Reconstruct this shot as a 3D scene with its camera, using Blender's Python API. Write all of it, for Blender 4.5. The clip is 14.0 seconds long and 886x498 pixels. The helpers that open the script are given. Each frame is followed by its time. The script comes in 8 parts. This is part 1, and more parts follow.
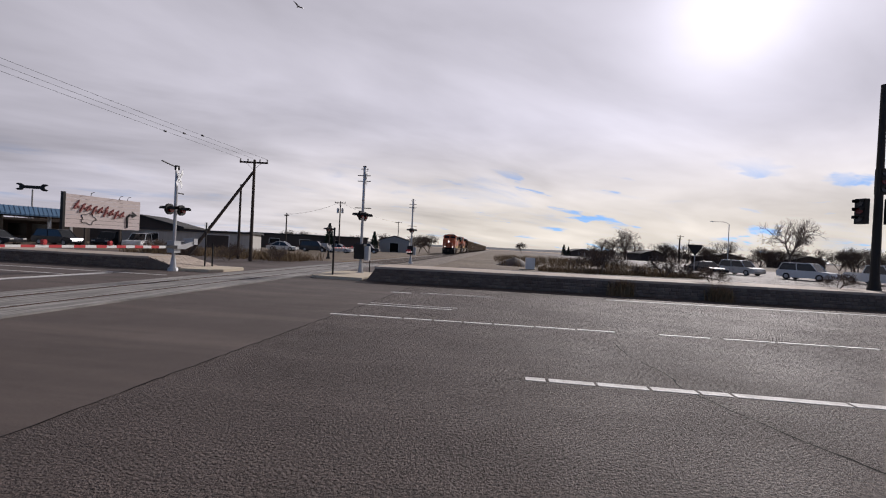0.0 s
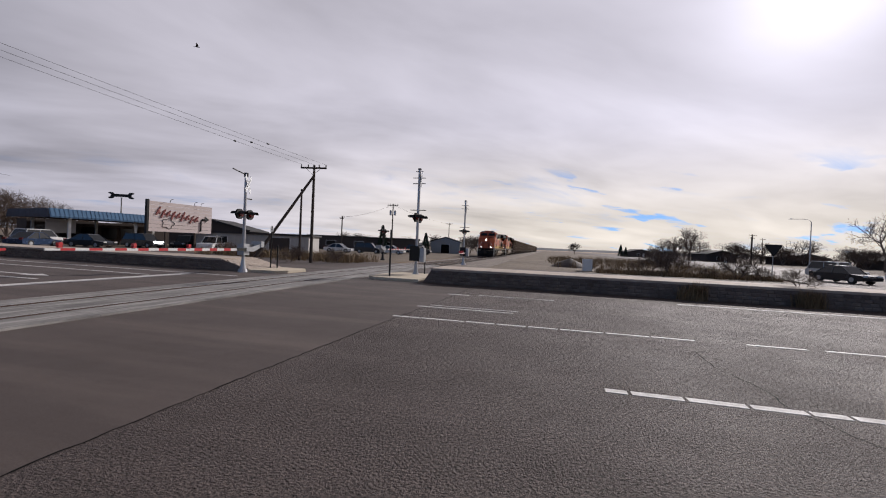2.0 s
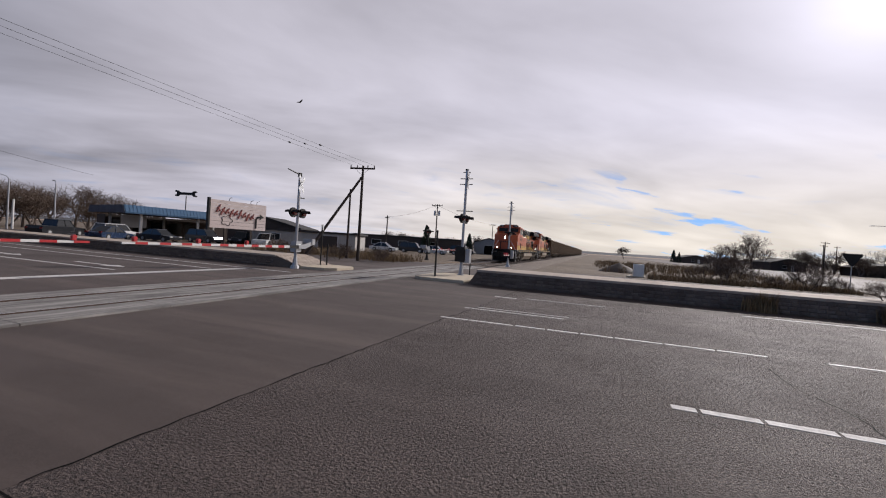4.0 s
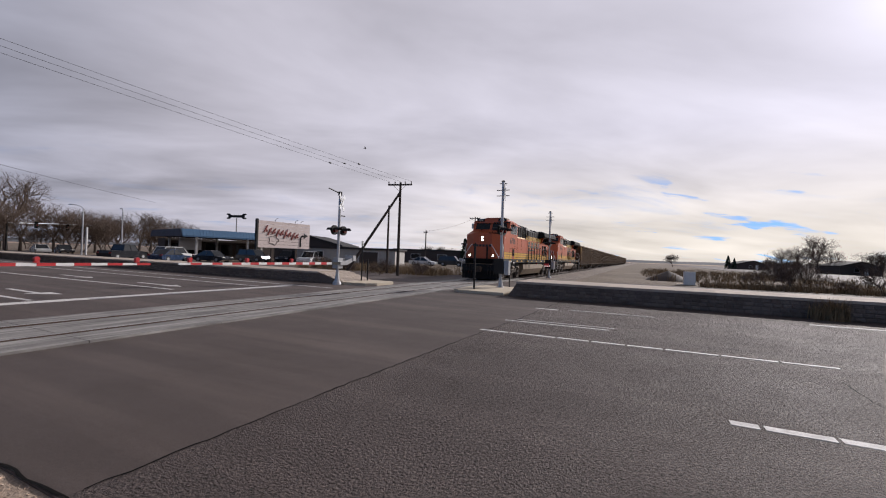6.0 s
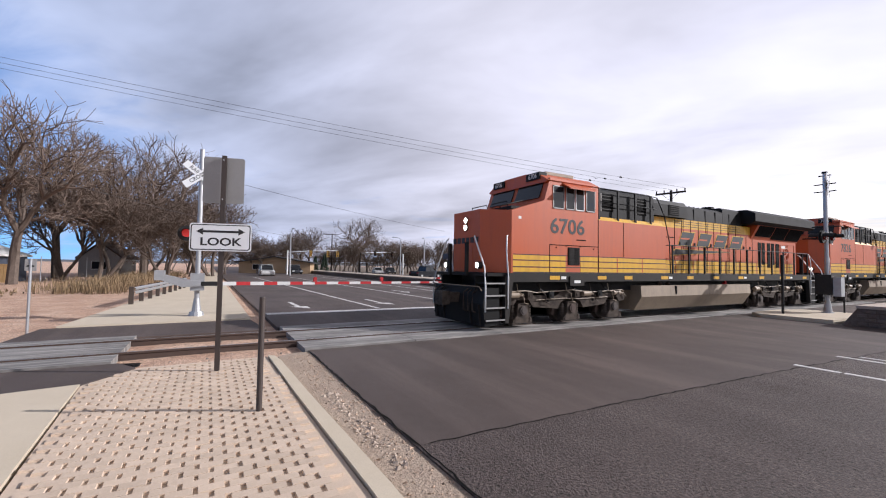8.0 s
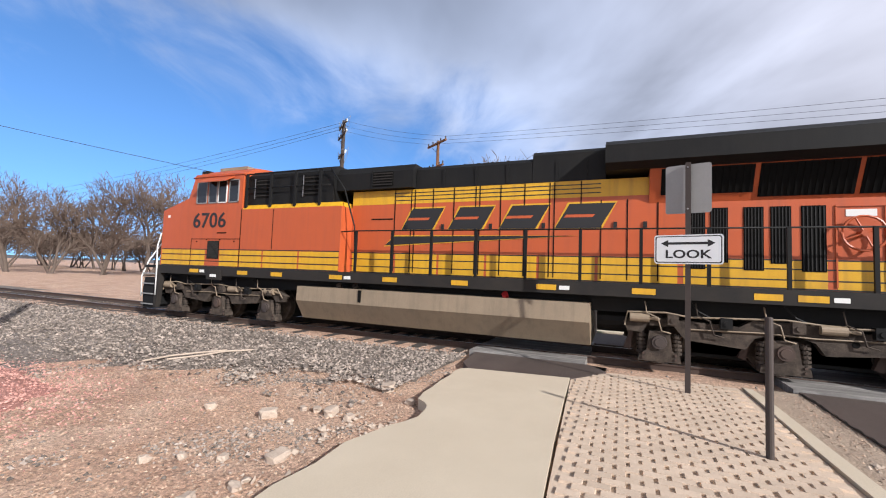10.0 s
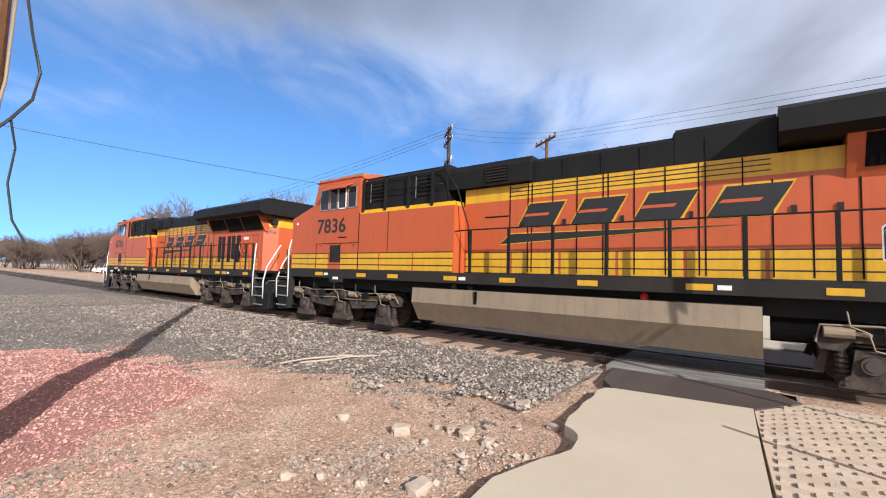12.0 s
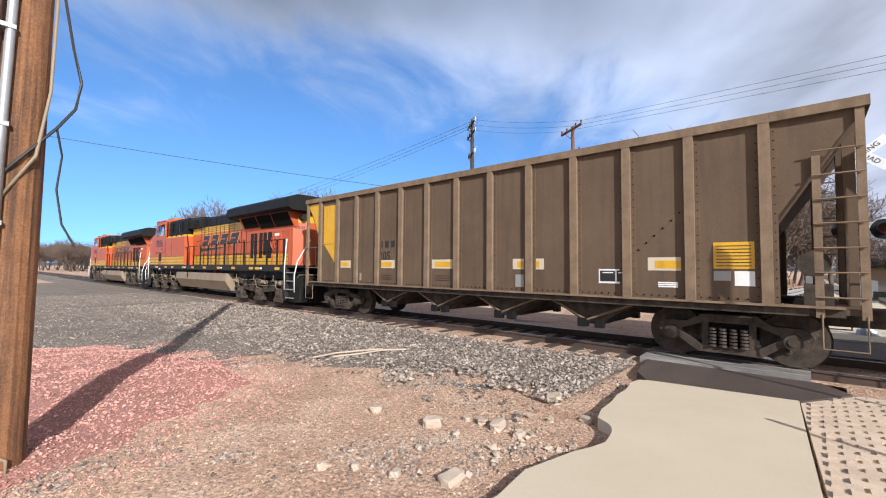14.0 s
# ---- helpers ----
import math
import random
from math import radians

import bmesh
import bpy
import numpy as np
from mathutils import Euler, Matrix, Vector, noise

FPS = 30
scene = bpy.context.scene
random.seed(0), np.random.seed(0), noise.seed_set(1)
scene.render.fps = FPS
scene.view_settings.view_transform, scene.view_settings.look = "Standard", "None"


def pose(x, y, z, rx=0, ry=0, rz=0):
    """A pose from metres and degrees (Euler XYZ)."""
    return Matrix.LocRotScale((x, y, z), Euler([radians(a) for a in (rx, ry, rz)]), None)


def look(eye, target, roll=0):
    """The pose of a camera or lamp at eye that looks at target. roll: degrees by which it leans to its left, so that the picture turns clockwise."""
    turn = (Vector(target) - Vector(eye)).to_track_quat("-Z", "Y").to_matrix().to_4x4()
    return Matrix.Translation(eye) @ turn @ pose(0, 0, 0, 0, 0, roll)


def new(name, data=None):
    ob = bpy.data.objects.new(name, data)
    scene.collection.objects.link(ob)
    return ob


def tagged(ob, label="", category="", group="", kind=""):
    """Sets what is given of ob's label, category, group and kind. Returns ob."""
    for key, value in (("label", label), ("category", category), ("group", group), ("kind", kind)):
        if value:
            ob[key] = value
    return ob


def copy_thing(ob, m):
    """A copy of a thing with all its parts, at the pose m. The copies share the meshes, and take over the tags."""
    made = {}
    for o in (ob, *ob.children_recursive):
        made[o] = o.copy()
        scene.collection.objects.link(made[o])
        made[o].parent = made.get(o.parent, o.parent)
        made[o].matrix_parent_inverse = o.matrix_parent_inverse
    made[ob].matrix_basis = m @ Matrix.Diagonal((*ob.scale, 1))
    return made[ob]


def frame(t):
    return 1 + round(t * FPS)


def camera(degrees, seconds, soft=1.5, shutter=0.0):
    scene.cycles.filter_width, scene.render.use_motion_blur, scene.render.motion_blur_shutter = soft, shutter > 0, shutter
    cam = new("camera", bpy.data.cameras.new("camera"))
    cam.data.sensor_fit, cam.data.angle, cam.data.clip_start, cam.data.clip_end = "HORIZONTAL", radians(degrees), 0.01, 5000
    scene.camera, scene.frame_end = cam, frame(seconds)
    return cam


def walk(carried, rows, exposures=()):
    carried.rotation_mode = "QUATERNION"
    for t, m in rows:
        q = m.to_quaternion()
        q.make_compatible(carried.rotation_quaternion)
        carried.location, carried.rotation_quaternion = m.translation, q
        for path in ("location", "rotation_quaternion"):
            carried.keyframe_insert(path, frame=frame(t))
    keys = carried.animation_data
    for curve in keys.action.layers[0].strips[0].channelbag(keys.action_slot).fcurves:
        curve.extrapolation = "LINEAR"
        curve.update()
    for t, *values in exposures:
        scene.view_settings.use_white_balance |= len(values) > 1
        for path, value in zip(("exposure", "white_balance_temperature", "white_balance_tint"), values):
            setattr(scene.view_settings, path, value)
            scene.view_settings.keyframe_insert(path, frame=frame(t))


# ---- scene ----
cam = camera(93.83, 14.0, soft=1.1)
PATH = [
    (0, pose(0.000, -0.000, 1.700, 89.71, -2.66, 7.26)),
    (0.5, pose(-0.082, 0.013, 1.701, 89.91, -2.63, 8.89)),
    (1, pose(-0.201, 0.069, 1.701, 90.02, -2.46, 10.67)),
    (1.5, pose(-0.275, 0.114, 1.707, 89.91, -2.42, 12.43)),
    (2, pose(-0.303, 0.096, 1.719, 89.54, -2.41, 14.13)),
    (2.5, pose(-0.319, 0.092, 1.726, 89.18, -2.65, 15.91)),
    (3, pose(-0.394, 0.087, 1.731, 88.96, -2.98, 17.71)),
    (5.5, pose(-0.522, 0.191, 1.710, 90.51, -2.94, 23.20)),
    (6, pose(-0.456, 0.156, 1.707, 90.91, -1.94, 25.40)),
    (6.5, pose(-0.311, 0.077, 1.715, 91.37, -1.13, 29.28)),
    (7, pose(-0.187, -0.013, 1.702, 91.85, -0.87, 35.59)),
    (7.5, pose(-0.180, -0.092, 1.715, 92.27, -0.62, 46.18)),
    (8, pose(-0.233, -0.220, 1.739, 92.44, -0.85, 60.45)),
    (8.5, pose(-0.309, -0.262, 1.728, 92.84, -0.83, 77.85)),
    (8.7, pose(-0.345, -0.310, 1.722, 93.10, -0.90, 85.20)),
    (10.8, pose(-0.779, -1.238, 1.632, 93.35, -2.21, 120.80)),
    (11, pose(-0.821, -1.266, 1.637, 93.44, -2.05, 122.27)),
    (11.5, pose(-0.960, -1.404, 1.642, 93.53, -1.74, 125.20)),
    (12, pose(-0.976, -1.606, 1.640, 93.56, -1.68, 127.60)),
    (12.5, pose(-0.959, -1.722, 1.639, 93.45, -1.29, 129.60)),
    (13, pose(-0.970, -1.684, 1.639, 93.18, -0.97, 130.78)),
    (13.5, pose(-0.975, -1.628, 1.628, 92.91, -0.57, 131.27)),
    (14, pose(-0.978, -1.617, 1.632, 92.64, -0.46, 131.26)),
]
EXPOSURE = [(0, -0.52, 6350, 16), (3, -0.50, 6350, 16), (6.5, -0.36, 6300, 16), (7.5, -0.02, 6150, 15), (8.0, 0.18, 6050, 15), (8.5, 0.28, 6050, 14), (11, 0.42, 6200, 11), (14, 0.48, 6200, 10)]
walk(cam, PATH, EXPOSURE)


# ---- world, sun, exposure ----
SUN_AZ, SUN_EL = 27.0, 27.0          # degrees clockwise from +y, degrees above the ground


def sky_world():
    w = bpy.data.worlds.new("sky")
    scene.world = w
    w.use_nodes = True
    nt = w.node_tree
    nt.nodes.clear()
    N, L = nt.nodes.new, nt.links.new

    def mth(op, a, b=None):
        n = N("ShaderNodeMath")
        n.operation = op
        for i, v in enumerate((a, b)):
            if v is None:
                continue
            if isinstance(v, (int, float)):
                n.inputs[i].default_value = v
            else:
                L(v, n.inputs[i])
        return n.outputs[0]

    out, bg = N("ShaderNodeOutputWorld"), N("ShaderNodeBackground")
    sky = N("ShaderNodeTexSky")
    sky.sky_type, sky.sun_disc = "NISHITA", False
    sky.sun_elevation, sky.sun_rotation = radians(SUN_EL), radians(SUN_AZ)
    sky.air_density, sky.dust_density, sky.ozone_density = 1.0, 0.1, 4.0
    co = N("ShaderNodeTexCoord").outputs["Generated"]
    sep = N("ShaderNodeSeparateXYZ")
    L(co, sep.inputs[0])
    x, y, z = sep.outputs
    lift = N("ShaderNodeCombineXYZ")          # clear air: the haze band lies below the horizon's trees
    for i, q in enumerate((x, y, mth("ADD", mth("MULTIPLY", mth("MAXIMUM", z, 0.0), 0.9), 0.13))):
        L(q, lift.inputs[i])
    L(lift.outputs[0], sky.inputs[0])
    zz = mth("ADD", mth("MAXIMUM", z, 0.0), 0.14)
    comb = N("ShaderNodeCombineXYZ")
    # a flat cloud sheet, seen in perspective and drawn out along one way
    L(mth("DIVIDE", mth("ADD", mth("MULTIPLY", x, 0.82), mth("MULTIPLY", y, 0.57)), zz), comb.inputs[0])
    L(mth("MULTIPLY", mth("DIVIDE", mth("SUBTRACT", mth("MULTIPLY", y, 0.82), mth("MULTIPLY", x, 0.57)), zz), 1.7), comb.inputs[1])

    def noise_at(scale, detail, rough, dist=0.0, off=(0, 0, 0)):
        m = N("ShaderNodeMapping")
        m.inputs["Location"].default_value = off
        L(comb.outputs[0], m.inputs[0])
        n = N("ShaderNodeTexNoise")
        L(m.outputs[0], n.inputs["Vector"])
        n.inputs["Scale"].default_value, n.inputs["Detail"].default_value = scale, detail
        n.inputs["Roughness"].default_value, n.inputs["Distortion"].default_value = rough, dist
        return n.outputs["Fac"]

    def span(v, a, b, lo, hi):
        r = N("ShaderNodeMapRange")
        r.interpolation_type = "SMOOTHSTEP"
        L(v, r.inputs[0])
        for i, k in enumerate((a, b, lo, hi)):
            r.inputs[i + 1].default_value = k
        return r.outputs[0]

    big, fine = noise_at(0.5, 3, 0.5, 0.4, (3.1, 1.7, 0)), noise_at(1.5, 6, 0.58, 0.6, (0.4, 5.2, 0))
    sx, sy = math.sin(radians(SUN_AZ)), math.cos(radians(SUN_AZ))
    toward = mth("ADD", mth("MULTIPLY", x, sx), mth("MULTIPLY", y, sy))          # -1 away from the sun .. 1 toward it
    cover = mth("ADD", mth("MULTIPLY", big, 0.55), mth("MULTIPLY", fine, 0.6))
    cover = mth("ADD", cover, span(toward, -0.95, -0.25, -0.13, 0.43))
    cover = mth("ADD", cover, span(z, 0.05, 0.5, -0.12, 0.16))
    cover = mth("ADD", cover, span(z, 0.42, 0.55, 0.0, 0.28))
    slit = span(noise_at(1.3, 4, 0.55, 0.3, (1.0, 9.0, 0)), 0.56, 0.66, 0.0, 1.0)          # gaps low toward the sun
    cover = mth("SUBTRACT", cover, mth("MULTIPLY", mth("MULTIPLY", slit, span(toward, 0.72, 0.96, 0.12, 1.0)), span(z, 0.12, 0.24, 0.30, 0.0)))
    thin = span(cover, 0.46, 0.86, 0.0, 1.0)
    # cloud brightness: brightest round the sun, grey where the sheet is thick
    glow = mth("POWER", mth("MAXIMUM", mth("ADD", mth("MULTIPLY", toward, math.cos(radians(SUN_EL))), mth("MULTIPLY", z, math.sin(radians(SUN_EL)))), 0.0), 14.0)
    thick = noise_at(0.7, 5, 0.52, 0.3, (8.2, 2.2, 0))
    val = mth("ADD", mth("ADD", mth("MULTIPLY", span(toward, -0.25, 0.85, 0.98, 1.60), CLOUD), mth("ADD", mth("MULTIPLY", glow, 2.8), mth("MULTIPLY", mth("POWER", glow, 9.0), 8.0))), mth("MULTIPLY", mth("SUBTRACT", 0.5, thick), mth("MULTIPLY", span(toward, -0.9, 0.8, 1.1, 1.0), 9.5)))
    val = mth("MAXIMUM", mth("MULTIPLY", val, mth("SUBTRACT", 1.0, mth("MULTIPLY", span(z, 0.40, 0.55, 0.0, 0.52), span(toward, -0.9, -0.3, 1.0, 0.0)))), 0.9)
    val = mth("MULTIPLY", val, span(z, 0.50, 0.72, 1.0, 0.45))          # unseen cloud overhead, greyed to cut the light on shaded faces
    val = mth("MULTIPLY", val, mth("ADD", 1.0, mth("MULTIPLY", span(z, 0.04, 0.36, 0.30, 0.0), span(toward, -0.1, 0.5, 0.0, 1.0))))      # the sheet brightens towards the horizon
    cc = N("ShaderNodeCombineXYZ")
    away = span(toward, -0.9, 0.2, 1.0, 0.0)          # bluer where the sun is behind
    L(mth("MULTIPLY", val, mth("SUBTRACT", 1.0, mth("MULTIPLY", away, 0.16))), cc.inputs[0])
    low = mth("MULTIPLY", span(z, 0.02, 0.30, 1.0, 0.0), span(toward, 0.2, 0.9, 0.0, 1.0))      # warmer low toward the sun
    L(mth("MULTIPLY", val, mth("SUBTRACT", 0.985, mth("MULTIPLY", low, 0.05))), cc.inputs[1])
    L(mth("MULTIPLY", val, mth("SUBTRACT", mth("ADD", 1.07, mth("MULTIPLY", away, 0.24)), mth("MULTIPLY", low, 0.27))), cc.inputs[2])
    mix = N("ShaderNodeMix")
    mix.data_type = "RGBA"
    L(thin, mix.inputs[0])
    deep = N("ShaderNodeMix")
    deep.data_type, deep.blend_type = "RGBA", "MULTIPLY"
    deep.inputs[0].default_value, deep.inputs[7].default_value = 1.0, (1.13, 1.43, 1.66, 1)
    L(sky.outputs[0], deep.inputs[6])
    L(deep.outputs[2], mix.inputs[6])
    L(cc.outputs[0], mix.inputs[7])
    L(mix.outputs[2], bg.inputs[0])
    bg.inputs[1].default_value = 0.09
    L(bg.outputs[0], out.inputs[0])


CLOUD = 5.7
sky_world()
sun = new("sun", bpy.data.lights.new("sun", "SUN"))
sun.data.energy, sun.data.angle, sun.data.color = 5.0, radians(0.6), (1.0, 0.95, 0.88)
sun_dir = Vector((math.sin(radians(SUN_AZ)) * math.cos(radians(SUN_EL)), math.cos(radians(SUN_AZ)) * math.cos(radians(SUN_EL)), math.sin(radians(SUN_EL))))
sun.matrix_world = look(sun_dir * 60, (0, 0, 0))

# ---- materials ----
def mat(name, col, rough=0.6, metal=0.0, col2=None, spots=(6.0, 0.5), grain=(120.0, 0.15), bump=(150.0, 0.25, 0.004), streak=0.0, piece=0.0, island=0.0, emit=0.0, spec=0.5, drag=None):
    """A painted, mineral or metal surface: col and col2 blended in stains, fine grain on both, relief, rain streaks."""
    m = bpy.data.materials.new(name)
    m.use_nodes = True
    nt = m.node_tree
    N, L = nt.nodes.new, nt.links.new
    b = nt.nodes["Principled BSDF"]
    co = N("ShaderNodeTexCoord").outputs["Object"]
    col2 = col2 or tuple(c * 0.7 for c in col)

    def nz(scale, detail=4.0, rough_=0.6, vec=None):
        n = N("ShaderNodeTexNoise")
        L(vec or co, n.inputs["Vector"])
        n.inputs["Scale"].default_value, n.inputs["Detail"].default_value, n.inputs["Roughness"].default_value = scale, detail, rough_
        return n.outputs["Fac"]

    def ramp(v, a, c, lo=0.0, hi=1.0):
        r = N("ShaderNodeMapRange")
        L(v, r.inputs[0])
        for i, k in enumerate((a, c, lo, hi)):
            r.inputs[i + 1].default_value = k
        return r.outputs[0]

    def mixc(f, a, c, mode="MIX"):
        x = N("ShaderNodeMix")
        x.data_type, x.blend_type = "RGBA", mode
        for s, v in ((0, f), (6, a), (7, c)):
            if isinstance(v, tuple):
                x.inputs[s].default_value = (*v, 1)
            elif isinstance(v, float):
                x.inputs[s].default_value = v
            else:
                L(v, x.inputs[s])
        return x.outputs[2]

    big = nz(spots[0], 6.0, 0.65)
    fac = ramp(big, 0.5 - 0.28, 0.5 + 0.28, 0.0, spots[1])
    c = mixc(fac, col, col2)
    if streak:
        mp = N("ShaderNodeMapping")
        mp.inputs["Scale"].default_value = (7, 7, 0.5)
        L(co, mp.inputs[0])
        s = ramp(nz(1.0, 5.0, 0.6, mp.outputs[0]), 0.48, 0.75, 0.0, streak)
        c = mixc(s, c, tuple(v * 0.45 + 0.02 for v in col2))
    if drag:          # (scale per axis, amount, colour): wear drawn out along one way
        mp = N("ShaderNodeMapping")
        mp.inputs["Scale"].default_value = drag[0]
        L(co, mp.inputs[0])
        c = mixc(ramp(nz(1.0, 5.0, 0.62, mp.outputs[0]), 0.45, 0.66, 0.0, drag[1]), c, drag[2])
    g = ramp(nz(grain[0], 3.0, 0.7), 0.25, 0.75, 1.0 - grain[1], 1.0 + grain[1])
    if piece or island:
        src = N("ShaderNodeObjectInfo").outputs["Random"] if piece else N("ShaderNodeNewGeometry").outputs["Random Per Island"]
        k = ramp(src, 0.0, 1.0, 1.0 - (piece or island), 1.0 + (piece or island))
        mu = N("ShaderNodeMath")
        mu.operation = "MULTIPLY"
        L(g, mu.inputs[0])
        L(k, mu.inputs[1])
        g = mu.outputs[0]
    cx = N("ShaderNodeCombineXYZ")
    for i in range(3):
        L(g, cx.inputs[i])
    c = mixc(1.0, c, cx.outputs[0], "MULTIPLY")
    L(c, b.inputs["Base Color"])
    b.inputs["Metallic"].default_value = metal
    b.inputs["Specular IOR Level"].default_value = spec
    L(ramp(big, 0.2, 0.8, max(rough - 0.1, 0.02), min(rough + 0.12, 1.0)), b.inputs["Roughness"])
    if bump[1]:
        bp = N("ShaderNodeBump")
        bp.inputs["Strength"].default_value, bp.inputs["Distance"].default_value = bump[1], bump[2]
        L(nz(bump[0], 4.0, 0.65), bp.inputs["Height"])
        L(bp.outputs[0], b.inputs["Normal"])
    if emit:
        b.inputs["Emission Color"].default_value = (*col, 1)
        b.inputs["Emission Strength"].default_value = emit
    return m


ORANGE = mat("loco_orange", (0.45, 0.083, 0.020), 0.45, col2=(0.36, 0.078, 0.028), spots=(1.1, 0.6), grain=(60, 0.06), bump=(3.0, 0.08, 0.01), streak=0.25)
YELLOW = mat("loco_yellow", (0.64, 0.36, 0.011), 0.45, col2=(0.46, 0.235, 0.016), spots=(2.0, 0.7), grain=(80, 0.1), bump=(40, 0.05, 0.003), streak=0.4)
BLACK = mat("loco_black", (0.008, 0.0083, 0.009), 0.55, spec=0.16, col2=(0.016, 0.015, 0.0135), spots=(2.0, 0.7), grain=(90, 0.2), bump=(60, 0.08, 0.003), streak=0.12)
SILL = mat("sill_grey", (0.017, 0.0165, 0.0165), 0.6, spec=0.18, col2=(0.04, 0.033, 0.027), spots=(2.5, 0.7), bump=(60, 0.1, 0.003))
TANK = mat("tank_grime", (0.28, 0.215, 0.145), 0.6, col2=(0.17, 0.13, 0.09), spots=(1.2, 0.7), grain=(70, 0.12), bump=(50, 0.12, 0.003), streak=0.35)
TRUCKM = mat("bogie_grime", (0.10, 0.077, 0.060), 0.85, spec=0.2, col2=(0.015, 0.013, 0.012), spots=(5.0, 1.0), grain=(60, 0.4), bump=(40, 0.6, 0.012))
STEEL = mat("worn_steel", (0.42, 0.40, 0.38), 0.3, metal=0.9, col2=(0.2, 0.17, 0.15), spots=(8, 0.5), bump=(80, 0.1, 0.002))
RUSTRAIL = mat("rail_rust", (0.07, 0.042, 0.03), 0.8, col2=(0.05, 0.035, 0.03), spots=(6, 0.8), bump=(120, 0.3, 0.003))
WHITEP = mat("white_paint", (0.72, 0.72, 0.70), 0.5, col2=(0.5, 0.49, 0.46), spots=(5, 0.4), grain=(90, 0.08), bump=(60, 0.08, 0.003))
REDP = mat("red_paint", (0.50, 0.025, 0.03), 0.45, col2=(0.36, 0.03, 0.03), spots=(4, 0.5), bump=(60, 0.08, 0.003))
GLASSD = mat("dark_glass", (0.012, 0.014, 0.016), 0.06, col2=(0.02, 0.02, 0.02), spots=(2, 0.3), grain=(50, 0.05), bump=(2, 0.02, 0.01))
MESHD = mat("dark_mesh", (0.004, 0.004, 0.004), 0.9, spec=0.1, col2=(0.014, 0.013, 0.012), bump=(150, 0.4, 0.004))
HOPPER = mat("hopper_brown", (0.135, 0.092, 0.060), 0.8, spec=0.2, col2=(0.085, 0.058, 0.039), spots=(0.9, 0.9), grain=(60, 0.18), bump=(30, 0.25, 0.006), streak=0.5)
HOPRIB = mat("hopper_rib", (0.24, 0.168, 0.110), 0.75, spec=0.2, col2=(0.11, 0.077, 0.052), spots=(3.0, 0.9), grain=(70, 0.2), bump=(40, 0.25, 0.005), streak=0.45)
LAMPON = mat("lit_lamp", (1.0, 0.92, 0.75), 0.3, emit=14.0)
REDLAMP = mat("red_lamp", (0.5, 0.02, 0.015), 0.3, emit=0.5)
ASPH_OLD = mat("asphalt_old", (0.100, 0.075, 0.066), 0.72, col2=(0.056, 0.043, 0.038), spots=(0.5, 0.8), grain=(30, 1.0), bump=(36, 1.0, 0.055), spec=0.32, drag=((0.25, 1.6, 1.0), 0.35, (0.13, 0.099, 0.087)))
ASPH_NEW = mat("asphalt_smooth", (0.083, 0.063, 0.055), 0.70, col2=(0.056, 0.043, 0.038), spots=(0.35, 0.8), grain=(90, 0.4), bump=(130, 0.6, 0.006), spec=0.32, drag=((0.10, 1.1, 1.0), 0.55, (0.135, 0.104, 0.090)))
CONC = mat("concrete", (0.54, 0.465, 0.355), 0.85, col2=(0.43, 0.36, 0.265), spots=(0.9, 0.7), grain=(90, 0.12), bump=(60, 0.25, 0.004))
CONCD = mat("crossing_concrete", (0.23, 0.215, 0.20), 0.75, col2=(0.075, 0.07, 0.066), spots=(0.8, 1.0), grain=(60, 0.25), bump=(50, 0.3, 0.004), drag=((7.0, 0.45, 1.0), 0.75, (0.40, 0.38, 0.35)))
PAVER = mat("paver", (0.57, 0.45, 0.345), 0.85, col2=(0.41, 0.32, 0.235), spots=(3.0, 0.6), grain=(110, 0.15), bump=(70, 0.4, 0.006), piece=0.09)
SAND = mat("gutter_sand", (0.40, 0.315, 0.235), 0.95, col2=(0.27, 0.20, 0.15), spots=(2.2, 0.9), grain=(40, 0.4), bump=(24, 0.9, 0.03))
PAVERJ = mat("paver_joined", (0.57, 0.45, 0.345), 0.85, col2=(0.41, 0.32, 0.235), spots=(3.0, 0.6), grain=(110, 0.15), bump=(70, 0.4, 0.006), island=0.09)
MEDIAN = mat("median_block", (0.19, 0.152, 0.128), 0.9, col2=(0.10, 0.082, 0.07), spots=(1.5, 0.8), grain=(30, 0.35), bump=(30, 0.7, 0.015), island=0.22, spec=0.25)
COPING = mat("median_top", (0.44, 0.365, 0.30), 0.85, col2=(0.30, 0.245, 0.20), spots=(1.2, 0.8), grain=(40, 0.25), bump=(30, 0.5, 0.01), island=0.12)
DIRT = mat("dirt", (0.56, 0.378, 0.262), 0.95, col2=(0.34, 0.195, 0.132), spots=(0.75, 1.0), grain=(26, 0.75), bump=(30, 1.0, 0.035), drag=((1.6, 1.1, 1.0), 0.55, (0.60, 0.445, 0.335)))
# dry grass tone, with backlight put into the colour as extra darkness
GROUND_BACKLIT = mat("dry_ground", (0.20, 0.148, 0.098), 0.95, col2=(0.085, 0.066, 0.048), spots=(0.12, 1.0), grain=(6, 0.5), bump=(9, 0.8, 0.08))
BALLAST = mat("ballast_bed", (0.25, 0.205, 0.168), 0.95, col2=(0.12, 0.10, 0.083), spots=(0.9, 0.9), grain=(20, 0.95), bump=(22, 1.0, 0.06))
STONEM = mat("ballast_stone", (0.30, 0.25, 0.21), 0.9, col2=(0.15, 0.125, 0.105), spots=(3, 0.8), grain=(60, 0.2), bump=(60, 0.2, 0.004), island=0.7)
PINKM = mat("pink_stone", (0.54, 0.30, 0.25), 0.92, col2=(0.42, 0.205, 0.17), spots=(1.5, 0.8), grain=(60, 0.2), bump=(60, 0.2, 0.004), island=0.38)
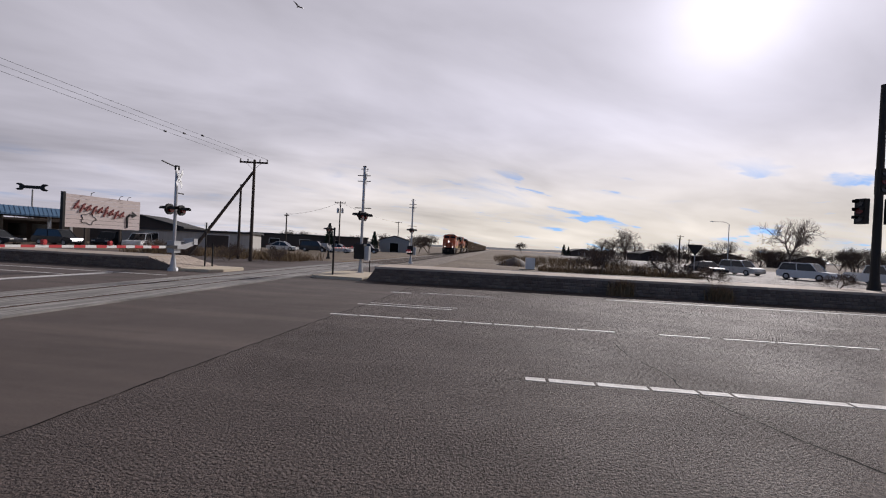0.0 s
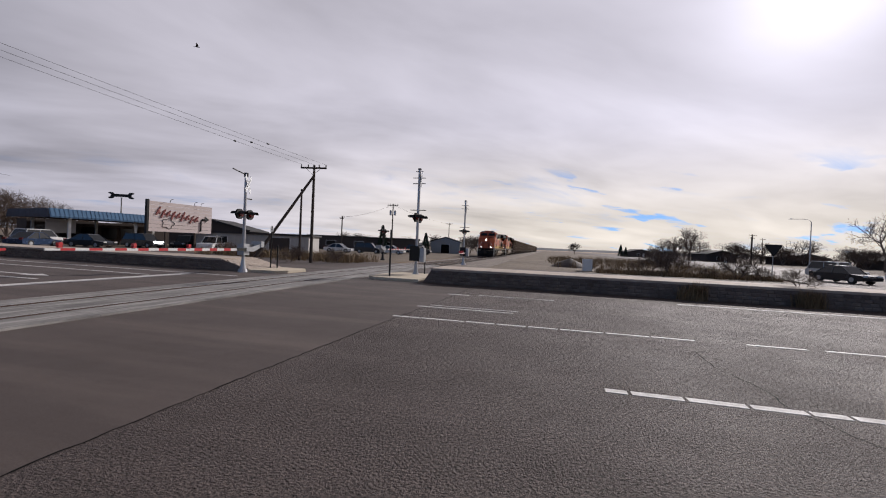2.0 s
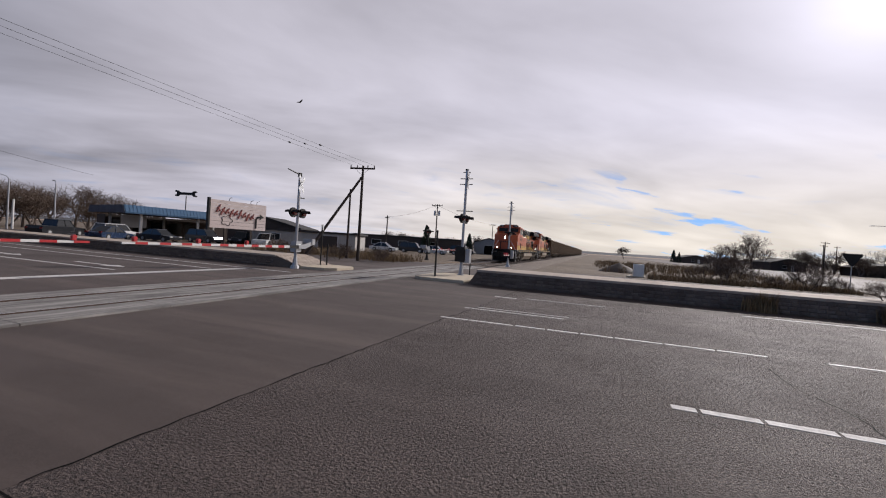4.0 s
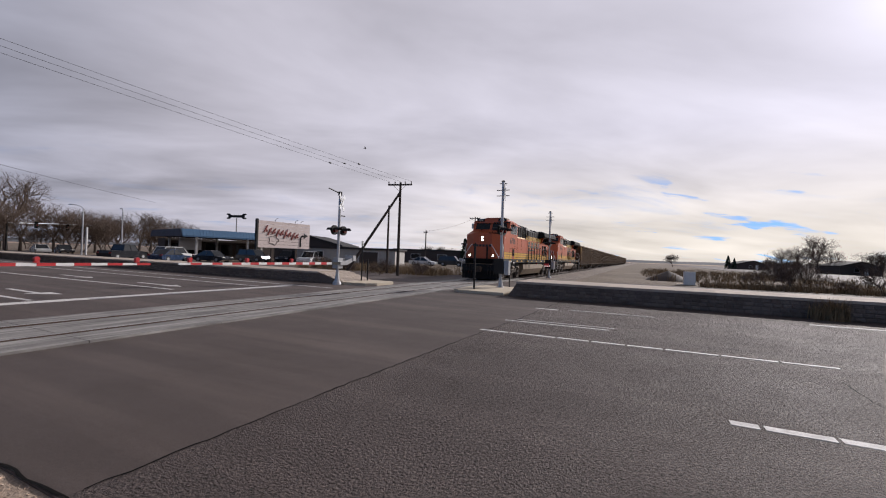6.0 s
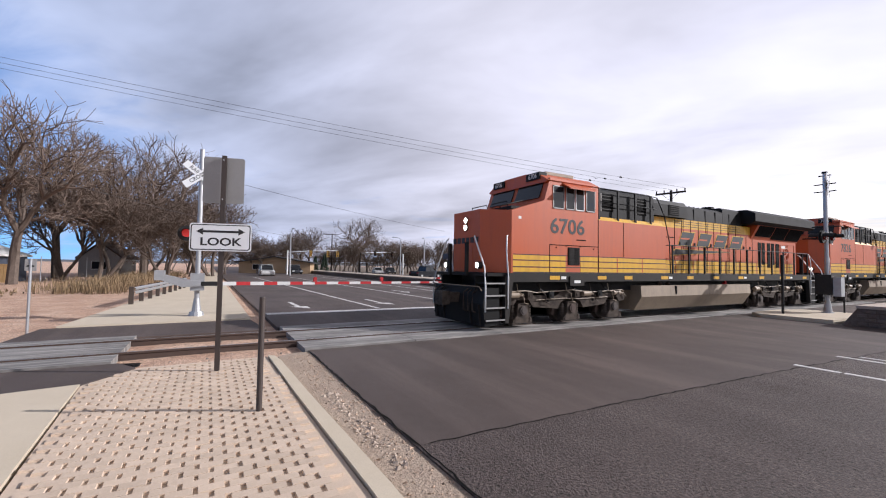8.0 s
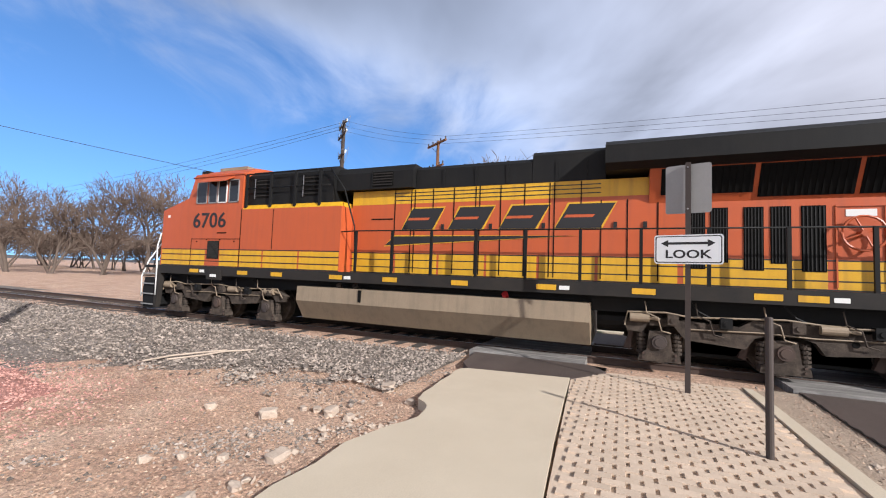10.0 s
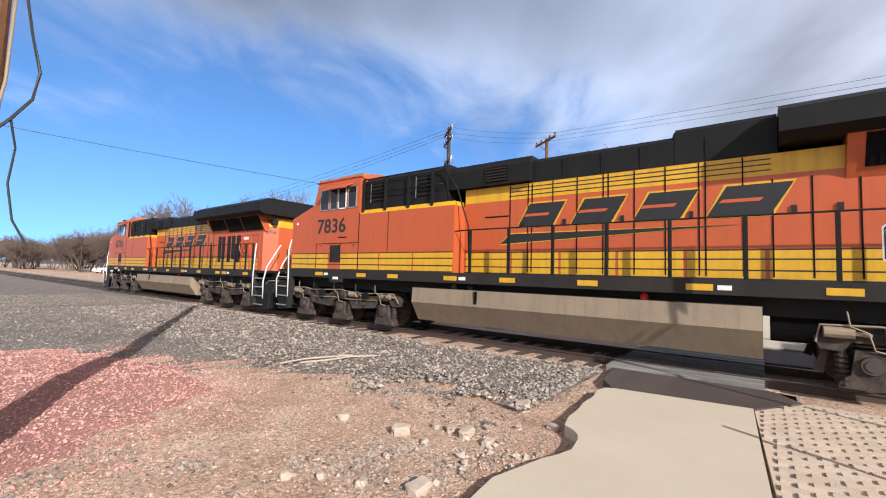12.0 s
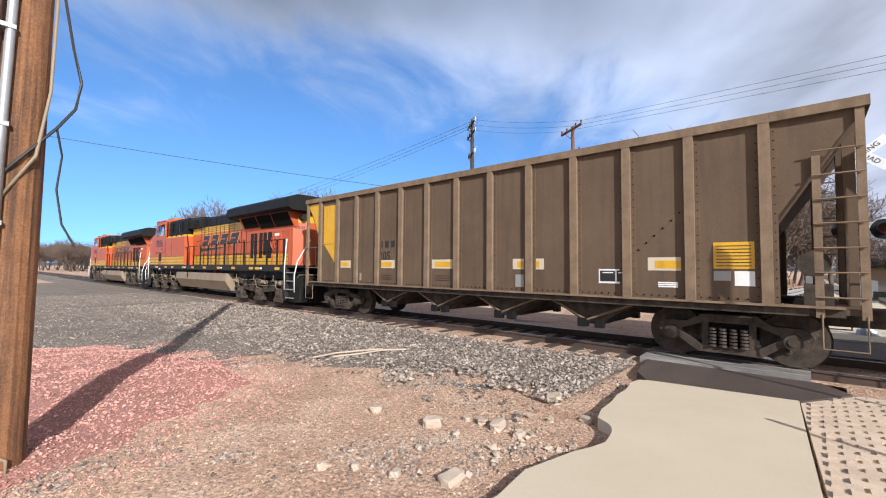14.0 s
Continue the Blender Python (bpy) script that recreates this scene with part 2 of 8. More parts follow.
PINKB = mat("pink_bed", (0.42, 0.20, 0.165), 0.95, col2=(0.30, 0.16, 0.12), spots=(0.8, 0.8), grain=(40, 0.35), bump=(35, 0.9, 0.03))
PEBBLE = mat("dirt_pebble", (0.44, 0.32, 0.23), 0.9, col2=(0.27, 0.19, 0.14), spots=(3, 0.8), grain=(60, 0.2), bump=(60, 0.2, 0.004), island=0.45)
PALE = mat("pale_rubble", (0.46, 0.375, 0.30), 0.9, col2=(0.33, 0.26, 0.205), spots=(9, 0.7), grain=(60, 0.15), bump=(30, 0.4, 0.01))
TIE = mat("tie_wood", (0.035, 0.028, 0.023), 0.9, col2=(0.07, 0.058, 0.048), spots=(5, 0.8), grain=(50, 0.3), bump=(40, 0.5, 0.008))
POLEW = mat("pole_wood", (0.27, 0.122, 0.050), 0.85, col2=(0.15, 0.068, 0.032), spots=(5, 0.9), grain=(60, 0.35), bump=(45, 0.8, 0.008), streak=0.5, drag=((26.0, 26.0, 0.9), 0.85, (0.055, 0.027, 0.016)))
POLED = mat("pole_dark", (0.048, 0.034, 0.027), 0.9, col2=(0.05, 0.038, 0.03), spots=(3, 0.8), grain=(60, 0.25), bump=(45, 0.4, 0.008))
GALV = mat("galvanised", (0.42, 0.43, 0.44), 0.42, metal=0.6, col2=(0.30, 0.30, 0.31), spots=(6, 0.6), bump=(60, 0.08, 0.002))
ALU = mat("sign_back", (0.30, 0.295, 0.285), 0.5, metal=0.3, col2=(0.24, 0.235, 0.23), spots=(2, 0.6), bump=(40, 0.05, 0.002))
SIGNW = mat("sign_white", (0.74, 0.76, 0.77), 0.4, col2=(0.66, 0.67, 0.68), spots=(3, 0.5), grain=(90, 0.04), bump=(80, 0.03, 0.001))
INK = mat("sign_ink", (0.012, 0.012, 0.013), 0.45, col2=(0.02, 0.02, 0.02), spots=(3, 0.3), bump=(80, 0.03, 0.001))
POSTM = mat("brown_post", (0.055, 0.040, 0.034), 0.6, col2=(0.035, 0.028, 0.025), spots=(5, 0.6), bump=(60, 0.15, 0.003))
DARKM = mat("dark_metal", (0.010, 0.010, 0.011), 0.6, spec=0.25, col2=(0.035, 0.033, 0.03), spots=(5, 0.6), bump=(60, 0.1, 0.003))
WIREM = mat("cable_black", (0.02, 0.02, 0.021), 0.6, col2=(0.03, 0.03, 0.03), bump=(60, 0.05, 0.002))
BARK = mat("bark", (0.145, 0.113, 0.093), 0.95, col2=(0.070, 0.056, 0.047), spots=(4, 0.8), grain=(40, 0.25), bump=(25, 0.6, 0.02), spec=0.12)
TWIG = mat("twigs", (0.165, 0.124, 0.100), 0.95, col2=(0.090, 0.069, 0.056), spots=(2, 0.8), bump=(40, 0.1, 0.004), island=0.3, spec=0.12)
GRASS = mat("dry_grass", (0.26, 0.18, 0.095), 0.9, col2=(0.13, 0.088, 0.05), spots=(1.5, 0.9), bump=(40, 0.1, 0.004), island=0.4)
NEEDLE = mat("evergreen", (0.022, 0.040, 0.022), 0.9, col2=(0.013, 0.024, 0.014), spots=(3, 0.8), bump=(40, 0.1, 0.004), island=0.35)
WALLW = mat("white_wall", (0.42, 0.405, 0.38), 0.8, col2=(0.32, 0.305, 0.285), spots=(0.8, 0.6), bump=(30, 0.15, 0.004), streak=0.25)
WALLT = mat("tan_wall", (0.36, 0.25, 0.15), 0.85, col2=(0.28, 0.19, 0.11), spots=(0.8, 0.6), bump=(30, 0.15, 0.004))
WALLD = mat("dark_wall", (0.055, 0.042, 0.036), 0.85, col2=(0.07, 0.055, 0.05), spots=(0.8, 0.6), bump=(30, 0.15, 0.004))
ROOFD = mat("dark_roof", (0.032, 0.030, 0.030), 0.85, col2=(0.035, 0.034, 0.036), spots=(1.2, 0.7), bump=(25, 0.3, 0.008))
ROOFB = mat("blue_roof", (0.075, 0.16, 0.27), 0.45, col2=(0.055, 0.12, 0.21), spots=(1.2, 0.6), bump=(25, 0.1, 0.004))
GABLE = mat("slate_blue", (0.05, 0.06, 0.085), 0.7, col2=(0.035, 0.04, 0.06), spots=(1.5, 0.6), bump=(25, 0.2, 0.006))
PLYWOOD = mat("plywood", (0.42, 0.27, 0.12), 0.8, col2=(0.32, 0.19, 0.08), spots=(2, 0.7), bump=(30, 0.15, 0.004), piece=0.12)
CARW = mat("car_white", (0.66, 0.66, 0.66), 0.25, col2=(0.55, 0.55, 0.54), spots=(1.5, 0.4), grain=(30, 0.03), bump=(2, 0.02, 0.005))
CARS = mat("car_silver", (0.50, 0.50, 0.49), 0.28, metal=0.2, col2=(0.42, 0.42, 0.41), spots=(1.5, 0.4), grain=(30, 0.03), bump=(2, 0.02, 0.005))
CARD = mat("car_dark", (0.025, 0.027, 0.032), 0.22, metal=0.3, col2=(0.035, 0.036, 0.04), spots=(1.5, 0.4), grain=(30, 0.03), bump=(2, 0.02, 0.005))
CARB = mat("car_blue", (0.035, 0.06, 0.12), 0.25, metal=0.3, col2=(0.03, 0.05, 0.10), spots=(1.5, 0.4), grain=(30, 0.03), bump=(2, 0.02, 0.005))
RUBBER = mat("tyre", (0.018, 0.018, 0.018), 0.85, col2=(0.03, 0.028, 0.026), bump=(60, 0.2, 0.003))
LAMPR = mat("tail_lamp", (0.14, 0.008, 0.008), 0.25, col2=(0.10, 0.007, 0.007), bump=(60, 0.05, 0.002))
LAMPC = mat("clear_lamp", (0.60, 0.60, 0.58), 0.15, col2=(0.45, 0.45, 0.44), bump=(60, 0.05, 0.002))
SIGY = mat("signal_yellow", (0.62, 0.34, 0.03), 0.5, col2=(0.45, 0.25, 0.03), bump=(60, 0.05, 0.002))
PAINTL = mat("road_paint", (0.72, 0.70, 0.67), 0.75, col2=(0.34, 0.32, 0.30), spots=(7, 0.85), grain=(50, 0.25), bump=(80, 0.5, 0.005))
BILLB = mat("billboard_face", (0.58, 0.50, 0.47), 0.6, col2=(0.47, 0.38, 0.36), spots=(0.8, 0.6), bump=(20, 0.1, 0.004))
BILLI = mat("billboard_ink", (0.30, 0.09, 0.08), 0.6, col2=(0.22, 0.08, 0.07), spots=(1.5, 0.6), bump=(20, 0.1, 0.004))
HILLM = mat("far_hills", (0.10, 0.105, 0.115), 0.95, col2=(0.075, 0.08, 0.085), spots=(0.01, 0.8), grain=(0.1, 0.2), bump=(0.1, 0.2, 0.5))

# ---- mesh tools ----
def bx(bm, x0, x1, y0, y1, z0, z1):
    v = [bm.verts.new((x, y, z)) for x in (x0, x1) for y in (y0, y1) for z in (z0, z1)]
    for f in ((0, 1, 3, 2), (4, 6, 7, 5), (0, 4, 5, 1), (2, 3, 7, 6), (0, 2, 6, 4), (1, 5, 7, 3)):
        bm.faces.new([v[i] for i in f])
    return v


def cyl(bm, p0, p1, r0, r1=None, n=10, cap=True):
    r1 = r0 if r1 is None else r1
    p0, p1 = Vector(p0), Vector(p1)
    d = (p1 - p0).normalized()
    u = d.orthogonal().normalized()
    w = d.cross(u)
    a = [bm.verts.new(p0 + (u * math.cos(k * math.tau / n) + w * math.sin(k * math.tau / n)) * r0) for k in range(n)]
    b = [bm.verts.new(p1 + (u * math.cos(k * math.tau / n) + w * math.sin(k * math.tau / n)) * r1) for k in range(n)]
    for k in range(n):
        bm.faces.new((a[k], a[(k + 1) % n], b[(k + 1) % n], b[k]))
    if cap:
        bm.faces.new(a[::-1])
        bm.faces.new(b)


def tube(bm, pts, r, n=6):
    """A bent round bar or cable through pts."""
    pts = [Vector(q) for q in pts]
    rings = []
    for i, q in enumerate(pts):
        d = (pts[min(i + 1, len(pts) - 1)] - pts[max(i - 1, 0)]).normalized()
        u = d.cross(Vector((0.13, 0.21, 0.97)))
        u = (u if u.length > 0.05 else d.orthogonal()).normalized()
        w = d.cross(u)
        rings.append([bm.verts.new(q + (u * math.cos(k * math.tau / n) + w * math.sin(k * math.tau / n)) * r) for k in range(n)])
    for a, b in zip(rings, rings[1:]):
        for k in range(n):
            bm.faces.new((a[k], a[(k + 1) % n], b[(k + 1) % n], b[k]))
    bm.faces.new(rings[0][::-1])
    bm.faces.new(rings[-1])


def prism(bm, pts, axis, a0, a1):
    """A plane outline pulled out along an axis. pts: (y, z) for x, (x, z) for y, (x, y) for z."""
    def at(q, a):
        return {"x": (a, *q), "y": (q[0], a, q[1]), "z": (*q, a)}[axis]
    lo, hi = [bm.verts.new(at(q, a0)) for q in pts], [bm.verts.new(at(q, a1)) for q in pts]
    n = len(pts)
    for k in range(n):
        bm.faces.new((lo[k], lo[(k + 1) % n], hi[(k + 1) % n], hi[k]))
    bm.faces.new(lo[::-1])
    bm.faces.new(hi)


def bev(bm, w, seg=1, angle=30):
    es = [e for e in bm.edges if len(e.link_faces) == 2 and e.calc_face_angle(0) > radians(angle)]
    bmesh.ops.bevel(bm, geom=es, offset=w, segments=seg, affect="EDGES", clamp_overlap=True)


def mesh_of(name, bm, material, smooth=False):
    bmesh.ops.recalc_face_normals(bm, faces=bm.faces)
    me = bpy.data.meshes.new(name)
    bm.to_mesh(me)
    bm.free()
    me.materials.append(material)
    if smooth:
        for q in me.polygons:
            q.use_smooth = True
    return me


def part(name, bm, material, parent=None, label="", bevel=0.0, smooth=False):
    if bevel:
        bev(bm, bevel)
    ob = new(name, mesh_of(name, bm, material, smooth))
    if parent:
        ob.parent = parent
    if label:
        ob["label"] = label
    return ob


def again(ob, x=0, y=0, z=0, rz=0):
    """One more part on the same mesh, shifted."""
    o = new(ob.name.split(".")[0], ob.data)
    o.parent, o.matrix_basis = ob.parent, pose(x, y, z, 0, 0, rz)
    return o


def thing(name, m, label, category, group=""):
    ob = new(name)
    ob.empty_display_size = 0.2
    ob.matrix_basis = m
    return tagged(ob, label, category, group)


def B():
    return bmesh.new()


def writing(body, size, m, material, parent, depth=0.004, name="lettering", wide=1.0, heavy=0.0):
    """Letters of the built-in font as a thin mesh; centred on the pose m."""
    cu = bpy.data.curves.new("text", "FONT")
    cu.body, cu.size, cu.extrude, cu.align_x, cu.align_y, cu.offset = body, size, depth, "CENTER", "CENTER", heavy
    cu.resolution_u = 3
    tmp = bpy.data.objects.new("text", cu)
    me = bpy.data.meshes.new_from_object(tmp)
    bpy.data.objects.remove(tmp)
    me.transform(m @ Matrix.Diagonal((wide, 1, 1, 1)))
    me.materials.clear()
    me.materials.append(material)
    o = new(name, me)
    o.parent = parent
    return o


def solid(name, verts, faces, material, label="", category="", kind="", smooth=False):
    me = bpy.data.meshes.new(name)
    me.from_pydata(verts, [], faces)
    me.materials.append(material)
    if smooth:
        for q in me.polygons:
            q.use_smooth = True
    me.update()
    return tagged(new(name, me), label, category, kind=kind)


def stones(name, spots, rmin, rmax, material, label, category, seed=1, flat=0.7):
    """Many loose stones in one mesh: squashed, skewed eight-sided lumps at the given (x, y, z)."""
    rng = np.random.default_rng(seed)
    n = len(spots)
    base = np.array([(1, 0, 0), (0, 1, 0), (-1, 0, 0), (0, -1, 0), (0, 0, 1), (0, 0, -1)], float)
    r = rmin + (rmax - rmin) * rng.random(n) ** 2
    ang = rng.random(n) * math.tau
    sc = np.stack([0.7 + 0.6 * rng.random(n), 0.7 + 0.6 * rng.random(n), flat * (0.7 + 0.5 * rng.random(n))], 1)
    v = base[None] * sc[:, None] * r[:, None, None]
    v = v + rng.normal(0, 0.22, v.shape) * r[:, None, None]
    c, s = np.cos(ang)[:, None], np.sin(ang)[:, None]
    v = np.stack([v[..., 0] * c - v[..., 1] * s, v[..., 0] * s + v[..., 1] * c, v[..., 2]], -1)
    v += np.asarray(spots)[:, None]
    f = np.array([(0, 1, 4), (1, 2, 4), (2, 3, 4), (3, 0, 4), (1, 0, 5), (2, 1, 5), (3, 2, 5), (0, 3, 5)])
    f = (f[None] + (np.arange(n) * 6)[:, None, None]).reshape(-1, 3)
    return solid(name, v.reshape(-1, 3).tolist(), f.tolist(), material, label, category, "stuff")

# ---- ground, road, track ----
TRACK_X = -10.72           # centre line of the track
NEAR_RAIL, FAR_RAIL = TRACK_X + 0.75, TRACK_X - 0.75


def ground_z(x, y):
    """Height of the bare ground."""
    h = -0.10 + 0.025 * noise.noise((x * 0.35, y * 0.35, 0.3)) + 0.010 * noise.noise((x * 1.7, y * 1.7, 2.0))
    if y < 1.2 and -9.2 < x < 30:
        h -= 0.05 * max(0.0, min(1.0, (-x - 3.0) / 3.0)) * max(0.0, min(1.0, (-y - 3.0) / 2.0))
    return h


def make_ground():
    def steps(parts):
        out = []
        for a, b, d in parts:
            n = max(1, round((b - a) / d))
            out += [a + (b - a) * k / n for k in range(n)]
        return out + [parts[-1][1]]
    xs = steps([(-2500, -300, 700), (-300, -60, 60), (-60, -14, 4), (-14, 5, 0.22), (5, 60, 5), (60, 300, 60), (300, 2500, 700)])
    ys = steps([(-2500, -300, 700), (-300, -60, 60), (-60, -24, 3), (-24, 2, 0.22), (2, 60, 4), (60, 300, 60), (300, 2500, 700)])
    near = lambda x, y: -16 < x < 7 and -30 < y < 4
    v = [(x, y, ground_z(x, y) if near(x, y) else (-0.17 if y > 34 or (y < -30 and -14.2 < x < -6) else -0.10)) for y in ys for x in xs]
    nx = len(xs)
    f = [(j * nx + i, j * nx + i + 1, (j + 1) * nx + i + 1, (j + 1) * nx + i) for j in range(len(ys) - 1) for i in range(nx - 1)]
    g = solid("ground", v, f, DIRT, "bare pinkish-tan dirt beside the tracks, scattered with stones", "ground", "structure", True)
    return g


make_ground()


def slab(name, outline, z0, z1, material, label, category, bevel=0.0):
    bm = B()
    prism(bm, outline, "z", z0, z1)
    ob = part(name, bm, material, bevel=bevel)
    return tagged(ob, label, category, kind="structure")


# the road crosses the track; a raised median parts its two sides
slab("road", [(-3.9, 1.60), (-3.86, 4), (-3.7, 8), (-3.45, 13), (-3.3, 18.0), (-3.0, 36.0), (260, 36.0), (260, 1.75), (2.0, 1.66)], -0.35, 0.0, ASPH_OLD, "worn coarse grey asphalt road", "road")
slab("road_patch", [(-8.98, 1.62), (-8.98, 34.5), (-3.012, 34.5), (-3.312, 18.0), (-3.462, 13), (-3.712, 8), (-3.872, 4), (-3.912, 1.60)], -0.35, -0.004, ASPH_NEW, "smooth newer dark asphalt patch beside the crossing", "road")
slab("road_west", [(-260, 1.4), (-260, 36), (-12.46, 34.5), (-12.46, 1.5)], -0.35, 0.0, ASPH_NEW, "dark smooth asphalt road west of the crossing", "road")
# street that leaves the crossing to the north-east
slab("side_street", [(19.0, 36.1), (22.0, 60), (24, 120), (26, 500), (60, 500), (52, 120), (47, 60), (46.0, 36.1)], -0.3, -0.01, ASPH_OLD, "grey asphalt side street beyond the median", "road")

# the verges get the darkened colour that stands for backlit ground
slab("verge_north_east", [(TRACK_X + 5.2, 36.0), (TRACK_X + 5.2, 900), (700, 900), (700, 36.0)], -0.3, -0.085, GROUND_BACKLIT, "dull brown dry ground north of the road, darkened as backlit", "ground")
slab("verge_north_west", [(TRACK_X - 3.4, 36.02), (TRACK_X - 3.4, 900), (-700, 900), (-700, 36.02)], -0.3, -0.085, GROUND_BACKLIT, "dull brown dry ground north of the road, darkened as backlit", "ground")

# crossing panels
def crossing_panels(y0, y1, n, name, label):
    own = thing(name, pose(0, 0, 0), label, "crossing")
    for x0, x1 in ((NEAR_RAIL + 0.06, -9.0 if y1 > 5 else -9.25), (FAR_RAIL + 0.10, NEAR_RAIL - 0.10), (-12.45 if y1 > 5 else -12.2, FAR_RAIL - 0.06)):
        for k in range(n):
            a, b = y0 + (y1 - y0) * k / n, y0 + (y1 - y0) * (k + 1) / n
            bm = B()
            bx(bm, x0, x1, a + 0.008, b - 0.008, -0.25, 0.032)
            part("panel", bm, CONCD, own, bevel=0.008)
    return own


crossing_panels(1.55, 34.0, 13, "road_crossing", "worn concrete panels between the rails across the road")
crossing_panels(-4.0, -1.6, 1, "walk_crossing", "worn concrete panels carrying the sidewalk over the rails")
slab("walk_apron", [(-7.66, -3.44), (-8.15, -3.72), (-9.24, -3.86), (-9.24, -1.5), (-8.75, -1.2), (-7.9, -1.72)], -0.3, -0.005, ASPH_NEW, "dark asphalt strip between sidewalk and rails", "pavement")
slab("walk_apron_west", [(-12.22, -4.0), (-14.6, -3.9), (-14.6, 1.0), (-12.22, 1.2)], -0.3, -0.01, ASPH_NEW, "dark asphalt strip beyond the rails", "pavement")
slab("sidewalk_west", [(-14.62, -3.6), (-40, -1.6), (-90, 0.2), (-90, 1.2), (-14.62, 1.0)], -0.3, 0.03, CONC, "pale concrete sidewalk west of the tracks", "pavement", 0.01)

# sidewalk slab with a broken edge
slab("sidewalk", [(9.0, -3.35), (-1.6, -3.36), (-2.6, -3.30), (-3.1, -3.36), (-3.53, -3.32), (-4.0, -3.37), (-4.39, -3.27), (-4.62, -3.21), (-4.77, -3.14), (-4.98, -3.08), (-5.13, -3.10), (-5.26, -3.12), (-5.38, -3.16), (-5.49, -3.24), (-5.58, -3.38), (-5.87, -3.45),
                  (-6.22, -3.46), (-6.59, -3.51), (-6.9, -3.50), (-7.35, -3.56), (-7.55, -3.52), (-7.62, -3.40), (-7.87, -1.73), (-6.5, -1.655), (-5.1, -1.57), (-3.8, -1.47), (9.0, -1.0)], -0.16, 0.012, CONC,
     "cream concrete sidewalk with a broken edge", "pavement", 0.012)
slab("curb", [(9, 1.2), (-3.37, 1.10), (-6.0, 1.02), (-8.2, 0.98), (-8.62, 0.93), (-8.70, 0.82), (-8.2, 0.83), (-6.0, 0.86), (-3.37, 0.93), (9, 1.0)], -0.25, 0.025, CONC, "pale concrete curb beside the road", "kerb", 0.012)
slab("gutter", [(9, 1.22), (9, 2.0), (2, 1.9), (-3.4, 1.8), (-8.9, 1.8), (-8.95, 1.35), (-8.75, 1.0), (-6, 1.04), (-3.37, 1.12)], -0.2, -0.022, SAND, "dirt-filled gutter strip between curb and asphalt", "ground")
slab("paver_bed", [(9, -0.98), (-3.8, -1.45), (-7.84, -1.715), (-8.72, -1.15), (-8.72, 0.80), (-6.0, 0.845), (-3.37, 0.915), (9, 0.985)], -0.2, -0.006, PAVERJ, "sandy bed under the stamped pavers", "pavement")

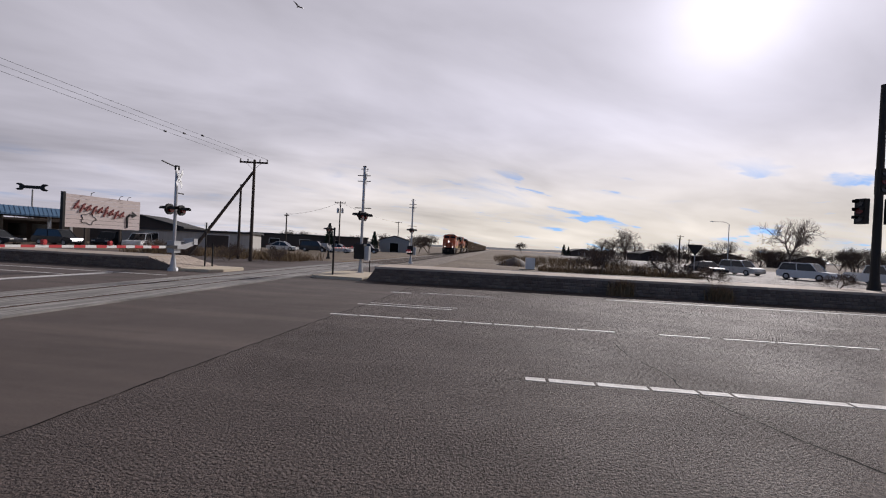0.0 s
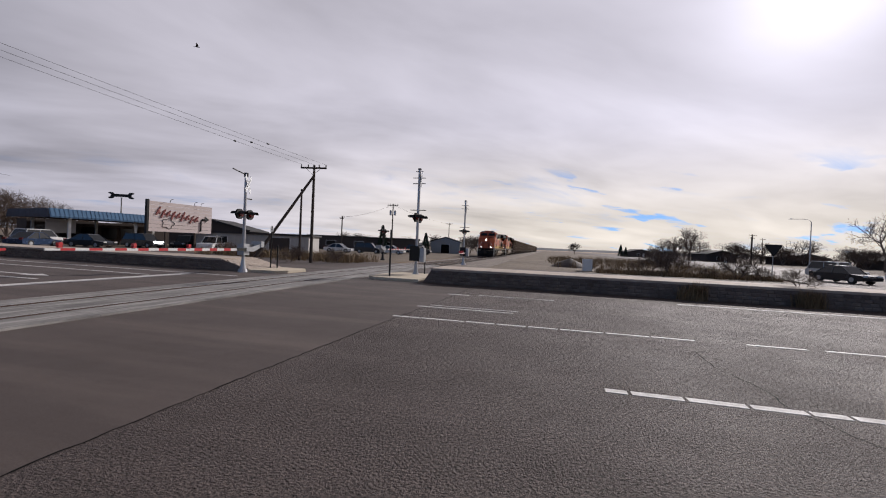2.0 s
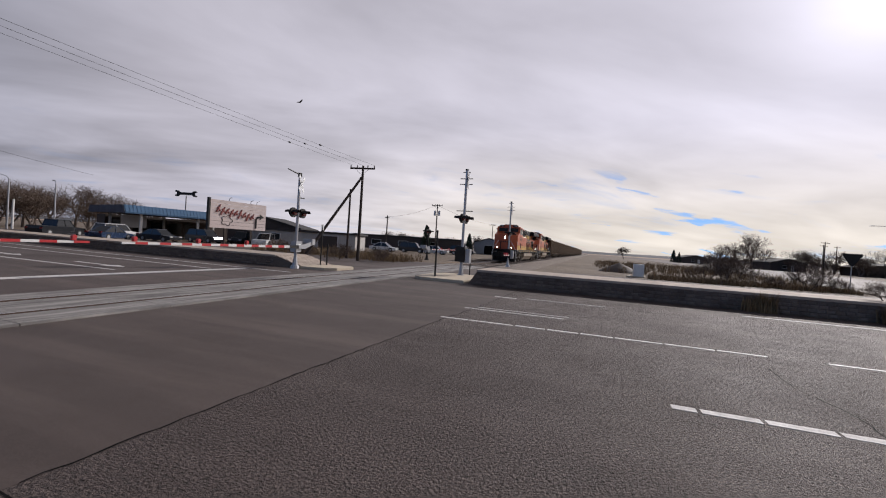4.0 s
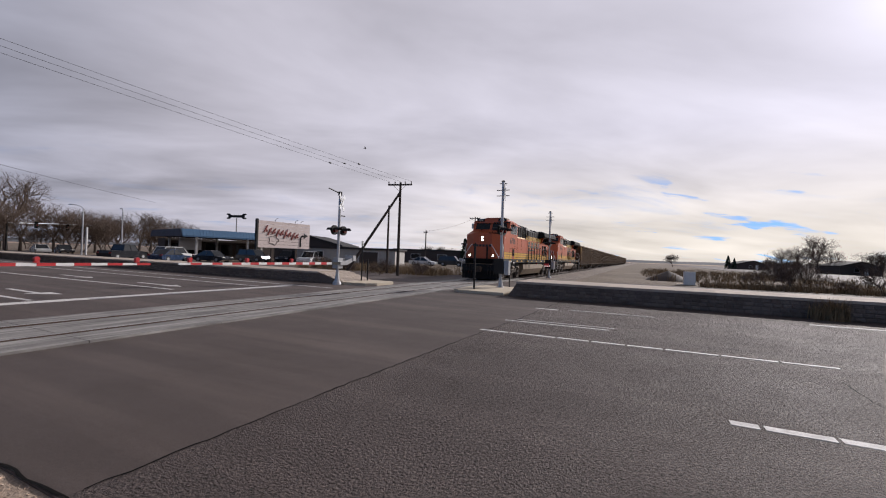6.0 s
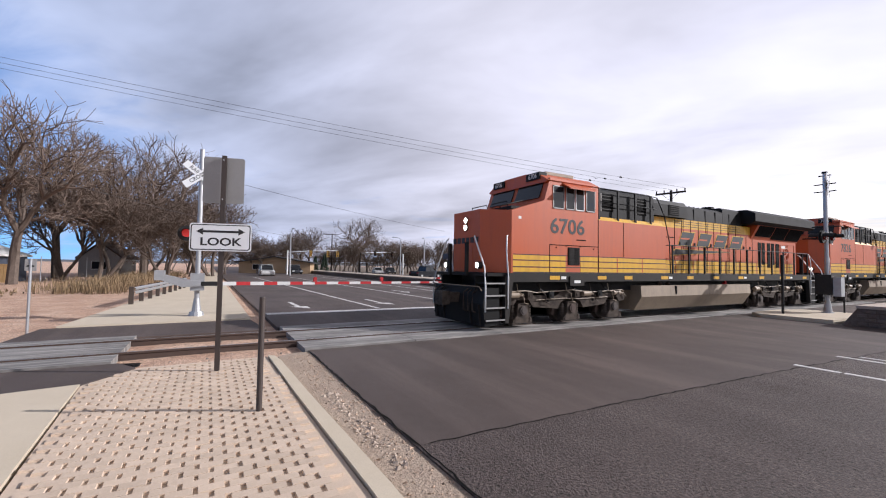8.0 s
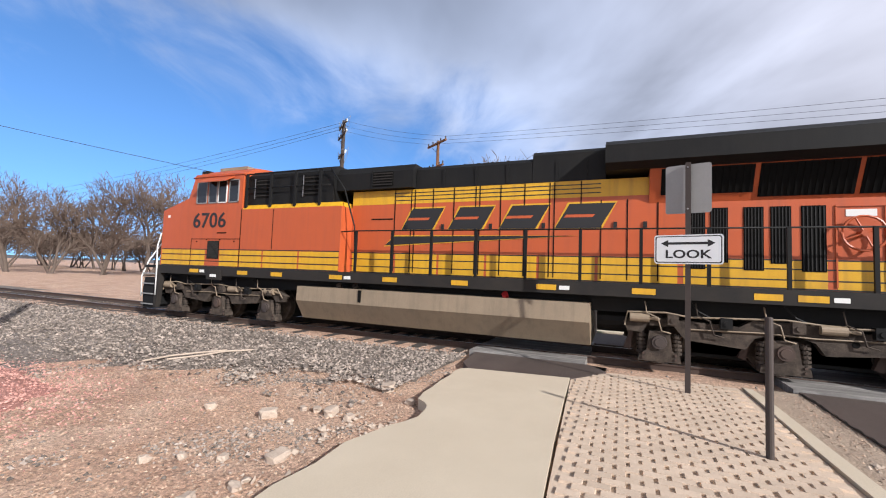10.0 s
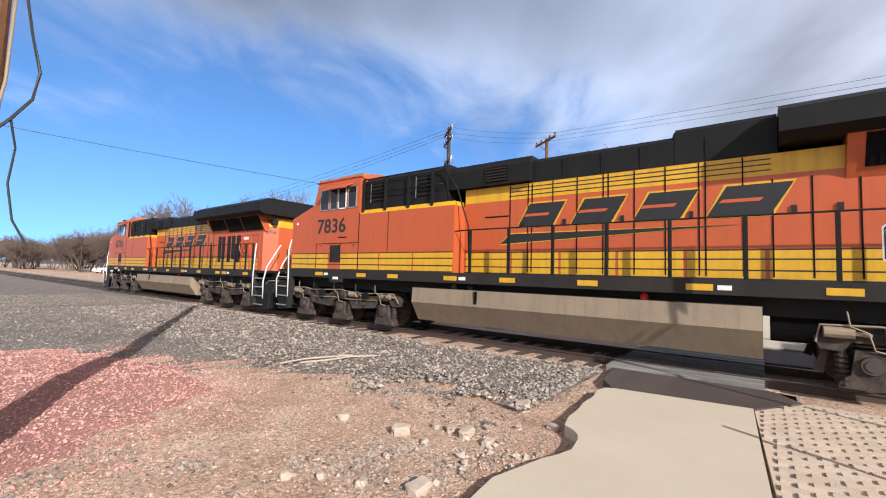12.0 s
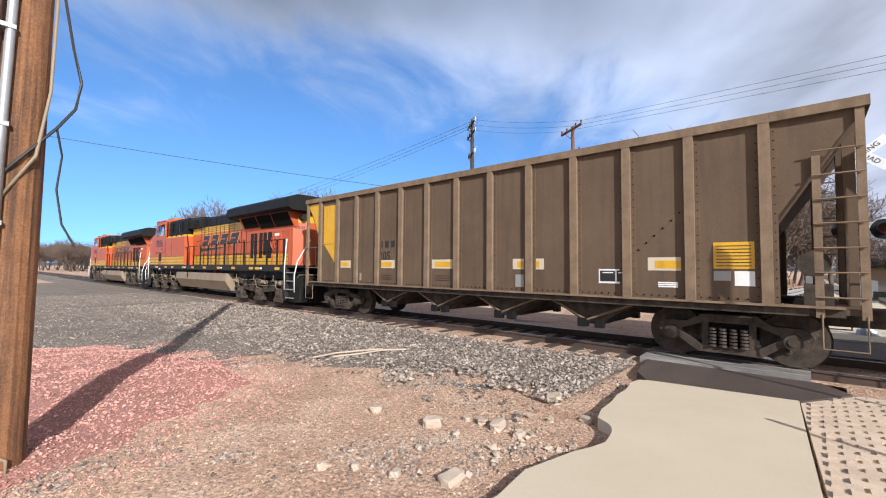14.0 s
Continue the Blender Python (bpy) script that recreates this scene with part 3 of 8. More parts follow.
# median islands
def median(x0, x1, name, end, z1, label, y0=18.2, y1=20.9):
    own = tagged(thing(name, pose(0, 0, 0), label, "median"), kind="structure")
    bm = B()
    if end > 0:      # sloping nose at x0
        prism(bm, [(x0, -0.2), (x0 + 0.55, z1 - 0.06), (x1, z1 - 0.06), (x1, -0.2)], "y", y0 + 0.05, y1 - 0.05)
    else:
        prism(bm, [(x0, -0.2), (x0, z1 - 0.06), (x1 - 1.6, z1 - 0.06), (x1, 0.10), (x1, -0.2)], "y", y0 + 0.05, y1 - 0.05)
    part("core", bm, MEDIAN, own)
    # block courses on the face
    verts, faces = [], []
    rows, bl = 4, 0.27
    for r in range(rows):
        za, zb = 0.0 + (z1 - 0.12) * r / rows, (z1 - 0.12) * (r + 1) / rows
        n = int((x1 - x0 - 1.2) / bl)
        for k in range(min(n, 250)):
            xa = (x0 + 0.5 + (0.2 if r % 2 else 0) + k * bl) if end > 0 else (x1 - 1.8 - (0.2 if r % 2 else 0) - k * bl - bl)
            d = 0.02 + 0.012 * random.random()
            i = len(verts)
            verts += [(xa + 0.012, y0 + 0.05, za + 0.012), (xa + bl - 0.012, y0 + 0.05, za + 0.012), (xa + bl - 0.012, y0 + 0.05, zb - 0.012), (xa + 0.012, y0 + 0.05, zb - 0.012),
                      (xa + 0.03, y0 + 0.05 - d, za + 0.03), (xa + bl - 0.03, y0 + 0.05 - d, za + 0.03), (xa + bl - 0.03, y0 + 0.05 - d, zb - 0.03), (xa + 0.03, y0 + 0.05 - d, zb - 0.03)]
            faces += [(i + 4, i + 5, i + 6, i + 7), (i, i + 1, i + 5, i + 4), (i + 1, i + 2, i + 6, i + 5), (i + 2, i + 3, i + 7, i + 6), (i + 3, i, i + 4, i + 7)]
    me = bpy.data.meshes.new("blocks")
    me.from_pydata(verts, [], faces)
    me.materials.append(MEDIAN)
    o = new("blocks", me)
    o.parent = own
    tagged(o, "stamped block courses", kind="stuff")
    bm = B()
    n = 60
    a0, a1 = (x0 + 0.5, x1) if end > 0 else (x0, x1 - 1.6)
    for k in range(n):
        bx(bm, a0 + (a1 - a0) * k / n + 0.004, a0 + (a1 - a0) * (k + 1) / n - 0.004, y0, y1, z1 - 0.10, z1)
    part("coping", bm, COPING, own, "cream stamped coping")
    bm = B()
    if end < 0:      # stamped ramp at the nose
        for i in range(8):
            for j in range(9):
                xa, ya = x1 - 1.6 + i * 0.2, y0 + 0.06 + j * 0.29 + (0.1 if i % 2 else 0)
                za, zb = z1 - 0.06 - (z1 - 0.16) * i / 8, z1 - 0.06 - (z1 - 0.16) * (i + 1) / 8
                v = [bm.verts.new(q) for q in ((xa, ya, za + 0.03), (xa + 0.185, ya, zb + 0.03), (xa + 0.185, ya + 0.27, zb + 0.03), (xa, ya + 0.27, za + 0.03),
                                               (xa, ya, za - 0.03), (xa + 0.185, ya, zb - 0.03), (xa + 0.185, ya + 0.27, zb - 0.03), (xa, ya + 0.27, za - 0.03))]
                for q in ((0, 1, 2, 3), (0, 4, 5, 1), (1, 5, 6, 2), (2, 6, 7, 3), (3, 7, 4, 0)):
                    bm.faces.new([v[w] for w in q])
        part("ramp_pavers", bm, COPING, own, "cream stamped ramp at the island nose")
    return own


median(-5.9, 70, "median_east", 1, 0.68, "low block-faced raised median with cream coping")
median(-90, -14.75, "median_west", -1, 0.60, "low block-faced raised median with a stamped sloping nose", 17.8, 20.4)
slab("island_tip_east", [(-5.95, 18.15), (-8.1, 18.15), (-8.55, 18.6), (-8.6, 20.9), (-8.2, 22.2), (-5.95, 22.2)], -0.2, 0.13, CONC, "concrete island nose carrying the crossing signal", "kerb", 0.03)
slab("island_tip_west", [(-14.72, 17.75), (-13.3, 17.9), (-12.9, 18.4), (-12.9, 20.0), (-13.3, 20.5), (-14.72, 20.5)], -0.2, 0.13, CONC, "concrete island nose carrying the gate signal", "kerb", 0.03)


# painted lines
def stripe(outline, name="lane_line", label="worn white painted line"):
    bm = B()
    prism(bm, outline, "z", -0.002, 0.005)
    return tagged(part(name, bm, PAINTL), label, "road marking", kind="structure")


def lane(x0, x1, y, w, slope=0.0):
    return stripe([(x0, y - w / 2), (x1, y - w / 2 + slope * (x1 - x0)), (x1, y + w / 2 + slope * (x1 - x0)), (x0, y + w / 2)])


x = 0.47
for ln in (0.26, 0.58, 0.62, 0.55, 0.36, 1.3, 0.5, 0.9, 0.7, 1.2):      # the wide dashed line, broken by wear
    lane(x, x + ln, 5.60 + 0.012 * x, 0.145)
    x += ln + 0.045
x = 12.0
for k in range(8):
    lane(x + k * 12.2, x + k * 12.2 + 3.0, 5.75, 0.14)
x = -3.8
for k in range(30):
    ln = 0.55 + 0.5 * random.random()
    if not (2.2 < x < 3.0):
        lane(x, x + ln, 9.40 + 0.022 * min(x + 3.8, 12), 0.11)
    x += ln + (0.05 if x < 3 else 0.3 * random.random() + 0.05)
lane(-3.75, -1.1, 11.2, 0.10)
lane(-3.5, -1.0, 11.55, 0.07)
lane(-3.65, -2.9, 14.5, 0.16)
lane(-2.6, 0.0, 14.75, 0.08)
lane(4.2, 60, 16.2, 0.16)
# west side
lane(-60, -16.4, 5.05, 0.14, 0.02)
lane(-60, -17.2, 9.6, 0.14, 0.02)
lane(-60, -16.4, 13.9, 0.12)
stripe([(-16.15, 1.6), (-15.65, 1.6), (-15.55, 15.2), (-16.05, 15.2)], "stop_line", "worn white painted stop line")
lane(-100, -13.5, 15.6, 0.12)


def arrow(x, y, s):
    stripe([(x, y - 0.08), (x - 2.2, y - 0.08), (x - 2.2, y + 0.08), (x, y + 0.08)], "arrow_stem", "worn white painted arrow stem")
    stripe([(x, y - 0.35), (x + 0.9, y + s * 0.3), (x, y + 0.35)], "arrow_head", "worn white painted arrow head")


arrow(-18.2, 3.1, 1)
arrow(-18.6, 6.9, 1)
arrow(-19.0, 11.4, 0)
arrow(-26, 11.4, 0)


# cracks in the old asphalt
def crack(pts, w):
    bm = B()
    prev = None
    rng = random.Random(len(pts) * 7 + int(pts[0][0] * 10))
    fine = []
    for (xa, ya), (xb, yb) in zip(pts, pts[1:]):
        n = max(2, int(math.hypot(xb - xa, yb - ya) / 0.12))
        fine += [(xa + (xb - xa) * k / n + rng.uniform(-0.02, 0.02), ya + (yb - ya) * k / n + rng.uniform(-0.02, 0.02)) for k in range(n)]
    for q, r in zip(fine, fine[1:]):
        d = Vector((r[0] - q[0], r[1] - q[1], 0)).normalized().cross(Vector((0, 0, 1))) * w * rng.uniform(0.5, 1.2)
        cur = [bm.verts.new((r[0] - d.x, r[1] - d.y, 0.003)), bm.verts.new((r[0] + d.x, r[1] + d.y, 0.003))]
        if prev:
            bm.faces.new((prev[0], prev[1], cur[1], cur[0]))
        prev = cur
    return tagged(part("crack", bm, MESHD), "dark sealed crack in the asphalt", "crack", kind="structure")


crack([(-3.9, 1.62), (-3.87, 4), (-3.71, 8), (-3.46, 13), (-3.31, 18)], 0.012)
crack([(2.35, 8.6), (2.3, 7.4), (2.55, 6.4), (2.5, 5.7), (2.9, 4.6), (3.4, 3.6), (3.6, 2.2)], 0.010)
crack([(-8.98, 1.62), (-6, 1.60), (-3.9, 1.62), (0, 1.66), (4, 1.72)], 0.012)


# rails and ties
def rail(x):
    bm = B()
    prof = [(-0.07, -0.12), (0.07, -0.12), (0.07, -0.105), (0.012, -0.09), (0.012, 0.012), (0.036, 0.02), (0.036, 0.046), (0.026, 0.052), (-0.026, 0.052), (-0.036, 0.046), (-0.036, 0.02), (-0.012, 0.012), (-0.012, -0.09), (-0.07, -0.105)]
    prism(bm, [(x + a, b) for a, b in prof], "y", -420, 900)
    ob = part("rail", bm, RUSTRAIL)
    tagged(ob, "rusty steel rail with a polished top", "rail", "rails")
    bm = B()
    bx(bm, x - 0.024, x + 0.024, -420, 900, 0.05, 0.0545)
    part("running_surface", bm, STEEL, ob, "polished running surface")


rail(NEAR_RAIL)
rail(FAR_RAIL)
tie_mesh = None
rng = random.Random(4)
ties = tagged(thing("railway_ties", pose(0, 0, 0), "dark weathered wooden ties under the rails", "railway tie"), kind="structure")
bm = B()
bx(bm, -1.3, 1.3, -0.115, 0.115, -0.3, -0.112)
tie_mesh = mesh_of("tie", bm, TIE)
for k in range(150):
    yy = -4.4 - k * 0.52
    o = new("tie", tie_mesh)
    o.parent, o.matrix_basis = ties, pose(TRACK_X + rng.uniform(-0.06, 0.06), yy, 0.03 + rng.uniform(-0.012, 0.012), 0, 0, rng.uniform(-1.5, 1.5))
for k in range(120):
    yy = 34.6 + k * 0.56
    o = new("tie", tie_mesh)
    o.parent, o.matrix_basis = ties, pose(TRACK_X + rng.uniform(-0.06, 0.06), yy, rng.uniform(-0.012, 0.012), 0, 0, rng.uniform(-1.5, 1.5))
for k in range(5):
    o = new("tie", tie_mesh)
    o.parent, o.matrix_basis = ties, pose(TRACK_X, -1.3 + k * 0.55, 0)


def ballast_z(x, y):
    d = abs(x - TRACK_X)
    if d < 1.6:
        return -0.135
    return -0.135 - 0.045 * min(1.0, (d - 1.6) / 2.0)


def bed(name, y0, y1, half_e, half_w, label):
    n = max(4, int((y1 - y0) / 1.5))
    rows = []
    for k in range(n + 1):
        yy = y0 + (y1 - y0) * k / n
        we = half_e + 0.5 * noise.noise((3.0, yy * 0.6, 0))
        rows.append([(TRACK_X - half_w - 0.3, yy, -0.25), (TRACK_X - half_w + 0.3, yy, -0.10), (TRACK_X - 1.4, yy, -0.135), (TRACK_X + 1.4, yy, -0.135), (TRACK_X + 2.4, yy, -0.11), (TRACK_X + we - 0.6, yy, -0.10), (TRACK_X + we, yy, -0.25)])
    m = len(rows[0])
    v = [q for r in rows for q in r]
    f = [(j * m + i, j * m + i + 1, (j + 1) * m + i + 1, (j + 1) * m + i) for j in range(n) for i in range(m - 1)]
    return solid(name, v, f, BALLAST, label, "ballast", "structure", True)


bed("ballast_south", -420, -4.05, 4.4, 3.0, "grey-brown crushed stone ballast along the track")
bed("ballast_walk", -1.65, 1.6, 1.6, 1.6, "grey-brown crushed stone ballast between the crossings")
bed("ballast_north", 34.4, 900, 5.5, 3.2, "grey-brown crushed stone ballast along the track")

rs = np.random.default_rng(11)
pts = []
while len(pts) < 26000:
    yy = -4.1 - 26 * rs.random() ** 1.5
    xx = TRACK_X + (-1.5 + 7.2 * rs.random())
    edge = TRACK_X + 4.6 + 1.0 * noise.noise((xx * 0.5, yy * 0.5, 7.0)) + 1.1 * noise.noise((xx * 1.3, yy * 1.3, 3.0)) + (1.4 if yy < -8 else 0.2)
    if xx > edge and rs.random() > 0.08:
        continue
    if abs(xx - NEAR_RAIL) < 0.09 or abs(xx - FAR_RAIL) < 0.09:
        continue
    if abs(xx - TRACK_X) < 1.4 and abs((-yy - 4.4) % 0.52 - 0.26) > 0.13 and rs.random() > 0.12:          # the ties stay mostly clear
        continue
    zz = -0.118 if abs(xx - TRACK_X) < 1.4 else -0.098
    if -6.3 < xx:
        zz = ground_z(xx, yy) + 0.006 if ground_z(xx, yy) > -0.11 else -0.098
    pts.append((xx, yy, zz + 0.012 * rs.random()))
stones("ballast_stones", pts, 0.014, 0.042, STONEM, "loose grey crushed stone beside the rails", "ballast", 5)
pts = [(TRACK_X + rs.uniform(-1.4, 1.9), rs.uniform(-1.5, 1.5), -0.115) for k in range(900)]
stones("ballast_stones", pts, 0.015, 0.045, STONEM, "loose grey crushed stone between the crossings", "ballast", 6)


# grey gravel spread over the dirt away from the crossing
def spread_level(x, y):
    edge = -7.9 if x > -5.4 else -7.9 + (-5.4 - x) * 1.2          # where the grey gravel begins
    d = (edge - 4.0 * max(0.0, min(1.0, (x + 5.6) / 1.6)) - y) * 0.45
    return max(-1.0, min(1.0, d + 1.5 * noise.noise((x * 0.45, y * 0.45, 9.0)) + 1.1 * noise.noise((x * 1.6, y * 1.6, 4.0))))


v, f = [], []
nx, ny = 62, 230
for j in range(ny + 1):
    for i in range(nx + 1):
        xx, yy = -9.0 + 13.64 * i / nx, -4.2 - 50.6 * j / ny
        v.append((xx, yy, (ground_z(xx, yy) if yy > -24 else -0.085) + 0.012 + 0.03 * spread_level(xx, yy)))
for j in range(ny):
    for i in range(nx):
        a = j * (nx + 1) + i
        f.append((a, a + nx + 1, a + nx + 2, a + 1))
solid("gravel_spread", v, f, BALLAST, "thin grey gravel spread over the dirt", "gravel", "structure", True)
pts = []
while len(pts) < 26000:
    yy = -4.4 - 28 * rs.random() ** 1.2
    xx = rs.uniform(-8.2, 1.5)
    lv = spread_level(xx, yy)
    if lv < -0.4 + 0.5 * rs.random():
        continue
    pts.append((xx, yy, (ground_z(xx, yy) if yy > -24 else -0.085) + 0.014 + 0.03 * max(lv, -0.4)))
stones("gravel_stones", pts, 0.010, 0.030, STONEM, "loose grey gravel on the dirt", "gravel", 15)


# pink gravel heap by the wooden pole
def pink_c(x, y):
    return abs((x - 1.2) / 5.1) ** 3 + abs((y + 10.1) / 4.0) ** 3 + 0.35 * noise.noise((x * 0.7, y * 0.7, 5.0)) + 0.15 * noise.noise((x * 2.1, y * 2.1, 1.0))


def pink_z(x, y):
    c = pink_c(x, y)
    return -0.16 + 0.30 * max(0.0, 1.0 - c) ** 0.7 if c < 1 else None


n = 60
v, f, idx = [], [], {}
for j in range(n + 1):
    for i in range(n + 1):
        xx, yy = -5.0 + 11.4 * i / n, -15.0 + 9.8 * j / n
        z = pink_z(xx, yy)
        idx[i, j] = len(v)
        v.append((xx, yy, -0.2 if z is None else z + 0.01 * noise.noise((xx * 4, yy * 4, 0))))
for j in range(n):
    for i in range(n):
        if max(v[idx[i + a, j + b]][2] for a in (0, 1) for b in (0, 1)) > -0.19:
            f.append((idx[i, j], idx[i + 1, j], idx[i + 1, j + 1], idx[i, j + 1]))
solid("gravel_heap", v, f, PINKB, "low spread heap of pink crushed gravel", "gravel", "structure", True)
pts = []
while len(pts) < 38000:
    xx, yy = rs.uniform(-5.4, 3.0), rs.uniform(-14.8, -5.4)
    z = pink_z(xx, yy)
    if z is None or z < -0.125:
        if rs.random() > max(0.04, 0.75 - 0.9 * (pink_c(xx, yy) - 0.95)):
            continue
        z = ground_z(xx, yy)
    pts.append((xx, yy, z + 0.008))
stones("gravel_stones", pts, 0.008, 0.021, PINKM, "loose pink crushed gravel", "gravel", 8)
pts = []
for k in range(21000):
    xx, yy = -7.4 + 8.4 * rs.random(), -3.4 - 5.2 * rs.random() ** 1.2
    pts.append((xx, yy, ground_z(xx, yy) + 0.003))
stones("dirt_pebbles", pts, 0.004, 0.017, PEBBLE, "small pale pebbles strewn on the dirt", "pebbles", 9)
pts = []
while len(pts) < 8500:          # grey gravel trodden thinly into the dirt, in patches
    xx, yy = rs.uniform(-8.0, 0.4), rs.uniform(-9.5, -3.6)
    m = noise.noise((xx * 0.55, yy * 0.55, 21.0)) + 0.6 * noise.noise((xx * 1.9, yy * 1.9, 2.0)) + 0.35 * max(0.0, (-5.2 - xx) / 2.0)
    if m < 0.22 + 0.3 * rs.random() and rs.random() > 0.015:
        continue
    pts.append((xx, yy, ground_z(xx, yy) + 0.005))
stones("gravel_stones", pts, 0.006, 0.026, STONEM, "grey gravel trodden thinly into the dirt", "gravel", 31)
pts = []
for k in range(150):
    xx = rs.uniform(-5.2, -2.2)
    pts.append((xx, -3.38 - 0.55 * rs.random() ** 2, ground_z(xx, -3.6) + 0.015))
stones("edge_rubble", pts, 0.012, 0.055, PALE, "broken pale concrete crumbs along the sidewalk edge", "rubble", 10)


pts = []
for k in range(1500):
    xx = rs.uniform(-8.7, 3)
    pts.append((xx, 1.14 + 0.46 * rs.random() ** 0.7, -0.02))
stones("gutter_grit", pts, 0.004, 0.022, PEBBLE, "grit and small stones lying in the gutter", "grit", 12)
pts = []
for k in range(160):
    xx = rs.uniform(-6.0, -3.6)
    pts.append((xx, rs.normal(1.30, 0.06), -0.018))
stones("gutter_grit", pts, 0.01, 0.035, PALE, "pale crumbs lying in the gutter", "grit", 13)


# larger pieces of broken concrete
def chunk(x, y, sx, sy, sz, rz, seed):
    rg = random.Random(seed)
    sx, sy, sz = sx * 0.68, sy * 0.68, sz * 0.72
    bm = B()
    bmesh.ops.create_cube(bm, size=1)
    bmesh.ops.subdivide_edges(bm, edges=bm.edges, cuts=1, use_grid_fill=True)
    for q in bm.verts:
        k = 0.82 if abs(q.co.x) + abs(q.co.y) + abs(q.co.z) > 1.2 else 1.0
        q.co = Vector((q.co.x * sx * k, q.co.y * sy * k, q.co.z * sz)) + Vector((rg.uniform(-1, 1) * sx, rg.uniform(-1, 1) * sy, rg.uniform(-1, 1) * sz)) * 0.10
    bev(bm, 0.012)
    ob = part("concrete_chunk", bm, PALE)
    ob.matrix_basis = pose(x, y, ground_z(x, y) + sz * 0.40, rg.uniform(-5, 5), rg.uniform(-5, 5), rz)
    return tagged(ob, "pale broken lump of concrete lying on the dirt", "rock", "broken concrete lumps")


for q in ((-6.24, -4.22, .44, .30, .15, 25), (-4.43, -4.79, .27, .18, .16, -30), (-4.88, -4.44, .22, .14, .09, 40), (-4.85, -4.20, .29, .19, .14, 10), (-4.81, -3.91, .21, .14, .10, 0), (-4.84, -4.62, .15, .11, .08, 60), (-4.31, -5.61, .18, .14, .11, -20),
          (-4.25, -3.81, .10, .08, .06, 30), (-3.02, -4.77, .14, .11, .09, -15), (-3.22, -4.56, .12, .10, .08, 20), (-3.87, -4.44, .11, .08, .08, 80), (-7.43, -4.67, .16, .10, .08, 33), (-7.06, -6.52, .23, .12, .08, 12), (-5.71, -3.56, .22, .14, .10, 70),
          (-3.37, -4.22, .17, .12, .09, 15), (-3.61, -3.82, .33, .22, .11, 0), (-4.38, -4.41, .13, .10, .08, 15), (-5.47, -3.89, .11, .09, .07, 44), (-3.05, -3.70, .16, .12, .08, 70), (-2.75, -3.85, .20, .14, .10, 12)):
    chunk(*q, seed=int(abs(q[0] * 100)))
for i, (x, y) in enumerate(((-6.3, -8.2), (-6.0, -8.6))):
    bm = B()
    tube(bm, [(x - 0.75, y + 0.25, -0.07), (x - 0.3, y + 0.15 * i, -0.055), (x + 0.2, y - 0.05, -0.06), (x + 0.7, y - 0.25 + 0.2 * i, -0.07)], 0.018)
    tagged(part("dead_branch", bm, PALE), "pale dry branch lying on the ballast", "branch", "dead branches")

# ---- the train ----
SIDE_E = Matrix(((0, 0, 1, 0), (1, 0, 0, 0), (0, 1, 0, 0), (0, 0, 0, 1)))      # letters that face +x
SIDE_W = Matrix(((0, 0, -1, 0), (-1, 0, 0, 0), (0, 1, 0, 0), (0, 0, 0, 1)))    # letters that face -x


def on_side(sd, x, s, z):
    return Matrix.Translation((sd * x, s, z)) @ (SIDE_E if sd > 0 else SIDE_W)


def wheelset(own, s, r, z):
    bm = B()
    for sd in (1, -1):
        x0, x1 = sd * 0.68, sd * 0.82
        cyl(bm, (min(x0, x1), 0, 0), (max(x0, x1), 0, 0), r, r * 0.985, 28)
        cyl(bm, (sd * 0.66, 0, 0), (sd * 0.68, 0, 0), r + 0.028, r + 0.028, 28)
        cyl(bm, (sd * 0.82, 0, 0), (sd * 0.835, 0, 0), r * 0.78, r * 0.3, 20)
        for k in range(3):
            a = k * math.tau / 3
            cyl(bm, (sd * 0.83, math.cos(a) * r * 0.5, math.sin(a) * r * 0.5), (sd * 0.845, math.cos(a) * r * 0.5, math.sin(a) * r * 0.5), 0.05, 0.04, 8)
    cyl(bm, (-1.0, 0, 0), (1.0, 0, 0), 0.085, n=12)
    o = part("wheelset", bm, TRUCKM, own, "grimy steel wheels on an axle")
    o.matrix_basis = pose(0, s, z)
    return o


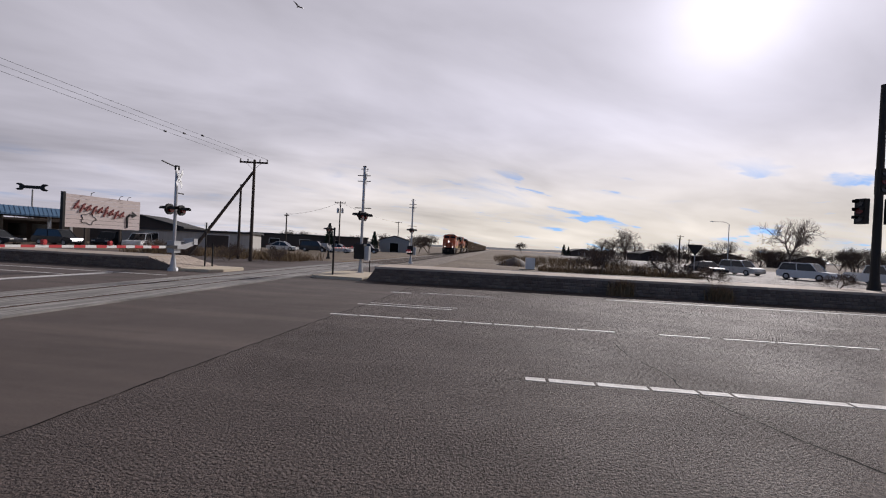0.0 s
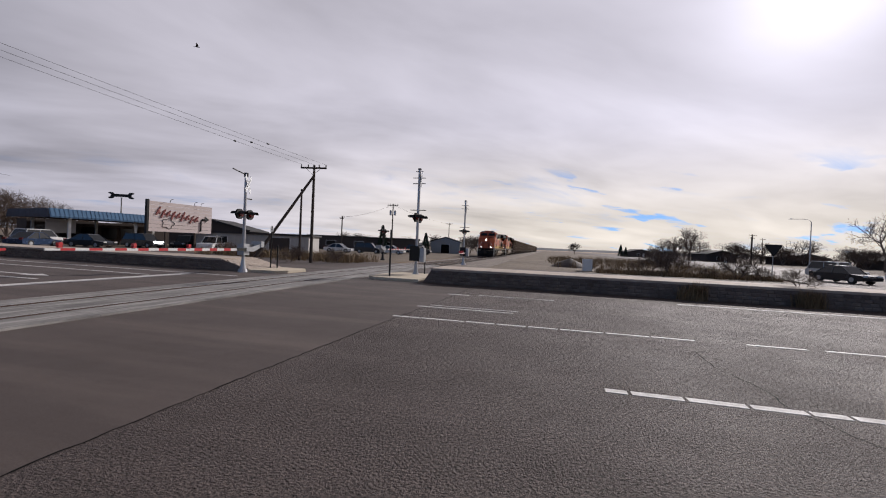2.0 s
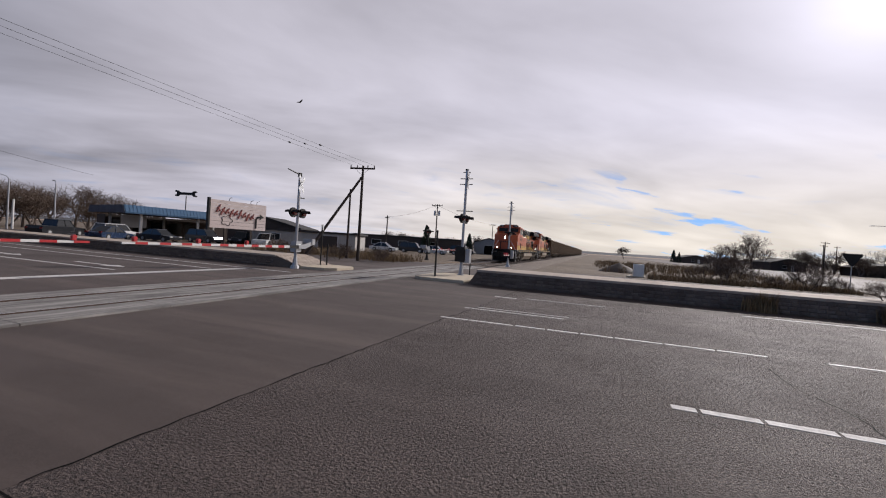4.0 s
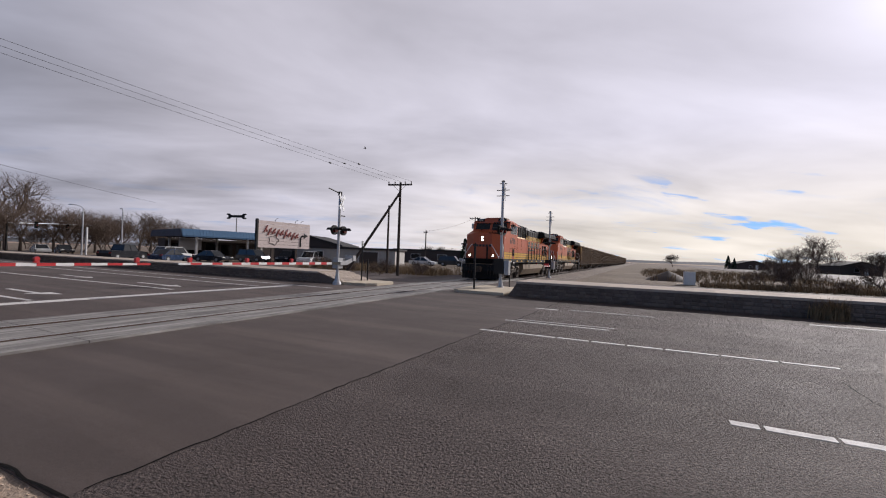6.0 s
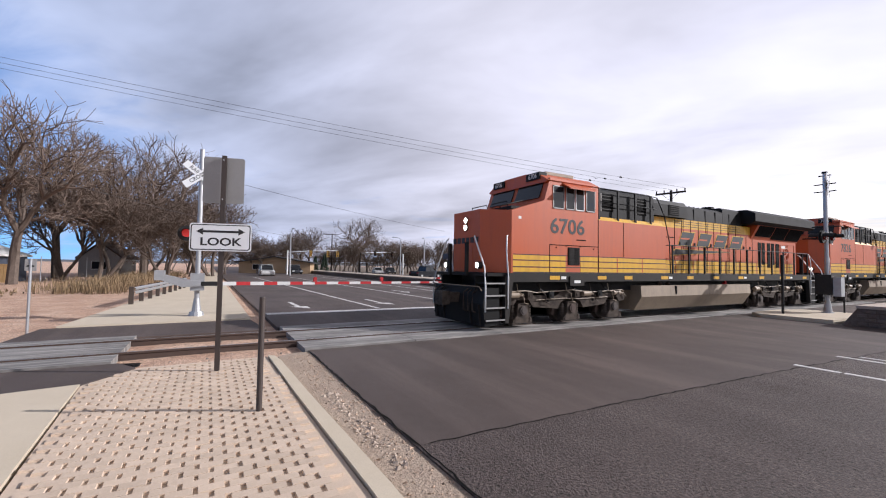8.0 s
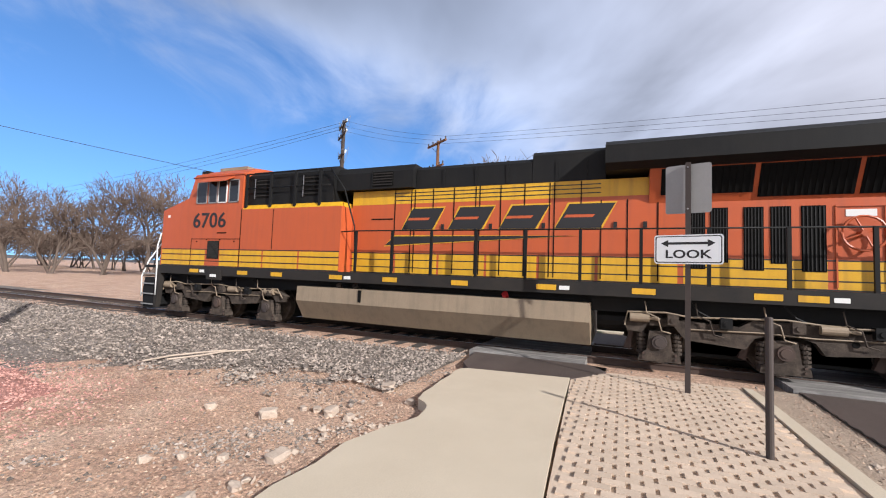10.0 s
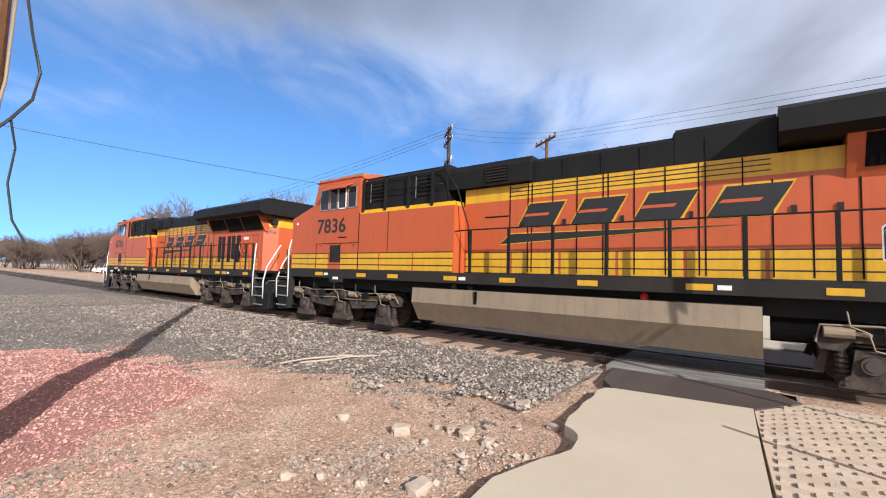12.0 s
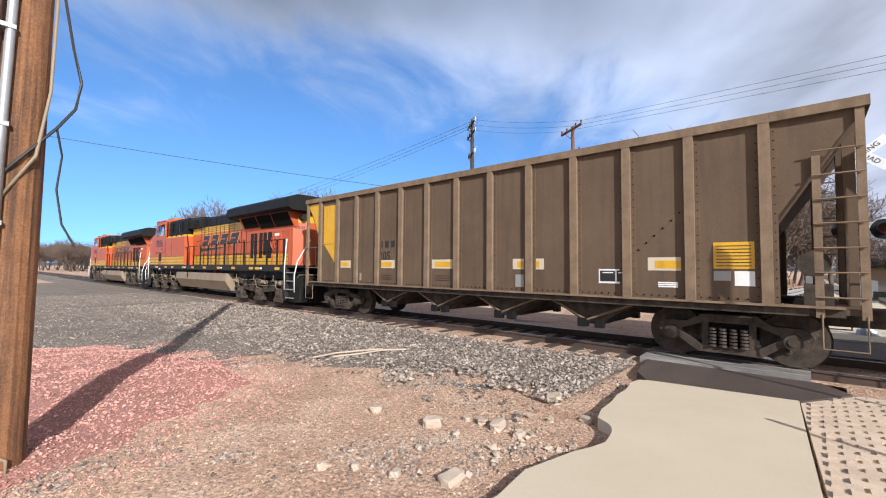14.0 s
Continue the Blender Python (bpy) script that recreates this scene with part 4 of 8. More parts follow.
def loco_bogie(own, s0, s1, s2, lift=0.0):
    """A three-axle bogie; s0..s2 are its axles."""
    # solid black core, added to hide the lit ground beyond the bogie
    g = part("bogie", (lambda b: (bx(b, -0.62, 0.62, s0 - 0.45, s2 + 0.45, 0.24, 1.03), b)[1])(B()), BLACK, own, "grimy cast three-axle bogie round an added black core")
    g.matrix_basis = pose(0, 0, -lift)
    out = []
    for sd in (1, -1):
        x0, x1 = (1.02, 1.22) if sd > 0 else (-1.22, -1.02)
        bm = B()
        prof = [(s0 - 0.62, 0.86), (s0 - 0.55, 0.70), (s0 - 0.30, 0.68), (s0 - 0.20, 0.82), (s0 + 0.25, 0.82), (s0 + 0.42, 0.60), (s1 - 0.55, 0.52), (s1 - 0.42, 0.72), (s1 - 0.2, 0.80), (s1 + 0.2, 0.80), (s1 + 0.42, 0.72), (s1 + 0.55, 0.52),
                (s2 - 0.42, 0.60), (s2 - 0.25, 0.82), (s2 + 0.20, 0.82), (s2 + 0.30, 0.68), (s2 + 0.55, 0.70), (s2 + 0.62, 0.86), (s2 + 0.40, 0.98), (s1 + 0.65, 0.90), (s1 + 0.45, 1.02), (s1 - 0.45, 1.02), (s1 - 0.65, 0.90), (s0 - 0.40, 0.98)]
        prism(bm, prof, "x", x0, x1)
        part("side_frame", bm, TRUCKM, g, bevel=0.015)
        for s in (s0, s1, s2):
            bm = B()
            prism(bm, [(s - 0.36, 0.16), (s + 0.36, 0.16), (s + 0.34, 0.28), (s + 0.22, 0.36), (s + 0.17, 0.72), (s - 0.17, 0.72), (s - 0.22, 0.36), (s - 0.34, 0.28)], "x", sd * 1.0, sd * 1.26)
            part("journal_box", bm, TRUCKM, g, bevel=0.015)
            bm = B()
            cyl(bm, (sd * 1.24, s, 0.52), (sd * 1.31, s, 0.52), 0.135, 0.125, 16)
            cyl(bm, (sd * 1.31, s, 0.52), (sd * 1.325, s, 0.52), 0.085, 0.08, 14)
            part("axle_cap", bm, POSTM if s != s1 else RUSTRAIL, g)
            for ds in (-0.30, 0.30):
                bm = B()
                for k in range(5):
                    z = 0.30 + k * 0.075
                    cyl(bm, (sd * 1.12, s + ds, z), (sd * 1.12, s + ds, z + 0.045), 0.085, n=10)
                cyl(bm, (sd * 1.12, s + ds, 0.28), (sd * 1.12, s + ds, 0.68), 0.05, n=8)
                part("spring", bm, TRUCKM, g)
        for s in (s0 - 0.35, s1 + 0.62, s2 + 0.1):
            bm = B()
            cyl(bm, (sd * 1.26, s - 0.16, 0.96), (sd * 1.26, s + 0.18, 0.96), 0.085, n=12)
            cyl(bm, (sd * 1.26, s + 0.18, 0.96), (sd * 1.26, s + 0.36, 0.94), 0.03, n=8)
            part("brake_cylinder", bm, TANK, g)
        bm = B()
        tube(bm, [(sd * 1.27, s0 - 0.6, 0.8), (sd * 1.27, s0 - 0.55, 1.06), (sd * 1.27, s0 + 0.1, 1.08), (sd * 1.27, s0 + 0.5, 1.02), (sd * 1.27, s1, 1.08), (sd * 1.27, s1 + 0.8, 1.0), (sd * 1.27, s2 + 0.4, 1.05), (sd * 1.27, s2 + 0.6, 0.8)], 0.018)
        tube(bm, [(sd * 1.25, s0 + 0.5, 0.80), (sd * 1.25, s1 - 0.3, 0.83), (sd * 1.25, s1 + 0.4, 0.80), (sd * 1.25, s2 - 0.3, 0.83)], 0.014)
        part("pipe", bm, TANK, g)
        # near-black discs on the frame stand in for the shade inside its holes
        for s in ((s0 + s1) / 2, (s1 + s2) / 2):
            bm = B()
            cyl(bm, (sd * 1.215, s, 0.75), (sd * 1.224, s, 0.75), 0.055, n=12)
            part("frame_hole", bm, MESHD, g)
        for k, s in enumerate((s0 - 0.05, s0 + 0.78, s1 - 0.1, s1 + 0.95, s2 - 0.15)):
            bm = B()
            tube(bm, [(sd * 1.29, s - 0.2, 1.28), (sd * 1.31, s - 0.17, 1.06), (sd * 1.31, s + 0.02, 0.98), (sd * 1.30, s + 0.08, 0.74), (sd * 1.28, s + 0.24, 0.70)], 0.013)
            part("sand_pipe", bm, (TANK, TRUCKM)[k % 2], g, smooth=True)
            bm = B()
            bx(bm, sd * 1.20, sd * 1.33, s + 0.18, s + 0.36, 0.86, 1.05)
            cyl(bm, (sd * 1.33, s + 0.27, 0.95), (sd * 1.35, s + 0.27, 0.95), 0.045, n=10)
            part("brake_bracket", bm, (TRUCKM, BLACK)[k % 2], g, bevel=0.012)
        for s in (s0, s1, s2):
            bm = B()
            prism(bm, [(s - 0.62, 0.34), (s - 0.50, 0.30), (s - 0.44, 0.62), (s - 0.50, 0.80), (s - 0.58, 0.80), (s - 0.53, 0.60)], "x", sd * 0.90, sd * 1.0)
            part("brake_shoe", bm, RUSTRAIL, g)
            bm = B()
            for h in (-1, 1):
                for z in (0.22, 0.30):
                    cyl(bm, (sd * 1.26, s + h * 0.27, z), (sd * 1.285, s + h * 0.27, z), 0.025, n=6)
            part("box_bolts", bm, RUSTRAIL, g)
        for k in range(3):
            bm = B()
            s = s0 + 0.5 + k * 1.4
            tube(bm, [(sd * 1.24, s, 1.30), (sd * 1.26, s + 0.15, 1.12), (sd * 1.25, s + 0.35, 1.02)], 0.02)
            part("hose", bm, BLACK, g)
    for s in (s0, s1, s2):
        out.append(wheelset(own, s, 0.50, 0.553 - lift))
    return out


def handrail(own, pts, r, material, name="handrail", label=""):
    bm = B()
    tube(bm, pts, r)
    return part(name, bm, material, own, label, smooth=True)


def locomotive(number, y0, label, lift=0.0, eave=4.26):
    own = thing("locomotive", pose(TRACK_X, y0, lift), label, "locomotive", "locomotives")
    W, H = 1.45, 0.98
    wheels = []
    # frame
    bm = B()
    bx(bm, -W, W, 0.80, 20.0, 1.34, 1.60)
    part("sill", bm, SILL, own, "dark grey side sill", bevel=0.02)
    bm = B()
    bx(bm, -1.0, 1.0, 0.8, 19.8, 1.02, 1.34)
    part("underframe", bm, BLACK, own)
    # motor cases added to fill the bright gap under the frame
    for s0, s1 in ((1.9, 3.05), (3.85, 5.0), (15.7, 16.8), (17.6, 18.65)):
        bm = B()
        bx(bm, -0.62, 0.62, s0, s1, 0.30, 0.92)
        part("traction_motor", bm, TRUCKM, own, "grimy traction motor case, added as gap filler", bevel=0.06)
    # reservoir added to darken the gap between tank and rear bogie
    bm = B()
    cyl(bm, (0.55, 14.15, 0.82), (0.55, 15.0, 0.82), 0.24, n=16)
    part("air_reservoir", bm, BLACK, own, "black air reservoir, added as gap filler")
    for sd in (1, -1):
        for k, s in enumerate((2.55, 4.6, 5.9, 7.9, 9.5, 11.3, 13.2, 15.0, 16.9, 17.5, 19.3)):
            bm = B()
            bx(bm, sd * W - 0.002, sd * W + 0.006, s - 0.2, s + 0.2, 1.405, 1.515)
            part("reflector", bm, YELLOW, own, "yellow reflective patch")
            if k % 3 == 0:
                bm = B()
                bx(bm, sd * W - 0.002, sd * W + 0.006, s + 0.26, s + 0.46, 1.42, 1.50)
                part("stencil_patch", bm, WHITEP, own, "pale stencilled patch")
        bm = B()
        bx(bm, sd * (W - 0.02), sd * (W + 0.035), 3.15, 3.75, 1.22, 1.50)
        part("jacking_pad", bm, SILL, own, bevel=0.01)
        bm = B()
        bx(bm, sd * (W + 0.03), sd * (W + 0.045), 3.32, 3.58, 1.30, 1.38)
        part("pad_plate", bm, WHITEP, own)
    # pilot, coupler, end platforms
    for end in (0, 1):
        q = (lambda s: s) if end == 0 else (lambda s: 20.75 - s)
        bm = B()
        prism(bm, [(q(0.10), 0.14), (q(0.02), 0.75), (q(0.10), 1.18), (q(0.55), 1.18), (q(0.6), 0.20)], "x", -1.38, 1.38)
        part("pilot", bm, BLACK, own, "black plough plate", bevel=0.02)
        for x in (-1.05, -0.82, -0.60, 0.60, 0.82, 1.05):
            bm = B()
            tube(bm, [(x, q(0.06), 1.12), (x + 0.02, q(-0.10), 1.04), (x + 0.05, q(-0.13), 0.80), (x - 0.02, q(-0.08), 0.55), (x - 0.02, q(0.03), 0.50)], 0.022)
            part("air_hose", bm, TRUCKM, own, smooth=True)
        for x in (-1.2, -0.75, 0.75, 1.2):
            bm = B()
            prism(bm, [(q(0.095), 0.16), (q(0.015), 0.74), (q(-0.02), 0.72), (q(0.05), 0.16)], "x", x - 0.02, x + 0.02)
            part("plough_rib", bm, SILL, own)
        bm = B()
        tube(bm, [(-1.36, q(0.0), 1.10), (-1.30, q(-0.05), 1.22), (0.0, q(-0.06), 1.22), (1.30, q(-0.05), 1.22), (1.36, q(0.0), 1.10)], 0.014)
        part("cut_lever", bm, TANK, own, smooth=True)
        bm = B()
        bx(bm, -1.42, 1.42, min(q(0.12), q(0.82)), max(q(0.12), q(0.82)), 1.50, 1.585)
        part("end_platform", bm, BLACK, own)
        bm = B()
        bx(bm, -0.16, 0.16, min(q(-0.42), q(0.15)), max(q(-0.42), q(0.15)), 0.72, 1.0)
        bx(bm, -0.22, 0.20, min(q(-0.55), q(-0.30)), max(q(-0.55), q(-0.30)), 0.66, 1.04)
        part("coupler", bm, TRUCKM, own, bevel=0.03)
        for sd in (1, -1):
            for k in range(4):
                z = 0.32 + k * 0.33
                bm = B()
                bx(bm, sd * 0.95, sd * 1.44, min(q(0.08), q(0.72)), max(q(0.08), q(0.72)), z - 0.02, z + 0.012)
                t = part("step", bm, BLACK, own)
                bm = B()
                bx(bm, sd * 1.44, sd * 1.452, min(q(0.08), q(0.72)), max(q(0.08), q(0.72)), z - 0.024, z + 0.016)
                part("step_edge", bm, ALU, t, "pale worn step edge")
            bm = B()
            prism(bm, [(q(0.72), 0.22), (q(0.84), 0.22), (q(0.98), 1.36), (q(0.72), 1.55)], "x", sd * 1.30, sd * 1.455)
            part("step_plate", bm, SILL, own)
            bm = B()
            bx(bm, sd * 0.90, sd * 0.95, min(q(0.06), q(0.78)), max(q(0.06), q(0.78)), 0.2, 1.5)
            part("step_back", bm, BLACK, own)
            handrail(own, [(sd * 1.46, q(0.80), 0.62), (sd * 1.47, q(0.80), 1.5), (sd * 1.46, q(0.74), 2.2), (sd * 1.40, q(0.80), 2.62), (sd * 1.30, q(0.95), 2.66)], 0.022, WHITEP, label="white painted grab rail")
            handrail(own, [(sd * 1.44, q(0.06), 0.55), (sd * 1.46, q(0.05), 1.2), (sd * 1.30, q(0.12), 1.75), (sd * 0.80, q(0.14), 2.55), (sd * 0.72, q(0.18), 2.62)], 0.022, WHITEP, label="white painted grab rail")
            bm = B()
            bx(bm, sd * 0.42, sd * 0.52, min(q(0.04), q(0.12)), max(q(0.04), q(0.12)), 1.5, 2.45)
            part("end_post", bm, POLEW if end else BLACK, own)
    # nose
    bm = B()
    plan = [(-W, 0.92), (-0.72, 0.36), (0.72, 0.36), (W, 0.92), (W, 2.12), (-W, 2.12)]
    top = [3.34, 3.40, 3.40, 3.34, 3.69, 3.69]
    lo = [bm.verts.new((x, s, 1.60)) for x, s in plan]
    hi = [bm.verts.new((x, s, z)) for (x, s), z in zip(plan, top)]
    for k in range(6):
        bm.faces.new((lo[k], lo[(k + 1) % 6], hi[(k + 1) % 6], hi[k]))
    bm.faces.new(lo[::-1])
    bm.faces.new((hi[0], hi[1], hi[2], hi[3]))
    bm.faces.new((hi[0], hi[3], hi[4], hi[5]))
    part("nose", bm, ORANGE, own, "orange wide nose", bevel=0.03)
    for z in (3.13, 2.92):
        bm = B()
        cyl(bm, (0.0, 0.37, z), (0.0, 0.325, z), 0.105, 0.10, 16)
        h = part("headlight", bm, DARKM, own, "round headlight")
        bm = B()
        cyl(bm, (0.0, 0.327, z), (0.0, 0.318, z), 0.08, 0.075, 16)
        part("lens", bm, LAMPON, h, "glowing headlight lens")
    for sd in (1, -1):
        bm = B()
        cyl(bm, (sd * 0.88, 0.30, 1.80), (sd * 0.88, 0.16, 1.80), 0.10, 0.105, 14)
        h = part("ditch_light", bm, DARKM, own, "round ditch light")
        bm = B()
        cyl(bm, (sd * 0.88, 0.162, 1.80), (sd * 0.88, 0.15, 1.80), 0.075, 0.07, 14)
        part("lens", bm, LAMPON, h, "glowing ditch light lens")
    bm = B()
    for k in range(6):
        bx(bm, -0.72 + k * 0.24, -0.55 + k * 0.24, 0.345, 0.362, 2.45, 2.62)
    part("nose_emblem", bm, INK, own, "dark slanted emblem bars")
    bm = B()
    bx(bm, -0.3, 0.35, 0.345, 0.362, 1.64, 2.35)
    part("nose_door", bm, ORANGE, own, bevel=0.01)
    for x in (-0.5, 0.55):
        handrail(own, [(x, 0.9, 3.42), (x, 0.9, 3.58), (x, 1.45, 3.72), (x, 1.5, 3.55)], 0.015, BLACK, "nose_grab_rail")
    handrail(own, [(0.9, 0.9, 3.42), (0.9, 0.95, 3.52), (1.1, 1.6, 3.68)], 0.02, BLACK, "nose_grab_rail")
    bm = B()
    bx(bm, 0.2, 1.2, 1.1, 1.9, 3.42, 3.50)
    part("nose_hatch", bm, BLACK, own)
    # cab
    bm = B()
    prism(bm, [(2.12, 1.60), (4.42, 1.60), (4.42, eave + 0.04), (2.36, eave + 0.08), (2.12, 3.69)], "x", -W, W)
    part("cab", bm, ORANGE, own, "orange cab", bevel=0.025)
    bm = B()
    prism(bm, [(-W - 0.03, eave), (-1.05, 4.50), (-0.5, 4.56), (0.5, 4.56), (1.05, 4.50), (W + 0.03, eave), (W - 0.1, eave - 0.04), (-W + 0.1, eave - 0.04)], "y", 2.24, 4.46)
    part("cab_roof", bm, ORANGE, own, "sun-bleached orange cab roof", bevel=0.015)
    bm = B()
    bx(bm, -0.6, 0.9, 2.7, 3.9, 4.55, 4.64)
    part("roof_unit", bm, TANK, own, bevel=0.02)
    for sd in (1, -1):
        a, b = (0.10, 1.22) if sd > 0 else (-1.22, -0.10)
        bm = B()
        prism(bm, [(2.135, 3.78), (2.10, 3.79), (2.315, 4.27), (2.36, 4.27)], "x", a, b)
        part("windshield", bm, GLASSD, own, "dark windshield pane")
        bm = B()
        bx(bm, sd * 0.55, sd * 1.15, 2.20, 2.5, 4.33, 4.53)
        nb = part("number_board", bm, BLACK, own, "black number board", bevel=0.01)
        writing(number, 0.19, Matrix.Translation((sd * 0.85, 2.197, 4.43)) @ Matrix(((1, 0, 0, 0), (0, 0, 1, 0), (0, 1, 0, 0), (0, 0, 0, 1))) , WHITEP, nb)
        for s0, s1 in ((2.46, 2.92), (2.99, 3.36), (3.40, 3.78), (3.86, 4.27)):
            bm = B()
            z0, z1 = 3.50, 4.14
            for q in ((s0, s1, z0, z0 + 0.03), (s0, s1, z1 - 0.03, z1), (s0, s0 + 0.03, z0, z1), (s1 - 0.03, s1, z0, z1)):
                bx(bm, sd * (W - 0.02), sd * (W + 0.018), *q)
            w = part("window_frame", bm, ALU if s0 < 3 or s0 > 3.8 else WHITEP, own, "bare metal window frame")
            bm = B()
            bx(bm, sd * (W - 0.02), sd * (W + 0.008), s0 + 0.03, s1 - 0.03, z0 + 0.03, z1 - 0.03)
            part("pane", bm, GLASSD, w, "dark window pane")
        bm = B()
        prism(bm, [(sd * (W - 0.01), 4.24), (sd * (W + 0.32), 4.06), (sd * (W + 0.32), 4.035), (sd * (W - 0.01), 4.20)], "y", 2.85, 4.05)
        part("sunshade", bm, ORANGE, own, "orange sunshade over the side windows")
        bm = B()
        bx(bm, sd * (W - 0.01), sd * (W + 0.012), 3.08, 3.58, 1.84, 2.38)
        lv = part("side_louvre", bm, MESHD, own, "dark louvre grille")
        for k in range(10):
            bm = B()
            bx(bm, sd * (W + 0.010), sd * (W + 0.024), 3.10 + k * 0.048, 3.122 + k * 0.048, 1.85, 2.37)
            part("slat", bm, SILL, lv)
        bm = B()
        bx(bm, sd * (W - 0.01), sd * (W + 0.006), 2.33, 4.40, 2.425, 2.445)
        bx(bm, sd * (W - 0.01), sd * (W + 0.006), 4.41, 4.435, 1.62, 3.32)
        bx(bm, sd * (W - 0.01), sd * (W + 0.006), 2.33, 2.345, 1.62, 2.43)
        bx(bm, sd * (W - 0.01), sd * (W + 0.006), 3.45, 3.85, 2.60, 2.635)
        bx(bm, sd * (W - 0.01), sd * (W + 0.006), 5.65, 5.665, 2.15, 3.28)
        part("panel_seam", bm, MESHD, own)
        bm = B()
        bx(bm, sd * (W - 0.01), sd * (W + 0.006), 1.16, 1.26, 3.12, 3.20)
        part("placard", bm, WHITEP, own)
        writing(number, 0.64, on_side(sd, W + 0.003, 3.08, 2.98), INK, own, name="road_number", wide=1.14, heavy=0.010)
        # stripes on the cab side
        for s0, s1 in ((0.97, 2.32), (2.36, 2.98), (3.62, 4.39), (4.45, 5.30), (5.36, 6.60), (6.66, 7.96)):
            for z0, z1 in ((1.63, 1.75), (1.785, 1.94), (1.975, 2.10)):
                bm = B()
                bx(bm, sd * (W - 0.01), sd * (W + 0.005), s0, s1, z0, z1)
                part("stripe", bm, YELLOW, own, "yellow side stripe")
        bm = B()
        for z in (1.615, 1.768, 1.958, 2.12):
            bx(bm, sd * (W - 0.01), sd * (W + 0.004), 0.97, 7.97, z - 0.012, z + 0.012)
        part("pinstripe", bm, INK, own)
        tiny = [(3.02, 2.42), (3.6, 2.42), (2.6, 2.36), (4.2, 2.36)]
        for s, z in tiny:
            bm = B()
            cyl(bm, (sd * W, s, z), (sd * (W + 0.02), s, z), 0.02, n=6)
            part("bolt", bm, MESHD, own)
    # equipment cabinet, inverter box, blister
    bm = B()
    bx(bm, -W, W, 4.42, 7.98, 1.60, 3.30)
    part("equipment_cabinet", bm, ORANGE, own, "faded orange equipment cabinet", bevel=0.02)
    bm = B()
    prism(bm, [(-W, 3.30), (W, 3.30), (W - 0.12, 3.42), (-W + 0.12, 3.42)], "y", 4.44, 7.9)
    part("cabinet_stripe", bm, YELLOW, own)
    bm = B()
    prism(bm, [(-1.28, 3.42), (1.28, 3.42), (1.28, 4.22), (1.10, 4.36), (-1.10, 4.36), (-1.28, 4.22)], "y", 4.46, 7.55)
    part("inverter_box", bm, BLACK, own, "black inverter housing", bevel=0.015)
    bm = B()
    prism(bm, [(-1.15, 3.72), (1.15, 3.72), (1.15, 4.12), (1.02, 4.28), (-1.02, 4.28), (-1.15, 4.12)], "y", 7.56, 9.86)
    part("blister_box", bm, BLACK, own, "black housing", bevel=0.03)
    for sd in (1, -1):
        for s0, s1, frame_mat in ((4.75, 5.35, STEEL), (6.55, 7.1, STEEL), (8.7, 9.3, BLACK)):
            bm = B()
            bx(bm, sd * (1.13 if s0 > 7.6 else 1.26), sd * (1.17 if s0 > 7.6 else 1.295), s0, s1, 3.62 if s0 < 7.6 else 3.78, 4.12)
            g = part("intake_grille", bm, MESHD, own, "dark intake grille")
            for k in range(5):
                bm = B()
                xx = 1.165 if s0 > 7.6 else 1.29
                bx(bm, sd * xx, sd * (xx + 0.02), s0 + 0.02, s1 - 0.02, (3.66 if s0 < 7.6 else 3.80) + k * (0.1 if s0 < 7.6 else 0.065), (3.69 if s0 < 7.6 else 3.825) + k * (0.1 if s0 < 7.6 else 0.065))
                part("slat", bm, SILL, g)
            bm = B()
            xx = 1.165 if s0 > 7.6 else 1.29
            bx(bm, sd * xx, sd * (xx + 0.015), s0 - 0.03, s0, 3.60 if s0 < 7.6 else 3.76, 4.14)
            part("grille_edge", bm, frame_mat, g)
        for z in (4.25, 3.86):
            handrail(own, [(sd * 1.40, 4.5, z), (sd * 1.40, 7.1, z), (sd * 1.40, 7.55, z - 0.02)], 0.016, BLACK)
        for s in (4.52, 5.45, 6.35, 7.2):
            bm = B()
            bx(bm, sd * 1.37, sd * 1.42, s - 0.035, s + 0.035, 3.18, 4.26)
            part("stanchion", bm, BLACK, own)
        handrail(own, [(sd * 1.40, 7.55, 4.23), (sd * 1.38, 8.0, 3.7), (sd * 1.36, 8.35, 2.75), (sd * 1.36, 8.4, 1.6)], 0.02, BLACK)
    # hood
    bm = B()
    prism(bm, [(-H, 7.98), (H, 7.98), (H, 19.66), (0.50, 19.98), (-0.50, 19.98), (-H, 19.66)], "z", 1.60, 3.37)
    part("hood", bm, ORANGE, own, "orange engine hood", bevel=0.02)
    bm = B()
    prism(bm, [(-H - 0.003, 7.99), (H + 0.003, 7.99), (H + 0.003, 19.67), (0.505, 19.99), (-0.505, 19.99), (-H - 0.003, 19.67)], "z", 3.37, 3.70)
    part("hood_stripe", bm, YELLOW, own, "yellow band along the hood")
    bm = B()
    prism(bm, [(-H - 0.01, 3.70), (H + 0.01, 3.70), (H - 0.01, 4.14), (0.84, 4.23), (-0.84, 4.23), (-H + 0.01, 4.14)], "y", 9.87, 12.76)
    part("hood_top", bm, BLACK, own, "black hood top", bevel=0.015)
    bm = B()
    prism(bm, [(-H - 0.01, 3.70), (H + 0.01, 3.70), (H - 0.01, 4.27), (0.86, 4.35), (-0.86, 4.35), (-H + 0.01, 4.27)], "y", 12.77, 14.29)
    part("hood_top", bm, BLACK, own, "raised black hood top", bevel=0.015)
    for s in (10.62, 11.45, 12.2, 13.3, 13.9):
        for sd in (1, -1):
            bm = B()
            bx(bm, sd * (H - 0.02), sd * (H + 0.02), s - 0.03, s + 0.03, 3.72, 4.12)
            part("hood_rib", bm, BLACK, own)
